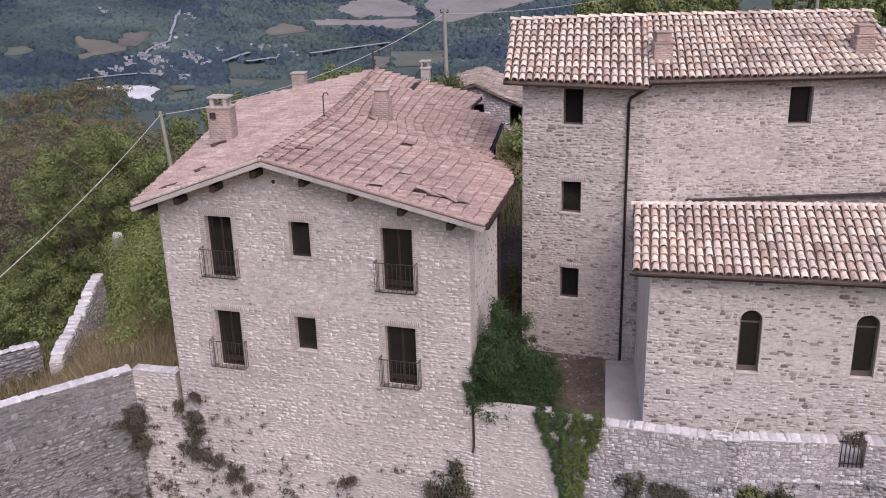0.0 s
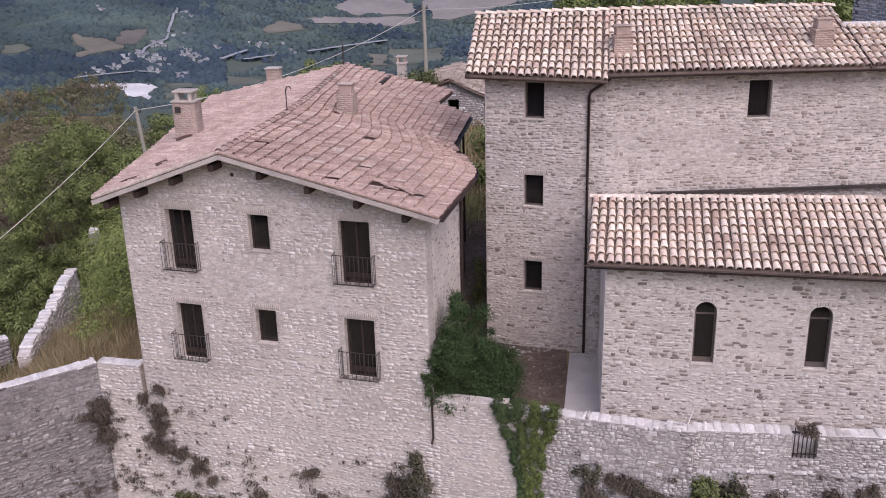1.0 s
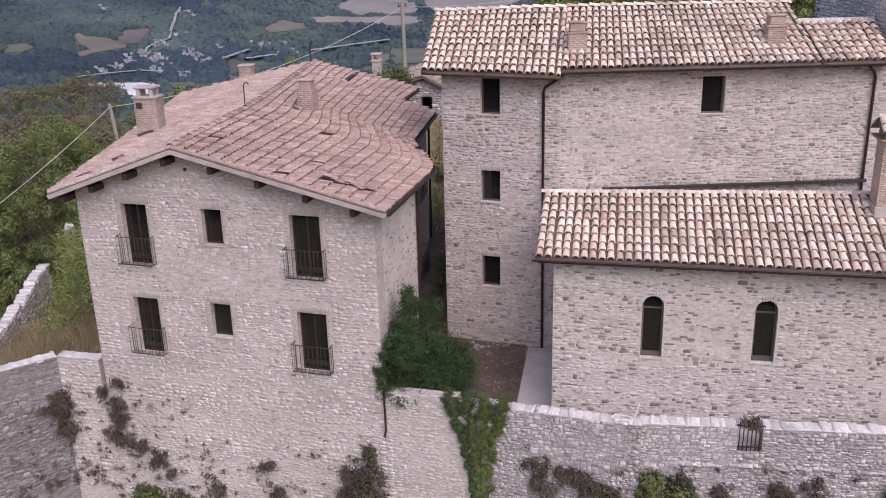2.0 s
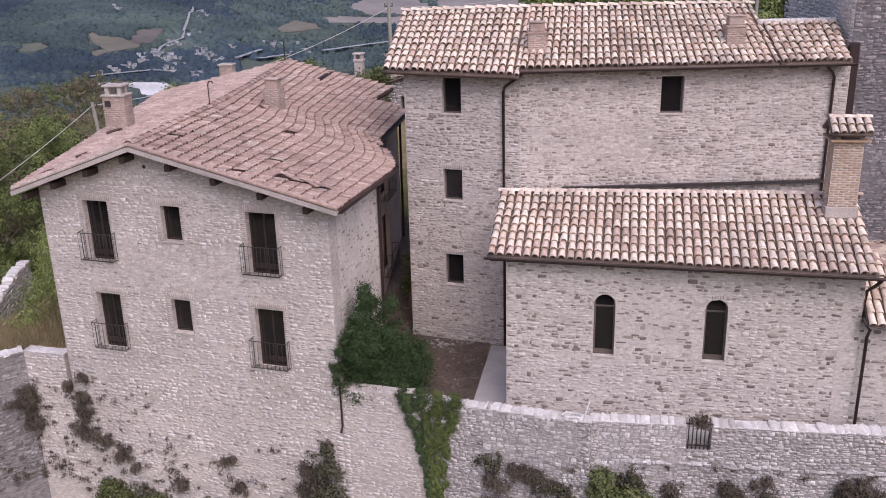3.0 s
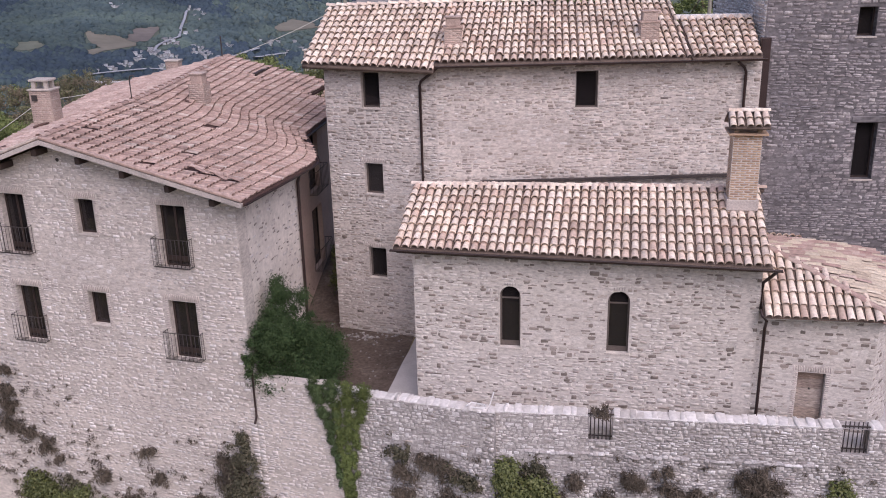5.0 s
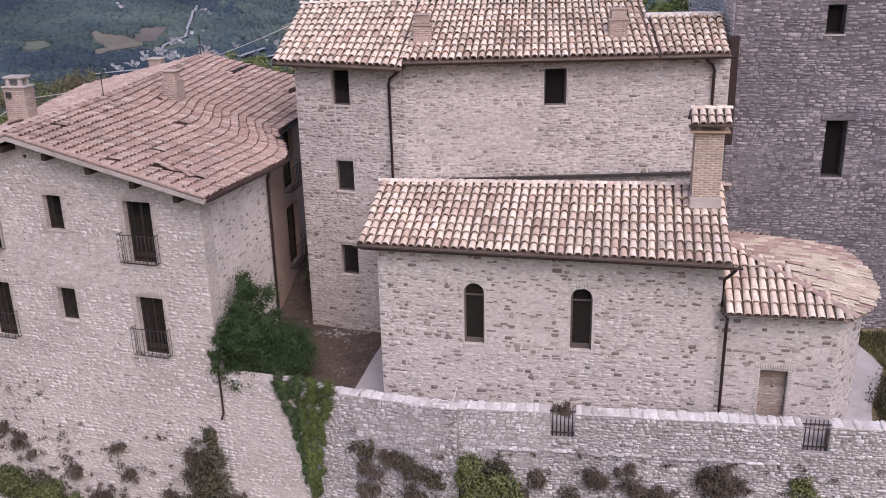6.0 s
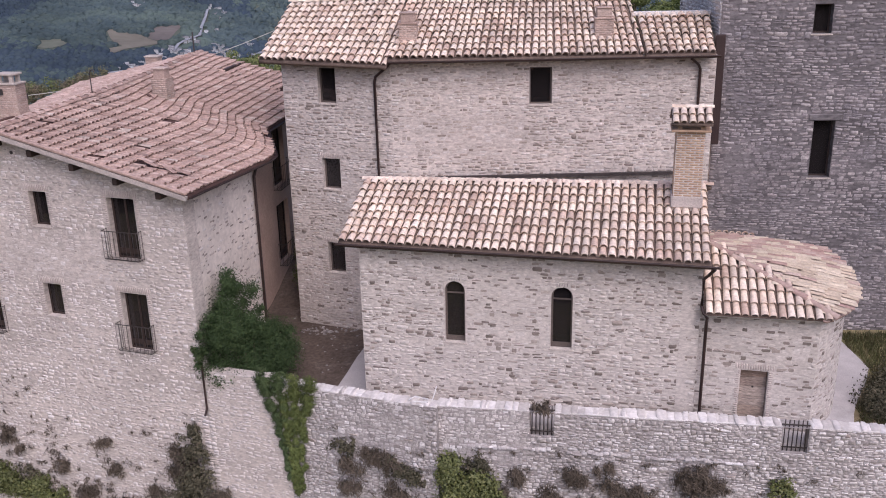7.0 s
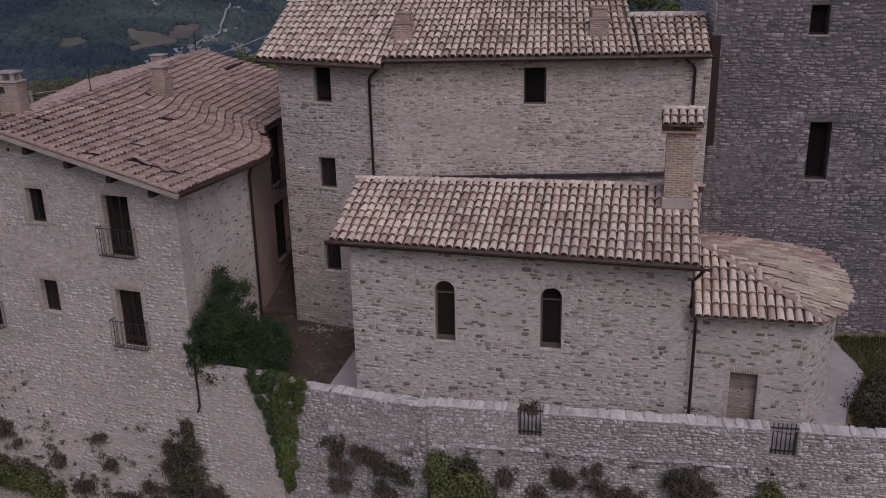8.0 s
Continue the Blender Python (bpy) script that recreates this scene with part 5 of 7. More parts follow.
tile_roof(apse, "roof", SD, np.arange(.12, 3.3, .228), 8, TILE_OLD, PAN_OLD, near=lambda s, v: True, seed=54, keep=lambda s, v: v < d_hip(s) + .05, deck=.014, jitter=.010, label="barrel tile slope of the apse roof")


# the rounded end: one slope falling along the chapel's axis to a curved eave
FC = (.668, 2.76)  # centre of the curve: along the barrel eave, and back from it
fan_eave = lambda w: FC[0] + math.sqrt(max(AR_E ** 2 - (w - FC[1]) ** 2, 0))
fan_top = lambda w: .15 + 3.2 * max(1 - w / 2.72 / D_V1, 0)


def S_fan(w, t):
    """w back from the barrel eave, t metres in from the curved eave."""
    t = max(t, -.05)
    z = .05 + .34 * t - .026 * t * t + .17 * max(w - 2.6, 0) * (1 - t / 2.1)
    return d0 + d_t * (fan_eave(w) - t) + d_n * w + np.array((0, 0, z))


FAN_W = np.arange(.02, 4.75, .19)
fan = tile_roof(apse, "roof", lambda w, v: S_fan(w, v * max(fan_eave(w) - fan_top(w), .1)) - np.array((0, 0, .03)), FAN_W, 9, TILE_GOLD, TILE_ROSE, deck=.05, deck_v=12, seed=55, skip=lambda s, v: True, label="clay tiles laid over the rounded end")
FAN_TILES = [tile_template(.100, .086, .044, lip=.014, low=.036), tile_template(.104, .086, .050, lip=.014, low=.044), tile_template(.098, .088, .040, lip=.014, low=.030)]
_r = random.Random(56)
for w in FAN_W:
    t = _r.uniform(-.06, .05)
    skew = _r.uniform(-.03, .03) + .05 * (w - 2.4) / 2.4
    while t < fan_eave(w) - fan_top(w) - .12:
        p0, p1 = Vector(S_fan(w + skew * t, t)), Vector(S_fan(w + skew * (t + .48), t + .48))
        al = p1 - p0
        nm = Vector(d_n).cross(al).normalized()
        ac = al.cross(nm).normalized()
        k = _r.randrange(3)
        warm = t > 2.2 + _r.uniform(-.8, .8) or w > 3.6 or _r.random() < .10
        sl = new("tile", shared_mesh("fan_tile", k, FAN_TILES[k], TILE_ROSE if warm and _r.random() < .65 else TILE_GOLD, True))
        sl.name = "tile"
        adopt(sl, fan)
        wd, h = ac * _r.uniform(.90, 1.02), nm * _r.uniform(.8, 1.25)
        c = p0 + nm * _r.uniform(.0, .018)
        al2 = al + ac * al.length * _r.uniform(-.06, .06)
        sl.matrix_basis = Matrix(((wd.x, al2.x, h.x, c.x), (wd.y, al2.y, h.y, c.y), (wd.z, al2.z, h.z, c.z), (0, 0, 0, 1)))
        t += _r.uniform(.38, .44)
ridge_tiles(apse, [tuple(SD(s, d_hip(s)) + np.array((0, 0, .05))) for s in (3.3, 2.2, 1.1, .2)], TILE_ROSE, step=.40, r=.11, seed=57, name="hip_tiles", low=.03)
bm = bmesh.new()
beam(bm, tuple(d0 + np.array((.02, .10, -.015))), tuple(d0 + d_t * 3.25 + np.array((0, .10, -.015))), .14, .07, .015)
part("eave_mortar", bm, COPING, apse, "pale mortar bedding under the eave tiles")
for k in range(9):
    ob = new("tile", shared_mesh("tile", k % 3, TILES[k % 3], TILE_OLD, True))
    adopt(ob, fan)
    ob.matrix_basis = pose(*(S_fan(4.72, 3.6 - .19 * k) + np.array((0, 0, .02))), -14, 0, -12) @ Matrix.Diagonal((.9, .45, .9, 1))

# ================================================================ tower
tower = thing("tower", "dark weathered stone tower with small windows", "tower", (20, 30, -1.6))
TF, TL = Path((16.5, 27.95), (25.0, 27.35)), Path((16.7, 34.6), (16.5, 27.95))
T_OPS = [(3.11, 3.77, 3.70, 5.55), (2.77, 3.32, 8.24, 9.13)]
masonry_wall(tower, TF, -2.4, lambda u: 13.5, T_OPS, .6, STONE_DARK, MORTAR_DARK, (.06, .135), (.12, .46), (-.003, .012), 61, slack=(.80, 1.0), jog=.3, near=(.2, 5.4, 3.2, 6.2), label="dark grey weathered stone wall", name="front_wall", surrounds=[(2.92, 3.97, 5.55, 5.78)])
# Side wall in pale coping stone: the sunlight on it is in the colour.
masonry_wall(tower, TL, -2.4, lambda u: 13.5, (), .6, COPING, MORTAR, (.09, .15), (.14, .40), (.006, .03), 62, name="side_wall")
plain_wall(tower, Path((25.0, 27.35), (25.6, 34.0), (16.7, 34.6)), -2.4, lambda u: 13.5, MORTAR_DARK, name="rear_wall")
flat_slab(tower, [(16.5, 27.8), (25.2, 27.2), (25.8, 34.2), (17.2, 34.8)], 13.5, 13.75, TILE_OLD, name="roof")
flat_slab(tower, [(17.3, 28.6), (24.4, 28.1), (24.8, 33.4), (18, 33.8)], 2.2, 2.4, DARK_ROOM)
bm = bmesh.new()
box_into(bm, TF.frame_at(np.array(3.44), 5.66, -.06), (1.0, .2, .2), .02)
part("lintel", bm, MORTAR_DARK, tower, "single grey stone lintel")
for a, b, lo, hi in T_OPS:
    window_unit(tower, TF, a, b, lo, hi, .3, label="dark unlit window in a deep opening")

# ================================================================ terrace walls
garden = thing("garden_wall", "rough pale stone retaining wall with white lichened coping", "wall", (9, 20.8, -4), kind="structure")
P1 = Path((.73, 23.06), (7.74, 20.93))
P2 = Path((7.74, 21.10), (19.5, 19.52), (26, 18.6))
P1A, P1B = Path((.73, 23.06), (3.313, 22.275)), Path((3.313, 22.275), (7.74, 20.93))
p1_top = lambda u: -.72 if u < 1.75 else (-.72 + (u - 1.75) * .12 if u < 2.2 else -.84)
w0 = masonry_wall(garden, P1A, -10, p1_top, (), .42, STONE_SMOOTH, MORTAR, (.05, .14), (.10, .38), (-.003, .004), 70, stones_from=-5.4, slack=(.78, 1.0), jog=.3, chinks=14, knots=(1.75, 2.2), label="smooth pale stretch of wall beside the house", name="wall")
w1 = masonry_wall(garden, P1B, -10, lambda u: -.84, (), .42, STONE_ROUGH, MORTAR_ROUGH, (.04, .135), (.07, .32), (.0, .022), 71, stones_from=-5.1, slack=(.86, 1.0), jog=.45, chinks=150, near=(1.5, 4.3, -2.6, -.8), label="rough stone wall", name="wall")
GATES = [(2.56, 3.20, -1.58, -.5), (9.10, 9.75, -1.58, -.5)]
w2 = masonry_wall(garden, P2, -10, lambda u: -.86, GATES, .42, STONE_ROUGH, MORTAR_ROUGH, (.04, .135), (.07, .32), (.0, .022), 72, stones_from=-4.9, slack=(.86, 1.0), jog=.45, chinks=260, near=(.2, 2.5, -2.6, -.85), label="rough stone wall with two barred gaps", name="wall")
# Dark strip on the set-back wall: the step's shadow laid on as colour.
place_stones(P2, np.array([(.03 + .01 * math.sin(k * 2.3), -2.9 + k * .14, .045, .15, .006) for k in range(15)]), STONE_AND_SHADE, w2, rest_name="open_joint", label="dark strip painting the shadow where the two walls meet", wavy=False)
PJ = Path((.50, 23.143), (.96, 22.990))
place_stones(PJ, lay_stones(PJ, -5.4, lambda u: -2.25, [], (.08, .16), (.2, .42), (.004, .010), 182, slack=(.82, 1.0), jog=.2), STONE, w0, rest_name="bonding_stones")
coping(w0, P1A, p1_top, .42, 173, spans=[(2.35, P1A.length)])
coping(w1, P1B, -.84, .42, 73)
coping(w2, P2, -.86, .42, 74, spans=[(0, 2.54), (3.22, 9.08), (9.77, P2.length)])
P2L = Path((7.80, 21.03), (19.48, 19.46), (26, 18.54))
coping(w2, P2L, lambda u: -2.02 + .02 * math.sin(u * 3) + .015 * math.sin(u * 11), .10, 174, spans=[(.75, 3.1), (3.5, 5.2), (5.6, 8.4)], h=(.03, .08), length=(.09, .28), mat=STONE_ROUGH)
for (a, b, lo, hi) in GATES:
    gate = thing("iron_grille", "dark iron bar grille in a gap of the garden wall", "grille", P2.xyz(np.array((a + b) / 2), lo, np.array(-.05)), group="wall grilles")
    for v in (lo + .12, -.80):
        bm = bmesh.new()
        box_into(bm, P2.frame_at(np.array((a + b) / 2), v, -.06), (b - a + .06, .03, .03))
        part("rail", bm, IRON, gate)
    for k in range(6):
        u = a + (b - a) * (k + .5) / 6
        vs, fs = tube([P2.xyz(np.array(u), lo + .01, np.array(-.06)), P2.xyz(np.array(u), -.66, np.array(-.06))], .016, 6)
        pmesh("bar", vs, fs, IRON, gate)
terr = thing("terrace_wall", "weathered stone terrace wall with white coping beside the farmhouse", "wall", (-12, 24.5, -3), kind="structure")
WP = Path((-22.0, 17.6), (-10.0, 26.24), (-8.42, 25.85))
WPA, WPB = Path((-22.0, 17.6), (-10.0, 26.24)), Path((-10.0, 26.24), (-8.53, 25.877))
ww = masonry_wall(terr, WPA, -10, lambda u: -.86, (), .42, STONE_OLD, MORTAR_OLD, (.08, .19), (.12, .44), (-.006, .026), 75, slack=(.8, 1.0), jog=.4, near=(10.2, 14.7, -2.4, -.9), label="weathered stone wall")
coping(ww, WPA, -.86, .42, 76, h=(.03, .055))
wb = masonry_wall(terr, WPB, -10, lambda u: -.86, (), .42, STONE, MORTAR, (.07, .17), (.11, .42), (-.003, .009), 175, slack=(.8, 1.0), label="pale limewashed end of the wall beside the house")
coping(wb, WPB, -.86, .42, 176, h=(.03, .055))
masonry_wall(terr, Path((-8.53, 25.86), (-8.352, 25.80)), -10, lambda u: -2.05, (), .4, STONE, MORTAR, (.075, .16), (.07, .17), (-.008, .014), 181, slack=(.8, 1.0), label="stones bonding the terrace wall to the house below an open joint")
ruin = thing("ruined_wall", "broken white-topped stone wall on the grassy slope", "wall", (-14.3, 34, -3))
RP = Path((-13.62, 29.3), (-14.22, 33.2), (-15.1, 37.9))
r_top = lambda u: -1.72 + .05 * math.sin(u * 2.1) - .05 * abs(math.sin(u * 5.3)) - .26 * math.exp(-((u - 4.0) / .22) ** 2) - .05 * math.sin(u * 9) - max(0, .9 - u) * .3
masonry_wall(ruin, RP, -5.5, r_top, (), .42, STONE, MORTAR, (.08, .17), (.12, .36), (.0, .05), 77, knots=np.arange(.4, 8.6, .3).tolist())
RR = ruin.children[0]
coping(RR, RP, lambda u: r_top(u) - .05, .42, 78, h=(.03, .15), length=(.07, .24), over=.03)
R3 = Path((-15.95, 42.9), (-16.1, 43.6))
r3 = masonry_wall(ruin, R3, -7.5, lambda u: -1.75, (), .4, STONE_ROUGH, MORTAR_ROUGH, (.10, .17), (.18, .45), (.01, .05), 177, label="last standing stump of the wall")
coping(r3, R3, lambda u: -1.8, .4, 178, h=(.06, .14), length=(.2, .42))
R2 = Path((-19.5, 25.9), (-14.65, 30.1))
r2 = masonry_wall(ruin, R2, -5.5, lambda u: -1.72 - .12 * math.sin(u * .9), (), .45, STONE_OLD, MORTAR_OLD, (.10, .17), (.18, .45), (.01, .05), 79)
coping(r2, R2, lambda u: -1.74 - .12 * math.sin(u * .9), .45, 80)

# white odds and ends left on the garden wall
pipe = thing("bent_pipe", "white plastic pipe bent into a loop on the coping", "pipe", P1.xyz(np.array(6.7), -.78, np.array(-.2)))
tube_part("loop", [P1.xyz(np.array(6.50), -.755, np.array(-.10)), P1.xyz(np.array(6.58), -.745, np.array(-.30)), P1.xyz(np.array(6.98), -.745, np.array(-.28)), P1.xyz(np.array(7.05), -.755, np.array(-.12)), P1.xyz(np.array(6.62), -.76, np.array(-.06))], .022, WHITE_PIPE, pipe)
stake = thing("white_stake", "thin white stake leaning against the garden wall", "stake", P1.xyz(np.array(7.12), -.8, np.array(-.30)))
tube_part("shaft", [P1.xyz(np.array(7.10), -.80, np.array(-.30)), P1.xyz(np.array(7.22), -.36, np.array(-.36))], .016, WHITE_PIPE, stake)

# ================================================================ old hut behind the yard
hut = thing("stone_hut", "small old stone outbuilding with a sagging tile roof", "outbuilding", (2.6, 46, 3))
HF, HS = Path((.9, 44.4), (4.9, 43.6)), Path((.5, 49.5), (.9, 44.4))
h_top = lambda u: 4.80 + u * .3 if u < .9 else 5.07 - (u - .9) * .34
masonry_wall(hut, HF, 1.0, h_top, [(.75, 1.30, 2.0, 4.15), (2.55, 3.15, 3.0, 4.2, True)], .45, STONE_ROUGH, MORTAR_ROUGH, (.09, .15), (.15, .4), (.006, .03), 81, knots=(.9,), label="grey stone gable wall")
masonry_wall(hut, HS, 1.0, lambda u: 4.7, (), .45, STONE_ROUGH, MORTAR_ROUGH, (.09, .15), (.15, .4), (.006, .03), 82)
plain_wall(hut, Path((4.9, 43.6), (5.6, 48.8), (.5, 49.5)), 1.0, lambda u: 4.0, MORTAR_ROUGH, name="rear_wall")
tile_roof(hut, "roof", ruled(lerp_curve([(0, 5.1, 43.3, 3.75), (5.3, 5.9, 49.0, 3.75)]), lerp_curve([(0, 1.75, 44.0, 5.16), (5.3, 2.5, 49.6, 5.16)]), -.08), np.arange(.1, 5.3, .23), 10, TILE_BROWN, PAN_OLD, seed=83, jitter=.03)
tile_roof(hut, "roof", lambda s, v: lerp_curve([(0, .7, 44.2, 4.78), (5.3, 1.1, 49.7, 4.78)])(-s) * (1 - v) + lerp_curve([(0, 1.75, 44.0, 5.16), (5.3, 2.5, 49.6, 5.16)])(-s) * v, np.arange(-5.2, 0, .23), 3, TILE_BROWN, PAN_OLD, seed=84, jitter=.03)
from mathutils.bvhtree import BVHTree


# ================================================================ ground: one sheet from the foot of the walls to the horizon
EDGE = np.array([(-60, -9.8), (-22, 17.6), (-13.2, 23.94), (-10.0, 26.34), (-8.4, 25.9), (.7, 23.1), (7.7, 21.0), (19.5, 19.5), (60, 14)])


def smooth(a, b, x):
    t = min(max((x - a) / (b - a), 0), 1)
    return t * t * (3 - 2 * t)


def bumps(x, y, s, seed=0):
    return noise.noise(Vector((x / s, y / s, seed * 7.3)))


def land(x, y):
    """Height of the upper land behind the terrace walls."""
    d = math.hypot(x, y)
    z = -1.62 + .05 * bumps(x, y, 1.3)
    z += .31 * min(max(y - 29.5, 0), 16) * smooth(-11, -5, x) * (1 - smooth(17, 26, x) * .6)
    z -= 1.2 * smooth(11, 14.5, -x)
    z -= .30 * min(max(y - 32, 0), 50) * (smooth(9.5, 13, -x))
    z -= .35 * min(max(-15.5 - x, 0), 40)
    az = math.degrees(math.atan2(x, max(y, 1)))
    z -= max(0, y - 50) * .42 * max(smooth(-13, -6, x), smooth(-19.5, -15.5, az))
    z -= max(0, d - 255) * .5 * smooth(52, 120, y)
    z += (1.5 * bumps(x, y, 14, 2) + 6 * bumps(x, y, 70, 3) * smooth(60, 200, d)) * smooth(35, 60, d)
    az = math.degrees(math.atan2(x, y))
    y0 = 1500 + 480 * smooth(-22, -4, az)
    far = -226 + max(0, d - y0) * (.15 - .05 * smooth(-20, 0, az)) + 34 * bumps(x, y, 620, 4) * smooth(y0 - 100, y0 + 900, d)
    return max(z, far)


offs = [-70, -40, -20, -10, -5, -2, -.6, -.14, -.10, .1, .6, 1, 1.5, 2, 2.6, 3.3, 4, 5, 6, 7, 8, 9.5, 11, 13, 15, 17, 20, 23, 27, 32, 38, 45, 55, 66, 80, 96, 115, 140, 170, 205, 250, 300, 370, 450, 550, 680, 830, 1000, 1150, 1300, 1450, 1600, 1750, 1900, 2050, 2200, 2350, 2500, 2700, 2900, 3100, 3400, 3700, 4100, 4600]
cols = np.linspace(-46, 46, 150)
gv, gf = [], []
for x0 in cols:
    y0 = float(np.interp(x0, EDGE[:, 0], EDGE[:, 1])) + .26
    for o in offs:
        k = x0 / 46 * .95
        x, y = (x0 + max(o, 0) * k, y0 + o)
        z = land(x, y) if o > 0 else (-9.4 if o > -.3 else -9.4 + .25 * (o + .2) + .3 * bumps(x, y, 3))
        if -.13 < o < 0:
            z = -9.3
        gv.append((x, y, z))
n = len(offs)
gf = [(i * n + j, (i + 1) * n + j, (i + 1) * n + j + 1, i * n + j + 1) for i in range(len(cols) - 1) for j in range(n - 1)]


def set_ramp(nd, stops):
    el = nd.color_ramp.elements
    while len(el) < len(stops):
        el.new(.5)
    for e, (p, c) in zip(el, stops):
        e.position, e.color = p, (*c, 1)


GROUND = bpy.data.materials.new("earth_and_grass")
GROUND.use_nodes = True
nt = GROUND.node_tree
geo = nt.nodes.new("ShaderNodeNewGeometry")
n1, n2, n3 = (nt.nodes.new("ShaderNodeTexNoise") for _ in range(3))
for nd, s in ((n1, .22), (n2, 3.0), (n3, .006)):
    nd.inputs["Scale"].default_value, nd.inputs["Detail"].default_value = s, 6
    nt.links.new(geo.outputs["Position"], nd.inputs["Vector"])
rmp = nt.nodes.new("ShaderNodeValToRGB")
set_ramp(rmp, ((.35, (.24, .19, .12)), (.5, (.20, .175, .09)), (.68, (.13, .145, .055))))
nt.links.new(n1.outputs["Fac"], rmp.inputs[0])
mr = nt.nodes.new("ShaderNodeMapRange")
mr.inputs[3].default_value, mr.inputs[4].default_value = .5, 1.5
nt.links.new(n2.outputs["Fac"], mr.inputs[0])
sc = nt.nodes.new("ShaderNodeVectorMath")
sc.operation = "SCALE"
nt.links.new(rmp.outputs[0], sc.inputs[0])
nt.links.new(mr.outputs[0], sc.inputs[3])
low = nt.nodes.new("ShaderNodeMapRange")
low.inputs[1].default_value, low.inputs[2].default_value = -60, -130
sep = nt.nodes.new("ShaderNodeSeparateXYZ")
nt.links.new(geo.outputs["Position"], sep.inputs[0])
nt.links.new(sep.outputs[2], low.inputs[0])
# Far ground coloured close to the woods, so haze is in the ramp.
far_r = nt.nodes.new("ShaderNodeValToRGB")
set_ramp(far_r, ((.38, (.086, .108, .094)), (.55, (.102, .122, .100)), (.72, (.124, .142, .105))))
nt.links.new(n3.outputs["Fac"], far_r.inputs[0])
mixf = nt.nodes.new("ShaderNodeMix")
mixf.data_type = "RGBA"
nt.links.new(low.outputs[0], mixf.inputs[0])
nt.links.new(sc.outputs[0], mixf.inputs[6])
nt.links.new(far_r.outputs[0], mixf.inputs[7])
nt.links.new(mixf.outputs[2], nt.nodes["Principled BSDF"].inputs["Base Color"])
nt.nodes["Principled BSDF"].inputs["Roughness"].default_value = 1.0
nt.nodes["Principled BSDF"].inputs["Specular IOR Level"].default_value = .05
bp = nt.nodes.new("ShaderNodeBump")
bp.inputs["Strength"].default_value, bp.inputs["Distance"].default_value = .5, .05
nt.links.new(n2.outputs["Fac"], bp.inputs["Height"])
nt.links.new(bp.outputs[0], nt.nodes["Principled BSDF"].inputs["Normal"])
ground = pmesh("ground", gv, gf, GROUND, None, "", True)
tagged(ground, "earth and grass hillside falling to a wooded valley", "ground", kind="structure")
GTREE = BVHTree.FromPolygons([Vector(v) for v in gv], gf)


def land_far(x, y):
    """Height of the ground sheet itself, far out where its facets are wide."""
    hit = GTREE.ray_cast(Vector((x, y, 900)), Vector((0, 0, -1)))
    return hit[0].z if hit[0] else land(x, y)



def sheet(name, ring, mat, label, lift=.03, cell=.5, thick=.05, category="pavement", parent=None):
    """A thin paved sheet lying over the land inside a ring of plan points."""
    bm = bmesh.new()
    f = bm.faces.new([bm.verts.new((x, y, 0)) for x, y in ring])
    f.normal_update()
    if f.normal.z < 0:
        f.normal_flip()
    bmesh.ops.triangulate(bm, faces=[f])
    bmesh.ops.subdivide_edges(bm, edges=list(bm.edges), cuts=3, use_grid_fill=True)
    r = bmesh.ops.extrude_face_region(bm, geom=list(bm.faces))
    up = {v for v in r["geom"] if isinstance(v, bmesh.types.BMVert)}
    for v in bm.verts:
        v.co.z = land(v.co.x, v.co.y) + (lift if v in up else lift - thick - .1)
    bmesh.ops.recalc_face_normals(bm, faces=list(bm.faces))
    return tagged(part(name, bm, mat, parent), label, category, kind="structure")


sheet("path", [(5.34, 27.5), (4.62, 23.6), (4.75, 22.35), (7.2, 21.6), (13, 20.65), (18.0, 19.95), (18.9, 20.5), (19.4, 21.8), (19.75, 22.5), (20.5, 23.7), (20.95, 24.6), (20.85, 26.9), (18.5, 27.4), (18.9, 24.5), (18.0, 21.2), (14.7, 21.2), (5.7, 22.8), (6.3, 27.3)], CONCRETE, "pale concrete apron round the chapel and apse", .06)
sheet("yard", [(.9, 23.4), (4.6, 22.1), (4.75, 23.6), (5.3, 27.9), (2.7, 28.7), (2.75, 29.4), (1.45, 29.4), (1.3, 28.0), (1.9, 27.0)], EARTH, "bare brown earth yard with scattered stones", .03, category="ground")
sheet("alley", [(1.2, 29.0), (3.0, 29.0), (3.4, 31.5), (4.4, 36.0), (1.9, 36.0), (1.6, 32.5)], EARTH, "bare brown earth rising along the alley", .12, category="ground")


# loose stones in the yard
def pebbles(name, label, spots, size, mat, seed):
    rng = random.Random(seed)
    by = {k: [] for k in range(len(STONES))}
    for x, y in spots:
        s = size * rng.uniform(.5, 1.5)
        m = pose(x, y, land(x, y) + .01, rng.uniform(-20, 20), rng.uniform(-20, 20), rng.uniform(0, 360)) @ Matrix.Diagonal((s * 1.4, s, s * .6, 1))
        by[rng.randrange(len(STONES))].append([list(r) for r in m])
    v, l, s = join_soup([swarm(STONES[k], m) for k, m in by.items() if m])
    ob = new(name, quick_mesh(name, v, l, s, mat))
    return tagged(ob, label, "rubble", kind="stuff")


rng = random.Random(90)
pebbles("rubble", "scattered pale stones on bare earth", [(rng.uniform(1.9, 5.0), 24.2 + 4.0 * rng.random() ** .6) for _ in range(60)], .045, STONE_OLD, 91)
pebbles("rubble", "heap of pale stones at the foot of the wall", [(rng.gauss(3.6, .55), 27.8 + rng.gauss(0, .16)) for _ in range(70)], .06, STONE_OLD, 92)

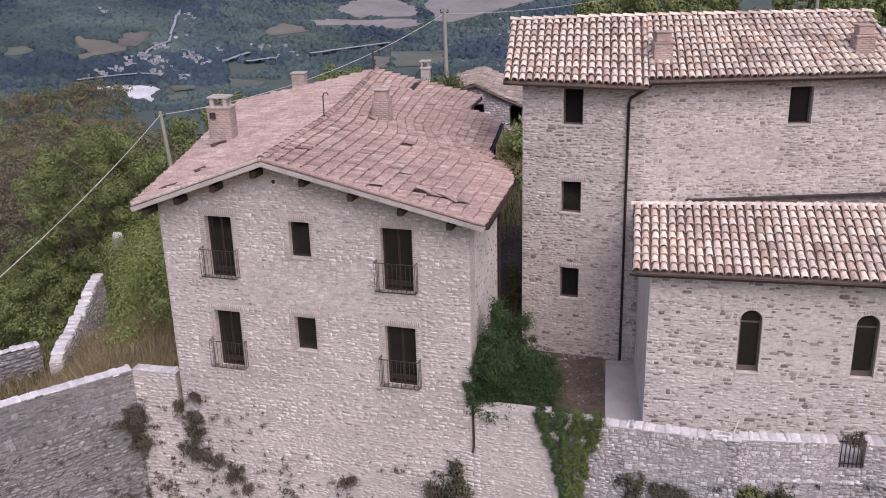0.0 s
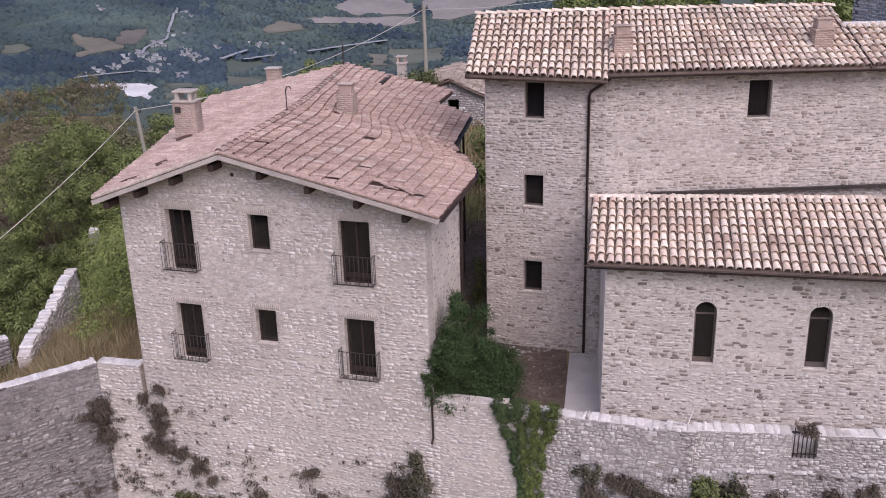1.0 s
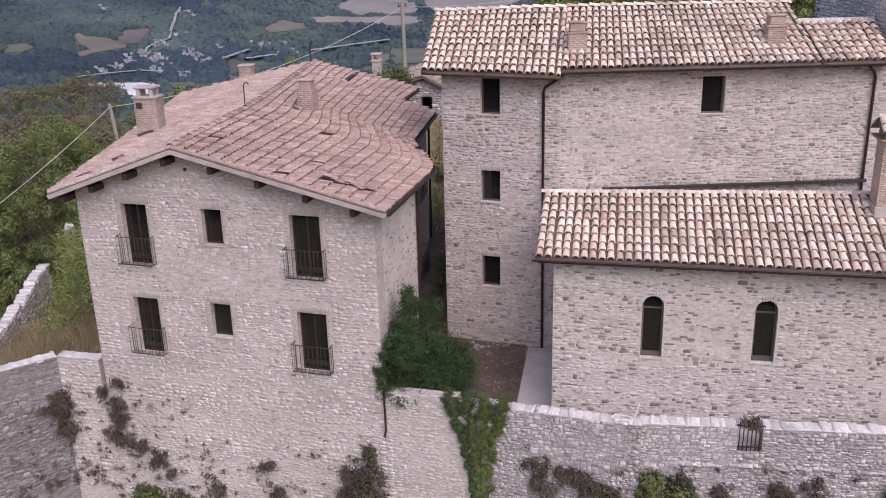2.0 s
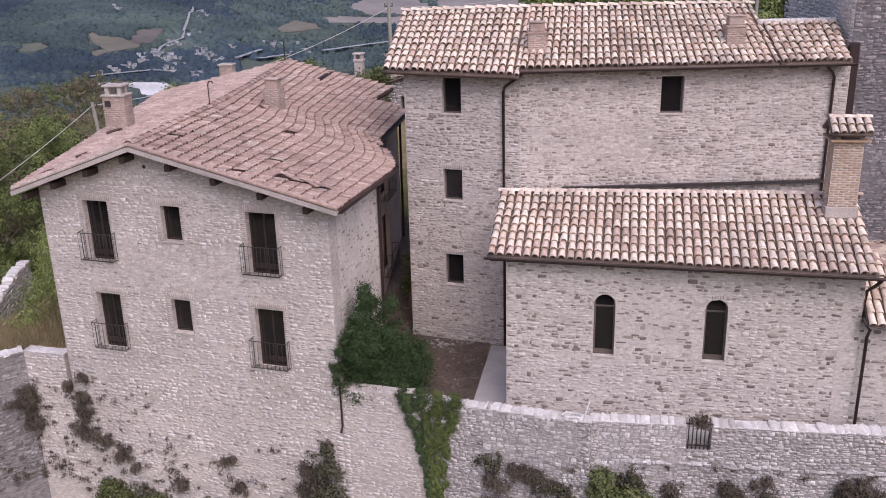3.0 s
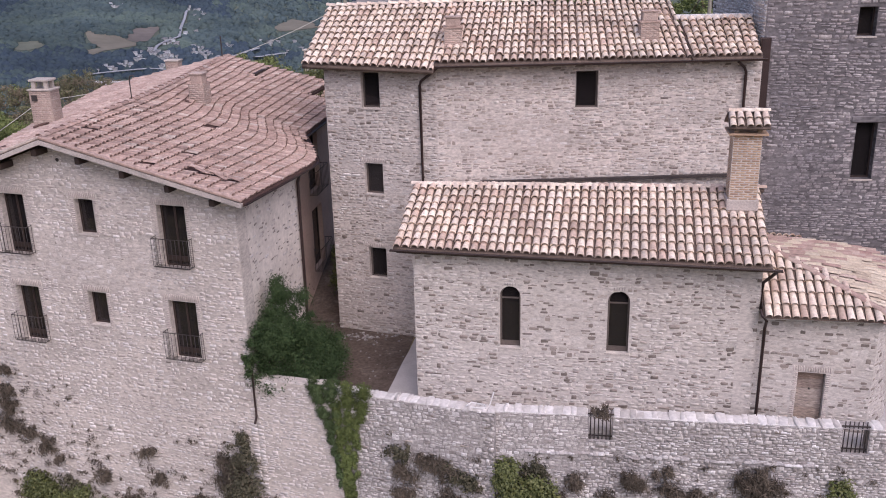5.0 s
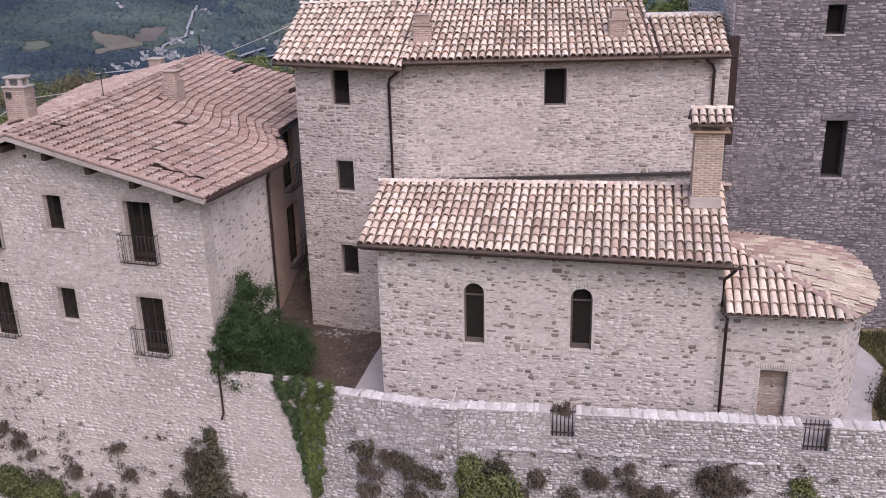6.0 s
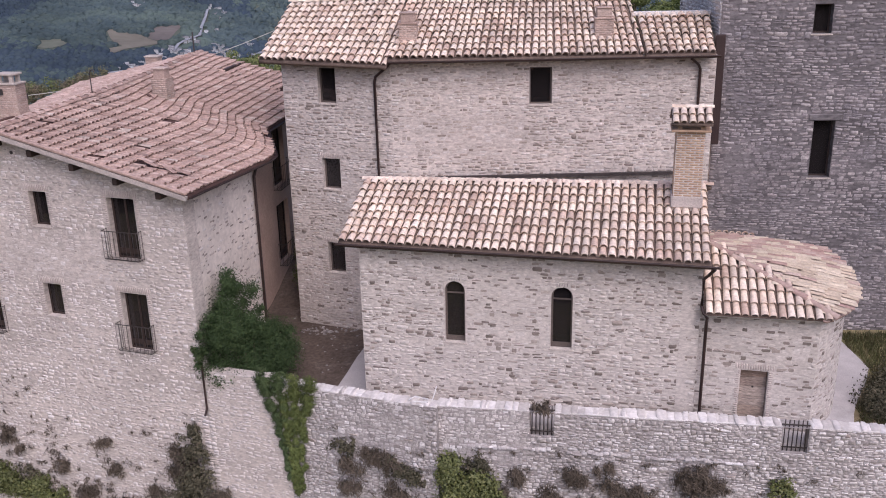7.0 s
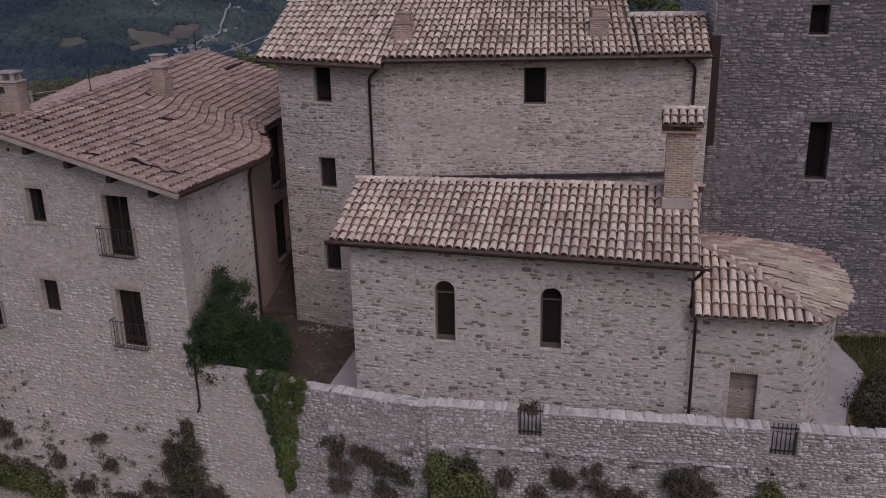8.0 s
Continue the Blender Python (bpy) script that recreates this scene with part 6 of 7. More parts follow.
pebbles("rubble", "pale stones strewn along the alley", [(rng.uniform(2.1, 3.3), rng.uniform(28.8, 35.5)) for _ in range(70)], .06, STONE_OLD, 93)

# ================================================================ plants near the walls
bush = thing("bush", "dark green leafy fig bush against the house corner", "bush", (1.9, 24.1, -1.6))
for k in range(9):
    a = k * .7
    tube_part("stem", [(1.85, 24.0, -1.7), (1.85 + .4 * math.cos(a), 24.0 + .35 * math.sin(a), -.6), (1.75 + .5 * math.cos(a), 24.0 + .4 * math.sin(a), .1 + .4 * math.sin(k * 1.7))], [.05, .035, .012], BARK, bush, "", 5)
rng = random.Random(33)
lobe_c = [(1.9, 23.9, -.5), (2.6, 24.0, -.6), (1.5, 23.7, .3), (2.2, 24.1, .0), (1.4, 23.8, 1.1), (3.0, 24.1, -.7), (1.2, 23.4, -.7), (2.7, 24.4, -.3), (1.05, 23.4, .2), (2.2, 23.4, -1.0), (1.55, 24.1, 1.6), (1.7, 23.9, .8), (1.45, 23.8, 1.95)]
lobe_r = [(.8, .6, .7), (.65, .55, .6), (.5, .4, .6), (.6, .5, .55), (.36, .32, .5), (.42, .4, .5), (.45, .3, .55), (.5, .4, .5), (.3, .25, .5), (.7, .35, .4), (.24, .24, .4), (.45, .4, .45), (.16, .16, .3)]
for k in range(44):
    c = lobe_c[rng.randrange(12)]
    up = c[2] + rng.gauss(.05, .3)
    lobe_c.append((max(c[0] + rng.gauss(0, .36), .85 + .35 * max(up, 0)), c[1] + rng.gauss(-.05, .25), up))
    q = rng.uniform(.1, .26)
    lobe_r.append((q, q, q * rng.uniform(.6, 1.4)))
for x, y, z, q in ((.80, 23.0, .45, .18), (.95, 23.1, .75, .16), (1.1, 23.2, .95, .2), (1.3, 23.3, .6, .34), (2.1, 23.8, .35, .4), (2.5, 23.9, .1, .36), (1.7, 23.5, .4, .4), (1.2, 23.2, .1, .34), (.75, 22.95, .0, .15), (.66, 22.9, -.5, .13), (.85, 23.1, -.8, .22), (1.25, 23.0, -1.0, .25), (1.8, 22.9, -.95, .22)):
    lobe_c.append((x, y, z))
    lobe_r.append((q, q * .7, q))
foliage("leaves", leaf_soup(lobe_c, lobe_r, 74000, .058, 101, fuzz=.56, broad=.24), LEAF_DARK, bush)


def wall_plant(name, label, path, spots, mat, n, size, seed, category="plant", thick=.16, shell=.3, group="", broad=True):
    """Leaves in flat lobes against a wall; spots: (u, z, half-width, half-height)."""
    th = thing(name, label, category, path.xyz(np.array(spots[0][0]), spots[0][1], np.array(.05)), group)
    cs, rs = [], []
    rng = random.Random(seed)
    for u, z, w, h in spots:
        m = max(1, round(w / .22))
        for k in range(m):
            uu = u + (k - (m - 1) / 2) * 2 * w / m * .8
            p = path.xyz(np.array(uu), z + rng.uniform(-.04, .04), np.array(thick * .5))
            cs.append(p), rs.append((w / m * 1.2, thick, h))
    foliage("leaves", leaf_soup(cs, rs, n, size, seed, shell=shell, broad=.36 if broad else .09, droop=0 if broad else .5, fuzz=.66 if category == 'shrub' else 0), mat, th)
    for u, z, w, h in spots[:3]:
        tube_part("stem", [path.xyz(np.array(u), z - h, np.array(.0)), path.xyz(np.array(u + w * .3), z + h * .6, np.array(thick * .7))], [.015, .006], BARK, th, "", 4)
    return th


rng = random.Random(7)
ivy = []
for k in range(46):
    z = -.50 - 3.7 * (k / 45)
    half = float(np.interp(-z, (.6, 1.0, 1.7, 2.4, 3.2, 4.3), (.95, .86, .60, .42, .30, .16)))
    c = 2.78 + (-.62 - z) * .03
    for q in (-1, -.33, .33, 1):
        ivy.append((c + q * half * .8 + rng.gauss(0, .05), z + rng.uniform(-.12, .12), max(half * .26, .07) * rng.uniform(.7, 1.1), .14))
edge = lambda p: p[0] < 2.62 + (-.62 - p[1]) * .03
# Left half gets darker leaves, so its shading is painted.
wall_plant("ivy", "left half of the ivy, its shade put into darker leaves", P1, [p for p in ivy if edge(p)], LEAF_SHADE, 19000, .038, 104, "ivy", .11)
wall_plant("ivy", "bright green ivy hanging over the garden wall", P1, [p for p in ivy if not edge(p)], LEAF_IVY, 32000, .038, 102, "ivy", .11)
wall_plant("ivy", "sprig of ivy climbing the house corner", AF, [(9.42, -.35, .12, .28), (9.3, -.05, .1, .16)], LEAF_SHADE, 260, .09, 103, "ivy", .1)


def shrub(label, path, u, z, w, h, mat, n, seed, thick=.2):
    """A ragged tuft: a few uneven lobes with stray sprigs; dry ones are stalky."""
    r = random.Random(seed)
    lobes = [(u, z, w * .55, h * .55)] + [(u + r.gauss(0, .55) * w, z + r.gauss(-.1, .5) * h, w * r.uniform(.15, .45), h * r.uniform(.15, .5)) for _ in range(11)]
    dry = mat is LEAF_DRY
    wall_plant("wall_shrub", label, path, lobes, mat, int(n * (2.2 if dry else 1.0 if mat is LEAF_SCRUB else 1.5)), .11 if dry else .075, seed, "shrub", thick, .0, "shrubs on the walls", not dry)


DRYL, GREENL = "dry brown scrub rooted in the wall", "green scrub rooted in the wall"
for i, (pth, u, z, w, h, mt, n) in enumerate([
        (WP, 14.55, -2.55, .6, .42, LEAF_DRY, 1500), (WP, 14.9, -3.4, .35, .25, LEAF_DRY, 500), (AF, .45, -2.2, .25, .22, LEAF_DRY, 350), (AF, .35, -2.85, .32, .3, LEAF_DRY, 450), (AF, .2, -3.5, .4, .3, LEAF_DRY, 500),
        (AF, 1.0, -3.75, .3, .2, LEAF_DRY, 300), (AF, .5, -1.5, .18, .15, LEAF_DRY, 160), (AF, -.1, -1.9, .2, .16, LEAF_DRY, 160), (AF, 1.6, -4.15, .35, .22, LEAF_DRY, 350), (AF, 2.06, -4.56, .2, .16, LEAF_DRY, 160), (AF, 3.7, -4.95, .24, .34, LEAF_DRY, 300),
        (AF, 5.55, -3.7, .24, .2, LEAF_DRY, 200), (AF, 5.87, -4.64, .24, .26, LEAF_DRY, 260), (AF, 8.97, -2.8, .28, .3, LEAF_SCRUB, 540), (AF, 8.95, -3.35, .36, .5, LEAF_SCRUB, 1020), (AF, 8.2, -3.65, .28, .22, LEAF_DRY, 260),
        (AF, 8.6, -4.2, .6, .55, LEAF_DRY, 1400), (AF, 9.0, -4.3, .5, .6, LEAF_SCRUB, 1320), (AF, 8.6, -5.1, 1.0, .6, LEAF_SCRUB, 2160), (AF, 9.5, -5.0, .4, .4, LEAF_DRY, 700), (AF, 7.4, -5.2, .4, .25, LEAF_DRY, 400),
        (AF, 1.1, -5.75, 1.0, .5, LEAF_MID, 3600), (AF, 2.4, -5.95, .9, .5, LEAF_MID, 3200), (AF, 3.2, -6.4, .6, .4, LEAF_MID, 1800), (AF, 2.2, -5.4, .5, .3, LEAF_SCRUB, 540), (AF, 4.6, -5.7, .5, .3, LEAF_DRY, 500), (AF, 6.3, -5.9, .6, .3, LEAF_DRY, 500),
        (P1, 4.55, -2.4, .28, .24, LEAF_SCRUB, 540), (P1, 4.62, -3.0, .2, .3, LEAF_DRY, 380), (P1, 5.3, -2.55, .3, .14, LEAF_DRY, 400), (P1, 5.75, -2.65, .4, .22, LEAF_DRY, 700), (P1, 6.2, -2.85, .4, .26, LEAF_SCRUB, 660), (P1, 6.65, -3.1, .3, .3, LEAF_SCRUB, 420), (P1, 4.6, -3.7, .35, .3, LEAF_DRY, 400), (P1, 6.1, -3.7, .4, .25, LEAF_DRY, 300), (P1, .35, -5.0, .3, .25, LEAF_DRY, 300),
        (P2, .28, -2.5, .38, .42, LEAF_MID, 1700), (P2, 1.12, -2.55, .38, .35, LEAF_SCRUB, 780), (P2, .6, -3.15, .65, .55, LEAF_MID, 3600), (P2, 1.25, -3.45, .5, .6, LEAF_MID, 2400), (P2, .4, -3.9, .6, .5, LEAF_MID, 2200), (P2, 1.7, -3.7, .3, .4, LEAF_DRY, 600),
        (P2, 2.22, -2.85, .24, .3, LEAF_DRY, 460), (P2, 3.84, -2.78, .34, .3, LEAF_DRY, 900), (P2, 4.85, -2.98, .28, .24, LEAF_DRY, 460), (P2, 5.4, -3.15, .34, .3, LEAF_DRY, 560), (P2, 4.72, -2.37, .16, .15, LEAF_DRY, 160), (P2, 3.1, -3.3, .3, .2, LEAF_DRY, 240),
        (P2, 6.9, -2.45, .45, .4, LEAF_DRY, 900), (P2, 7.3, -2.8, .5, .35, LEAF_DRY, 600), (P2, 9.3, -2.75, .3, .4, LEAF_MID, 500), (P2, 2.9, -.70, .18, .12, LEAF_DRY, 160)]):
    big = mt in (LEAF_MID, LEAF_SCRUB) and n > 1000
    shrub(GREENL if mt is LEAF_MID else "dark olive scrub rooted in the wall" if mt is LEAF_SCRUB else DRYL, pth, u, z, w, h, mt, n, 200 + i, .34 if big else .2)

def wall_weeds(name, label, path, box, n_tufts, mat, per, seed, bias):
    """Countless small dark tufts in the joints of a wall, thickest towards its foot."""
    r = random.Random(seed)
    cs, rs = [], []
    for _ in range(n_tufts):
        u = box[0] + (box[1] - box[0]) * r.random() ** bias
        z = box[2] + (box[3] - box[2]) * r.random() ** 1.7
        q = r.uniform(.025, .10)
        cs.append(path.xyz(np.array(u), z, np.array(.03)))
        rs.append((q * r.uniform(.8, 2.0), .05, q))
    v, l, s = leaf_soup(cs, rs, n_tufts * per, .07, seed, broad=.14, droop=.3, fuzz=.7)
    return tagged(new(name, quick_mesh(name, v, l, s, mat)), label, "weeds", kind="stuff")


wall_weeds("wall_weeds", "dry weeds and dark moss in the joints of the farmhouse wall", AF, (-.1, 3.4, -6.5, -1.6), 130, LEAF_DRY, 34, 261, 1.6)
wall_weeds("wall_weeds", "dry weeds in the joints along the foot of the house", AF, (3.0, 9.4, -6.5, -3.0), 110, LEAF_DRY, 30, 262, 1.0)
wall_weeds("wall_weeds", "dark weeds in the joints of the terrace wall", WP, (9.5, 16.2, -5.5, -1.8), 120, LEAF_DRY, 34, 263, .6)
wall_weeds("wall_weeds", "dry weeds in the joints of the garden wall", P1, (4.0, 7.2, -5.0, -1.9), 80, LEAF_DRY, 30, 264, 1.0)
wall_weeds("wall_weeds", "dry weeds in the joints of the long garden wall", P2, (1.0, 11.5, -4.5, -2.0), 150, LEAF_DRY, 30, 265, 1.0)

# grass
rng = np.random.default_rng(8)


def grass_patch(name, label, count, box, height, width, mat, seed, keep=None):
    r = np.random.default_rng(seed)
    pts = []
    while len(pts) < count:
        x, y = r.uniform(box[0], box[1]), r.uniform(box[2], box[3])
        if keep and not keep(x, y):
            continue
        pts.append((x, y, land(x, y) - .02))
    v, l, s = blade_soup(pts, height, width, seed)
    return tagged(new(name, quick_mesh(name, v, l, s, mat)), label, "grass", kind="stuff")


inside = lambda x, y: y > np.interp(x, EDGE[:, 0], EDGE[:, 1]) + .5 and x < -8.7
grass_patch("dry_grass", "tall dry straw-coloured grass beside the house", 15000, (-14.2, -8.7, 24, 33), .55, .02, GRASS_DRY, 301, inside)
grass_patch("dry_grass", "dry grass behind the terrace wall", 8000, (-20, -12, 20, 30), .5, .02, GRASS_DRY, 302, inside)
grass_patch("green_grass", "rough green grass on the slope", 9000, (-30, -14.5, 26, 50), .5, .05, GRASS, 303)
grass_patch("green_grass", "yellowing olive grass on the slope", 12000, (-30, -14.5, 28, 46), .42, .045, GRASS_OLIVE, 307)
grass_patch("green_grass", "short grass beside the apron", 30000, (18.3, 27, 19.9, 27.2), .2, .022, GRASS_DARK, 304, lambda x, y: x > float(np.interp(y, (19.9, 20.5, 21.8, 22.5, 23.7, 24.6, 26.9), (18.3, 19.0, 19.5, 19.85, 20.6, 21.0, 20.9))) + .08 * math.sin(y * 5))
grass_patch("dry_grass", "dry grass in the passage behind the yard", 3500, (-.5, 8, 34.8, 44), .4, .04, GRASS_DRY, 305, lambda x, y: x > 2.2)
grass_patch("dry_grass", "sparse dry grass along the alley", 350, (1.2, 5.0, 30.5, 36), .14, .025, GRASS_DRY, 306)


def thicket(name, label, spots, mat, n, size, seed, group=""):
    """A wild bush: spots are (x, y, height above land, rx, rz)."""
    x0, y0 = spots[0][0], spots[0][1]
    th = thing(name, label, "bush", (x0, y0, land(x0, y0)), group)
    cs = [(x, y, land(x, y) + h) for x, y, h, _, _ in spots]
    rs = [(r, r, rz) for *_, r, rz in spots]
    foliage("leaves", leaf_soup(cs, rs, n, size, seed, fuzz=.52), mat, th)
    for (x, y, z), r in zip(cs, rs):
        tube_part("stem", [(x, y, land(x, y) - .2), (x + .1, y, z), (x + .3, y + .2, z + r[2] * .6)], [.05, .03, .01], BARK, th, "", 5)
    return th


thicket("thicket", "bright green bushes between the ruined wall and the house", [(-10.9, 33.5, 1.6, 1.3, 1.5), (-11.9, 35.2, 1.6, 1.2, 1.4), (-10.4, 36.5, 2.4, 1.5, 1.9), (-12.2, 32.2, .6, .7, .7), (-10.3, 31.2, .9, .9, 1.0), (-11.9, 38.8, 2.2, 1.4, 1.7), (-11.4, 29.8, .4, .7, .5), (-9.8, 34.5, 2.0, .9, 1.2), (-10.9, 35.2, 3.2, .7, .8), (-11.6, 33.6, 2.4, .6, .6), (-9.9, 32.4, 1.7, .6, .7), (-13.2, 34.6, .7, .8, .8), (-13.6, 36.6, 1.0, .9, 1.0), (-14.4, 38.9, 1.7, 1.0, 1.2), (-15.2, 41.0, 2.4, 1.0, 1.5), (-14.6, 42.6, 3.4, 1.2, 1.6), (-13.0, 40.5, 2.6, 1.3, 1.8), (-15.4, 44.3, 4.0, 1.0, 1.4), (-12.7, 35.8, 1.4, .7, .9), (-15.75, 42.2, 3.5, .8, 1.2), (-16.4, 42.6, 3.0, .7, 1.0)], LEAF_BRIGHT, 62000, .075, 311)
thicket("thicket", "green weeds growing in the passage", [(3.6, 41.5, .6, .9, .8), (4.6, 42.3, .8, .9, .9), (2.9, 39.0, .4, .7, .5)], LEAF, 2500, .14, 312)
thicket("thicket", "green shrub beside the tall wall", [(2.5, 30.0, 1.5, .2, .5), (2.4, 30.3, .9, .25, .4), (2.45, 30.2, 2.0, .2, .3)], LEAF_MID, 900, .08, 313)
thicket("thicket", "dark shrub at the edge of the concrete apron", [(20.15, 22.3, .25, .5, .35), (20.7, 22.9, .3, .55, .45), (20.0, 21.7, .2, .4, .3), (21.3, 22.4, .3, .6, .45), (20.6, 21.6, .25, .5, .35), (21.2, 23.5, .3, .5, .4)], LEAF_SCRUB, 9000, .06, 316)
thicket("thicket", "low hedge on the rise behind the houses", [(.9, 48.6, 1.0, .7, .7), (1.8, 48.9, .9, .6, .6), (0, 49.8, 1.2, .6, .6), (-3.2, 49.0, 1.4, .8, .7)], LEAF_MID, 3600, .10, 315)
thicket("thicket", "climber over the hut corner", [(.8, 44.1, 1.6, .35, .8), (.7, 44.0, 2.3, .5, .4), (-.1, 44.0, 2.1, .6, .4), (.2, 44.1, 1.5, .4, .5)], LEAF_MID, 3200, .09, 314)

rng = random.Random(61)
for k, (cx, cy, m) in enumerate([(-20.5, 43.5, LEAF_MID), (-24, 44, LEAF_MID), (-27.5, 41, LEAF_BROWN), (-17.6, 43, LEAF), (-31, 44, LEAF)]):
    spots = [(cx + rng.gauss(0, 1.1), cy + rng.gauss(0, .9), rng.uniform(.5, 1.8), rng.uniform(.5, 1.1), rng.uniform(.5, 1.0)) for _ in range(8)]
    thicket("thicket", "russet undergrowth below the trees" if m is LEAF_BROWN else "green undergrowth below the trees", spots, m, 6500, .12, 320 + k, "undergrowth on the slope")

# ================================================================ trees
GT = "broadleaf trees on the slope"
SLOPE = [(-17.9, 47, 2.5, 3.9, LEAF_TREE, 44000), (-22.6, 46.5, -3.4, 3.2, LEAF_TREE, 22000), (-20.4, 44.2, -3.2, 2.6, LEAF_TREE, 16000), (-14.2, 58, 2.6, 3.6, LEAF_TREE, 20000), (-17.5, 56, .6, 3.8, LEAF_OLIVE, 16000), (-10.5, 62, 1.0, 3.4, LEAF_TREE, 12000), (-6.0, 60, 4.2, 2.6, LEAF_TREE, 10000),
         (-27, 54, -5.0, 3.6, LEAF_OLIVE, 14000), (-31, 57, -4.0, 4.2, LEAF_BROWN, 14000), (-36, 64, -3.6, 4.6, LEAF_OLIVE, 12000), (-26.5, 63, -1.0, 4.2, LEAF_BROWN, 14000), (-21.5, 68, -1.2, 4.4, LEAF_OLIVE, 13000), (-32, 73, -2.8, 5.0, LEAF_BROWN, 13000), (-25, 76, -1.6, 4.4, LEAF_OLIVE, 12000)]
TREE_LABEL = {LEAF_TREE.name: "full green broadleaf tree on the hillside", LEAF_OLIVE.name: "olive-green broadleaf tree turning brown on the hillside", LEAF_BROWN.name: "russet autumn broadleaf tree on the hillside"}
for i, (x, y, zt, r, mt, n) in enumerate(SLOPE):
    z = land(x, y)
    h = min(max(zt - z, 3), r * 2.6)
    tree("tree", TREE_LABEL[mt.name], (x, y, max(z, zt - h) if zt - z < r * 2.6 else z), max(zt - z, 3), r, 400 + i, mt, .15 if y < 52 else .21, n, lobes=30, base_frac=0 if zt - z < r * 2.6 else .35, group=GT)
for i, (x, y, zt, r) in enumerate([(11.5, 58, 9.3, 4.0), (14.5, 60, 9.6, 4), (23.5, 58, 9.8, 3.2), (26.5, 60, 10.4, 3.5), (20, 66, 8.9, 4), (31, 60, 10, 4)]):
    z = land(x, y)
    tree("tree", "green treetop rising behind the long roof", (x, y, z), zt - z, r, 450 + i, LEAF if i in (2, 3) else LEAF_TREE, .24, 17000, group="trees behind the buildings")


def woods(name, label, spots, mat, seed, size):
    """Many small uneven crowns, one mesh."""
    r = random.Random(seed)
    bm = bmesh.new()
    bmesh.ops.create_icosphere(bm, subdivisions=1, radius=1)
    low = [v for v in bm.verts if v.co.z < -.6]
    bmesh.ops.delete(bm, geom=low, context="VERTS")
    bm.verts.index_update()
    base = np.array([v.co[:] for v in bm.verts])
    fc = [[v.index for v in f.verts] for f in bm.faces]
    bm.free()
    tm = []
    nr = np.random.default_rng(seed)
    for k in range(6):
        tm.append((base * (1 + .11 * nr.normal(size=(len(base), 1)).clip(-1.5, 1.5)), fc))
    by = {k: [] for k in range(6)}
    for x, y in spots:
        s = size * (.45 + 1.0 * r.random() ** 1.6)
        m = pose(x, y, land_far(x, y) + s * .18, 0, 0, r.uniform(0, 360)) @ Matrix.Diagonal((s * r.uniform(.8, 1.3), s, s * r.uniform(.65, 1.15), 1))
        by[r.randrange(6)].append([list(q) for q in m])
    v, l, s = join_soup([swarm(tm[k], m) for k, m in by.items() if m])
    return tagged(new(name, quick_mesh(name, v, l, s, mat, True)), label, "woods", kind="stuff")


def polar(n, r0, r1, a0, a1, seed, keep=None, power=1.0):
    r = random.Random(seed)
    out = []
    while len(out) < n:
        d, a = r0 + (r1 - r0) * r.random() ** power, radians(r.uniform(a0, a1))
        p = (d * math.sin(a), d * math.cos(a))
        if not keep or keep(*p):
            out.append(p)
    return out


def leafy_woods(name, label, spots, mat, seed, size, per):
    """Woodland at middle distance: every crown a dome of leaf clumps."""
    r = random.Random(seed)
    cs, rs = [], []
    for x, y in spots:
        s = size * r.uniform(.7, 1.3)
        z = land(x, y)
        for k in range(9):
            up, a = r.uniform(-.1, 1), r.uniform(0, 6.28)
            f = math.sqrt(1 - min(up * up, 1)) * s
            cs.append((x + f * math.cos(a), y + f * math.sin(a), z + s * (.8 + .9 * up)))
            w = s * r.uniform(.24, .42)
            rs.append((w, w, w * .8))
    v, l, s = leaf_soup(cs, rs, len(spots) * per, size * .11, seed, shell=.66, turn=.34)
    return tagged(new(name, quick_mesh(name, v, l, s, mat)), label, "woods", kind="stuff")


left_hill = lambda x, y: x < -12 - .05 * y
leafy_woods("woodland", "russet and brown woodland on the near spur", polar(230, 85, 270, -45, -16.5, 501, left_hill), LEAF_BROWN, 502, 3.4, 420)
leafy_woods("woodland", "olive woodland on the near spur", polar(330, 85, 280, -45, -15, 507, left_hill), LEAF_OLIVE, 508, 3.4, 420)
leafy_woods("woodland", "green woodland on the near spur", polar(190, 85, 280, -45, -14, 503, left_hill), LEAF_TREE, 504, 3.2, 400)
leafy_woods("woodland", "trees on the steep slope below the yard", polar(200, 130, 320, -14, 35, 505), LEAF, 506, 3.6, 260)

# ================================================================ valley and far hills
FIELDS, ROADS = [], []


def far_field(name, label, ring, mat, category="field"):
    """A field on the far land; ring in (azimuth degrees, distance)."""
    pts = [(d * math.sin(radians(a)), d * math.cos(radians(a))) for a, d in ring]
    FIELDS.append(pts)
    bm = bmesh.new()
    f = bm.faces.new([bm.verts.new((x, y, 0)) for x, y in pts])
    f.normal_update()
    if f.normal.z < 0:
        f.normal_flip()
    bmesh.ops.triangulate(bm, faces=[f])
    for _ in range(2):
        bmesh.ops.subdivide_edges(bm, edges=list(bm.edges), cuts=2, use_grid_fill=True)
    for v in bm.verts:
        v.co.z = land_far(v.co.x, v.co.y) + 1.2
    return tagged(part(name, bm, mat), label, category, kind="structure")


def in_fields(x, y):
    for ring in FIELDS:
        c = False
        for (x0, y0), (x1, y1) in zip(ring, ring[1:] + ring[:1]):
            if (y0 > y) != (y1 > y) and x < (x1 - x0) * (y - y0) / (y1 - y0) + x0:
                c = not c
        if c:
            return True
    return False


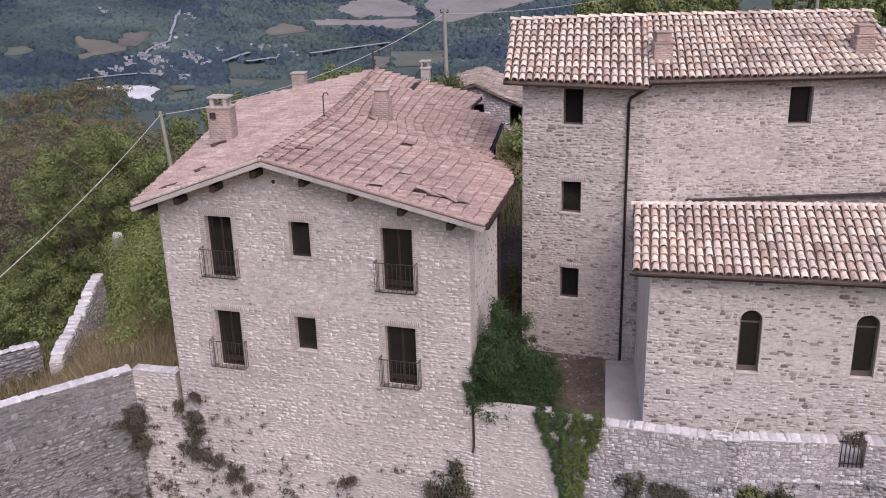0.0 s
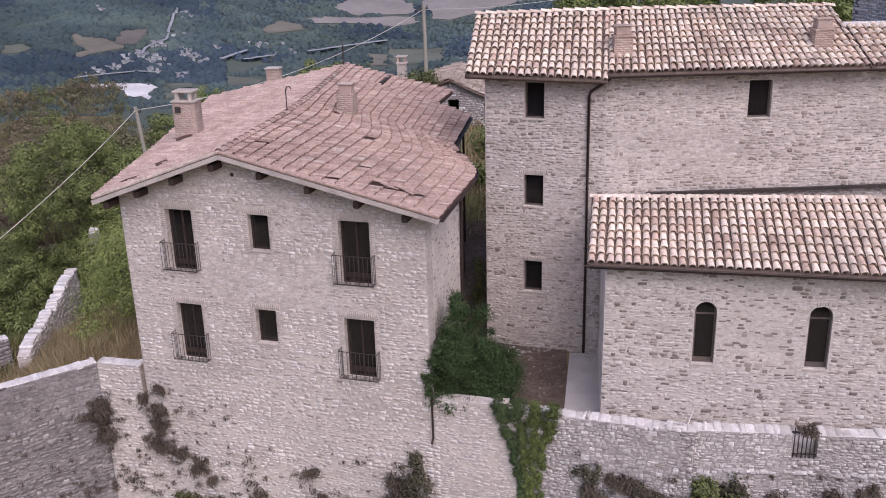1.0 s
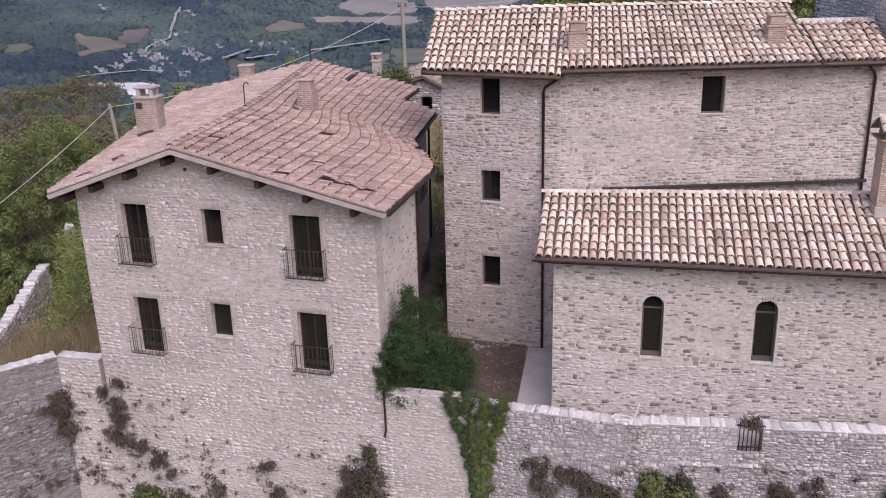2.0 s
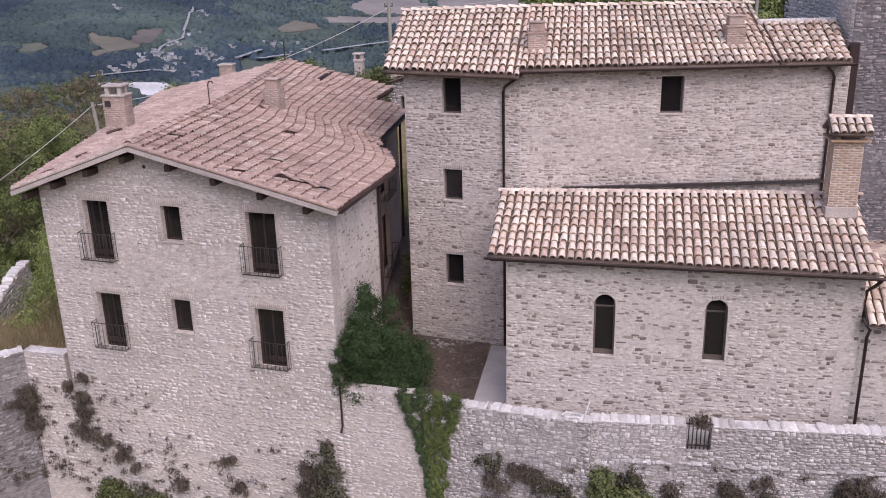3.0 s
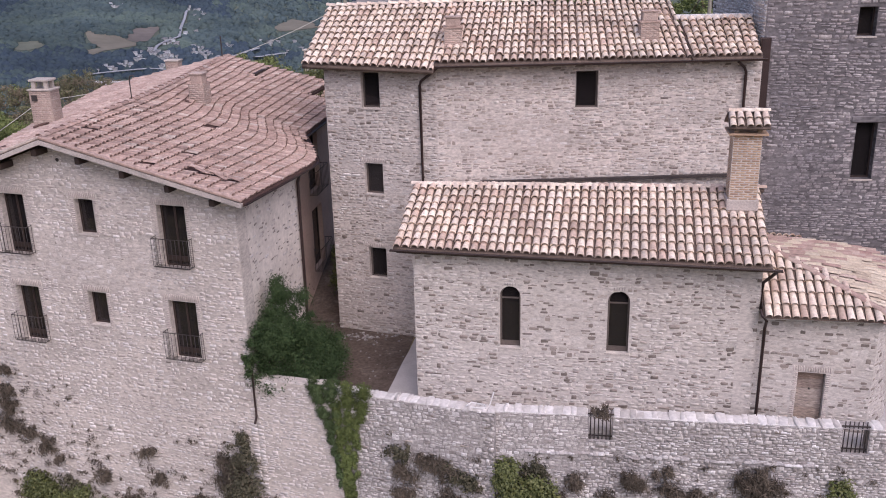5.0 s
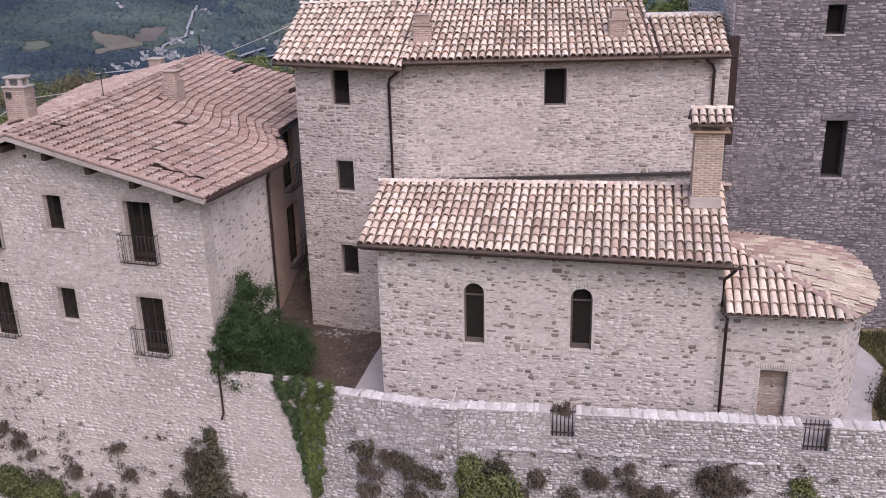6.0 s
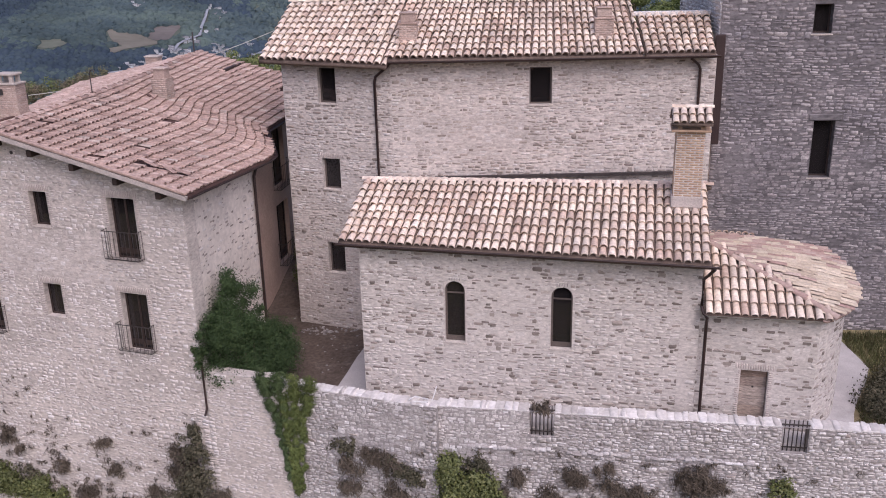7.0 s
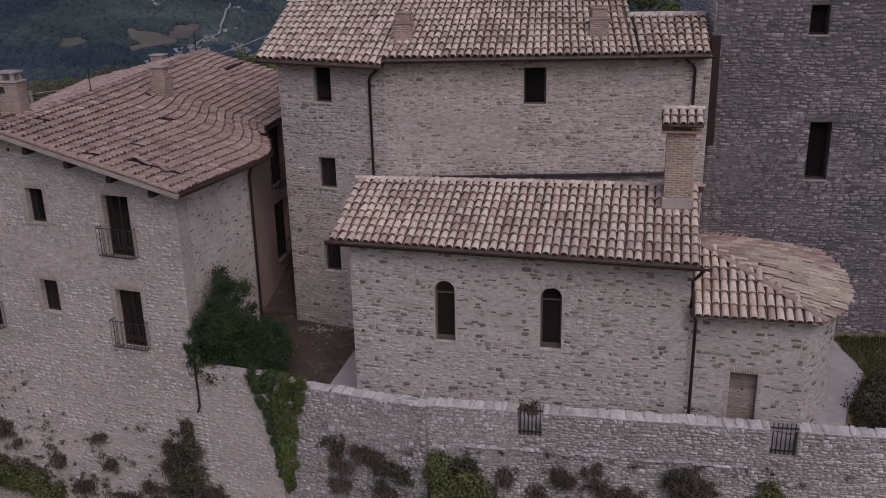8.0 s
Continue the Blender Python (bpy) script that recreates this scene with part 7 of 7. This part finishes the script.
far_field("field", "khaki stubble field between the woods", [(-21.27, 1978), (-20.65, 1966), (-19.88, 1939), (-19.12, 1931), (-19.08, 1906), (-18.58, 1887), (-18.09, 1877), (-18.82, 1856), (-19.62, 1836), (-20.4, 1820), (-20.89, 1796), (-21.56, 1792), (-21.44, 1824), (-20.84, 1838), (-20.47, 1841), (-20.9, 1873), (-21.13, 1910)], FIELD)
far_field("field", "reddish ploughed field between the woods", [(-19.07, 1932), (-18.81, 1967), (-18.47, 1996), (-17.9, 2014), (-17.2, 2026), (-17.09, 2009), (-17.41, 1969), (-17.81, 1904), (-18.57, 1892), (-19.03, 1907)], FIELD_BROWN)
far_field("field", "khaki stubble field on the far hillside", [(-10.6, 2144), (-10.07, 2200), (-9.38, 2262), (-8.71, 2250), (-8.04, 2248), (-7.79, 2203), (-8.75, 2165), (-10.11, 2120)], FIELD)
far_field("field", "pale pink stubble field on the far hillside", [(-6.1, 2509), (-5.05, 2674), (-4.54, 2740), (-2.83, 2760), (-2.32, 2707), (-1.3, 2569), (-1.07, 2435), (-1.67, 2397), (-3.22, 2397), (-4.07, 2424), (-4.6, 2382), (-5.11, 2404), (-5.34, 2444), (-5.95, 2446)], FIELD_PALE)
far_field("field", "pale stubble field above the viaduct", [(-7.85, 2316), (-6.65, 2361), (-5.29, 2358), (-3.91, 2360), (-2.53, 2370), (-1.08, 2346), (-.89, 2282), (-2.56, 2245), (-3.93, 2276), (-4.62, 2291), (-5.99, 2285), (-7.36, 2271)], FIELD_PALE)
far_field("field", "pale stubble field on the far hillside", [(-.78, 2589), (-.43, 2760), (5.5, 2900), (6.2, 2520), (.92, 2299), (-.12, 2323)], FIELD_PALE)
far_field("field", "grey-green pasture beside the viaduct", [(-2.89, 1988), (-1.22, 1978), (.53, 1982), (.52, 1808), (-1.25, 1770), (-2.66, 1764), (-2.92, 1866)], FIELD_GREEN)
far_field("field", "brown stubble beside the viaduct", [(-4.2, 1944), (-2.98, 1922), (-3.01, 1766), (-4.06, 1759)], FIELD)
far_field("field", "olive pasture in the valley", [(-12.86, 1699), (-11.7, 1676), (-10.69, 1651), (-11.05, 1601), (-12.42, 1590), (-12.91, 1609)], FIELD_GREEN)
far_field("field", "olive pasture by the river", [(-16.38, 1616), (-14.9, 1644), (-14.93, 1596), (-16.09, 1577)], FIELD_GREEN)
far_field("field", "grey pasture by the river", [(-16.6, 1553), (-15.45, 1555), (-15.14, 1529), (-16.48, 1500)], FIELD_GREEN)
far_field("field", "green meadow on the wooded hillside", [(-24.91, 1922), (-23.75, 1925), (-23.51, 1877), (-24.42, 1852), (-25.21, 1868)], FIELD_GREEN)
far_field("field", "ploughed field in the valley", [(0, 1480), (4.8, 1420), (4.4, 1600), (.5, 1600)], FIELD_BROWN)
gravel = far_field("gravel_bar", "white gravel bar by the river", [(-21.34, 1605), (-21.11, 1617), (-19.56, 1619), (-18.3, 1624), (-17.35, 1617), (-16.89, 1595), (-17.23, 1578), (-17.38, 1522), (-17.53, 1502), (-17.91, 1547), (-18.56, 1539), (-18.77, 1556), (-18.83, 1582), (-19.59, 1595), (-20.52, 1595)], GRAVEL_BAR, "gravel")


def strip(name, label, line, width, mat, lift=4.0, category="road"):
    """A road over the far land; line in (azimuth degrees, distance)."""
    pts = []
    for (a0, d0_), (a1, d1_) in zip(line, line[1:]):
        for k in range(14):
            t = k / 14
            a, d = a0 + (a1 - a0) * t, d0_ + (d1_ - d0_) * t
            pts.append(Vector((d * math.sin(radians(a)), d * math.cos(radians(a)), 0)))
            ROADS.append((pts[-1].x, pts[-1].y))
    vs, fs = [], []
    for i, p in enumerate(pts):
        q = (pts[min(i + 1, len(pts) - 1)] - pts[max(i - 1, 0)]).normalized()
        s = Vector((-q.y, q.x, 0)) * width / 2
        z = land_far(p.x, p.y) + lift
        for e in (p - s, p + s):
            vs += [(e.x, e.y, z), (e.x, e.y, z - 1.5)]
    for i in range(len(pts) - 1):
        a, b = 4 * i, 4 * i + 4
        fs += [(a, b, b + 2, a + 2), (a + 1, b + 1, b, a), (a + 2, b + 2, b + 3, a + 3), (a + 3, b + 3, b + 1, a + 1)]
    return tagged(pmesh(name, vs, fs, mat), label, category, kind="structure")


strip("road", "pale road climbing out of the village", [(-17.61, 1818), (-17.35, 1867), (-16.91, 1900), (-16.07, 1950), (-15.91, 2026), (-15.67, 2104), (-15.47, 2203)], 6, ASPHALT)
strip("road", "pale valley road above the river", [(-21.5, 1650), (-19.6, 1672), (-17.9, 1697), (-16.8, 1700)], 6, ASPHALT)
strip("viaduct", "long pale viaduct across the valley", [(-7.9, 1954), (-5.75, 1997), (-2.77, 2062)], 10, ASPHALT, 9, "bridge")
strip("viaduct", "short length of viaduct by the village", [(-13.1, 1826), (-11.4, 1927)], 9, ASPHALT, 8, "bridge")
strip("viaduct", "second length of viaduct by the village", [(-11.8, 1845), (-9.8, 1889)], 9, ASPHALT, 8, "bridge")


def valley_house(x, y, w, d, h, turn, seed):
    r = random.Random(seed)
    z = land_far(x, y)
    th = thing("valley_house", "small pale house with a low gable roof in the valley village", "house", (x, y, z), "village houses")
    M = pose(x, y, z, 0, 0, turn)
    bm = bmesh.new()
    box_into(bm, M @ pose(0, 0, h / 2), (w, d, h + 2))
    part("wall", bm, WHITE_WALL, th)
    vs = [M @ Vector(p) for p in ((-w / 2 - .5, -d / 2 - .6, h), (w / 2 + .5, -d / 2 - .6, h), (w / 2 + .5, d / 2 + .6, h), (-w / 2 - .5, d / 2 + .6, h), (-w / 2 - .5, 0, h + d * .28), (w / 2 + .5, 0, h + d * .28))]
    pmesh("roof", vs, [(0, 1, 5, 4), (2, 3, 4, 5), (0, 4, 3), (1, 2, 5), (0, 3, 2, 1)], HOUSE_ROOF, th)
    return th


VILLAGE = []
rv = random.Random(600)
# clusters of the village along its roads: azimuth from and to, distance from and to, houses
for a0, a1, d0_, d1_, cnt in ((-20.9, -19.9, 1686, 1698, 7), (-19.7, -18.8, 1714, 1722, 6), (-18.8, -18.3, 1768, 1792, 6), (-18.2, -17.7, 1810, 1832, 7), (-17.55, -16.8, 1795, 1820, 8), (-17.0, -16.2, 1876, 1912, 9), (-17.5, -16.1, 1765, 1790, 12), (-17.25, -16.5, 1715, 1750, 8),
                              (-15.3, -14.5, 1840, 1895, 9), (-14.8, -14.0, 1785, 1848, 10), (-15.3, -14.4, 2130, 2230, 9), (-15.35, -15.0, 2008, 2018, 3), (-13.5, -12.9, 1905, 1922, 5), (-11.2, -10.4, 1972, 1996, 5), (-9.45, -9.3, 2017, 2023, 1), (-19.6, -19.2, 2178, 2204, 4), (-15.7, -15.6, 1975, 1982, 1), (-13.1, -12.9, 1845, 1850, 2),
                              (-15.6, -15.0, 1688, 1698, 3), (-10.0, -7.0, 1900, 2000, 5), (1.5, 3.6, 1500, 1800, 10), (3.0, 5.0, 2100, 2300, 6)):
    for _ in range(cnt):
        a, d = radians(rv.uniform(a0 - .15, a1 + .15)), rv.uniform(d0_ - 14, d1_ + 14)
        x, y = d * math.sin(a), d * math.cos(a)
        if in_fields(x, y):
            continue
        VILLAGE.append((x, y))
        big = rv.random() < .15
        valley_house(x, y, rv.uniform(5, 8.5) * (1.8 if big else 1), rv.uniform(4.8, 6.5) * (1.2 if big else 1), rv.uniform(3.4, 5.5), rv.uniform(0, 180), rv.random())

_built = np.array(VILLAGE + ROADS)


def open_land(x, y):
    """Ground left to trees: off the fields, the houses and the roads, and the strips before them."""
    d = math.hypot(x, y)
    rag = 16 * bumps(x, y, 32, 41)
    for back in (0, 14, 28):
        k = 1 + (back + .6 * rag) / d
        if in_fields(x * k + rag, y * k):
            return False
    for back, gap in ((0, 7), (10, 6)):
        k = 1 + back / d
        if ((_built[:, 0] - x * k) ** 2 + (_built[:, 1] - y * k) ** 2).min() < gap * gap:
            return False
    return True


az_of = lambda x, y: math.degrees(math.atan2(x, y))
thick = lambda x, y: open_land(x, y) and bumps(x, y, 260, 9) > -.62
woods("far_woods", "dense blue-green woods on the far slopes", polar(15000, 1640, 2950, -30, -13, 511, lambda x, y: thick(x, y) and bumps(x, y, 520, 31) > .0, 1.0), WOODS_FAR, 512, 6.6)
# These patches carry their dimness in the material, not from the relief.
woods("far_woods", "darker blue patches of far woods, tinted for haze and shade", polar(11000, 1640, 2950, -30, -13, 521, lambda x, y: thick(x, y) and bumps(x, y, 520, 31) < .04, 1.0), WOODS_DEEP, 522, 6.6)
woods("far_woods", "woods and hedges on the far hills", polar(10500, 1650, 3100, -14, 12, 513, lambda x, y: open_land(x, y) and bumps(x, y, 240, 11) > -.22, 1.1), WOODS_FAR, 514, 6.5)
woods("far_woods", "darker blue patches of woods on the far hills, tinted for shade", polar(2600, 1850, 3100, -14, 12, 523, lambda x, y: open_land(x, y) and bumps(x, y, 240, 11) < -.12, 1.1), WOODS_DEEP, 524, 7.5)
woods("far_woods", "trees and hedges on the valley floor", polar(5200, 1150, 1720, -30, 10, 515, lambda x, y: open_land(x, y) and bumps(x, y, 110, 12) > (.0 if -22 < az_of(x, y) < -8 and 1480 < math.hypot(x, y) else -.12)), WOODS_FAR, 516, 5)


# ================================================================ poles and cables
def pole(label, foot, top, r, arms=True):
    th = thing("utility_pole", label, "pole", foot, "utility poles")
    tube_part("post", [Vector(foot) - Vector((0, 0, .5)), top], [r * 1.4, r], POLE_WOOD, th, "", 8)
    bm = bmesh.new()
    t = Vector(top)
    box_into(bm, pose(t.x, t.y, t.z - .25, 0, 0, 10), (.5, .06, .06))
    for sx in (-.22, 0, .22):
        box_into(bm, pose(t.x + sx, t.y, t.z - .13, 0, 0, 10), (.05, .05, .16), .01)
    part("bracket", bm, IRON, th, "small insulator bracket")
    return th


def cable(label, a, b, sag, r=.017):
    a, b = Vector(a), Vector(b)
    pts = [a.lerp(b, k / 24) - Vector((0, 0, sag * 4 * (k / 24) * (1 - k / 24))) for k in range(25)]
    th = thing("cable", label, "cable", pts[0], "overhead cables")
    tube_part("wire", pts, r, CABLE, th, "", 5)


E1 = Vector((0, 0, 12))
PT1 = E1 + Vector((-.29002, .94247, -.16626)) * 46.0
pole("grey utility pole behind the farmhouse", (PT1.x + .75, PT1.y + .2, land(PT1.x, PT1.y)), tuple(PT1), .09)
PT2 = E1 + Vector((.00795, .99725, -.0737)) * 56.0
pole("tall grey utility pole beyond the roofs", (PT2.x + .1, PT2.y, land(PT2.x, PT2.y)), tuple(PT2), .11)
pole("grey utility pole behind the long roof", (22.0, 54.2, land(22.0, 54.2)), (22.0, 54.2, 10.6), .10)
W0 = E1 + Vector((-.43755, .85102, -.29037)) * 30.0
cable("overhead cable sagging between the poles", PT1 - Vector((0, 0, .15)), PT2 - Vector((0, 0, .3)), .9)
cable("overhead cable from the pole down the slope", PT1 - Vector((0, 0, .15)), W0 + (W0 - PT1) * .6, .5)
cable("overhead cable beyond the long roof", PT2 - Vector((0, 0, .3)), (14.5, 52, 9.4), .5)
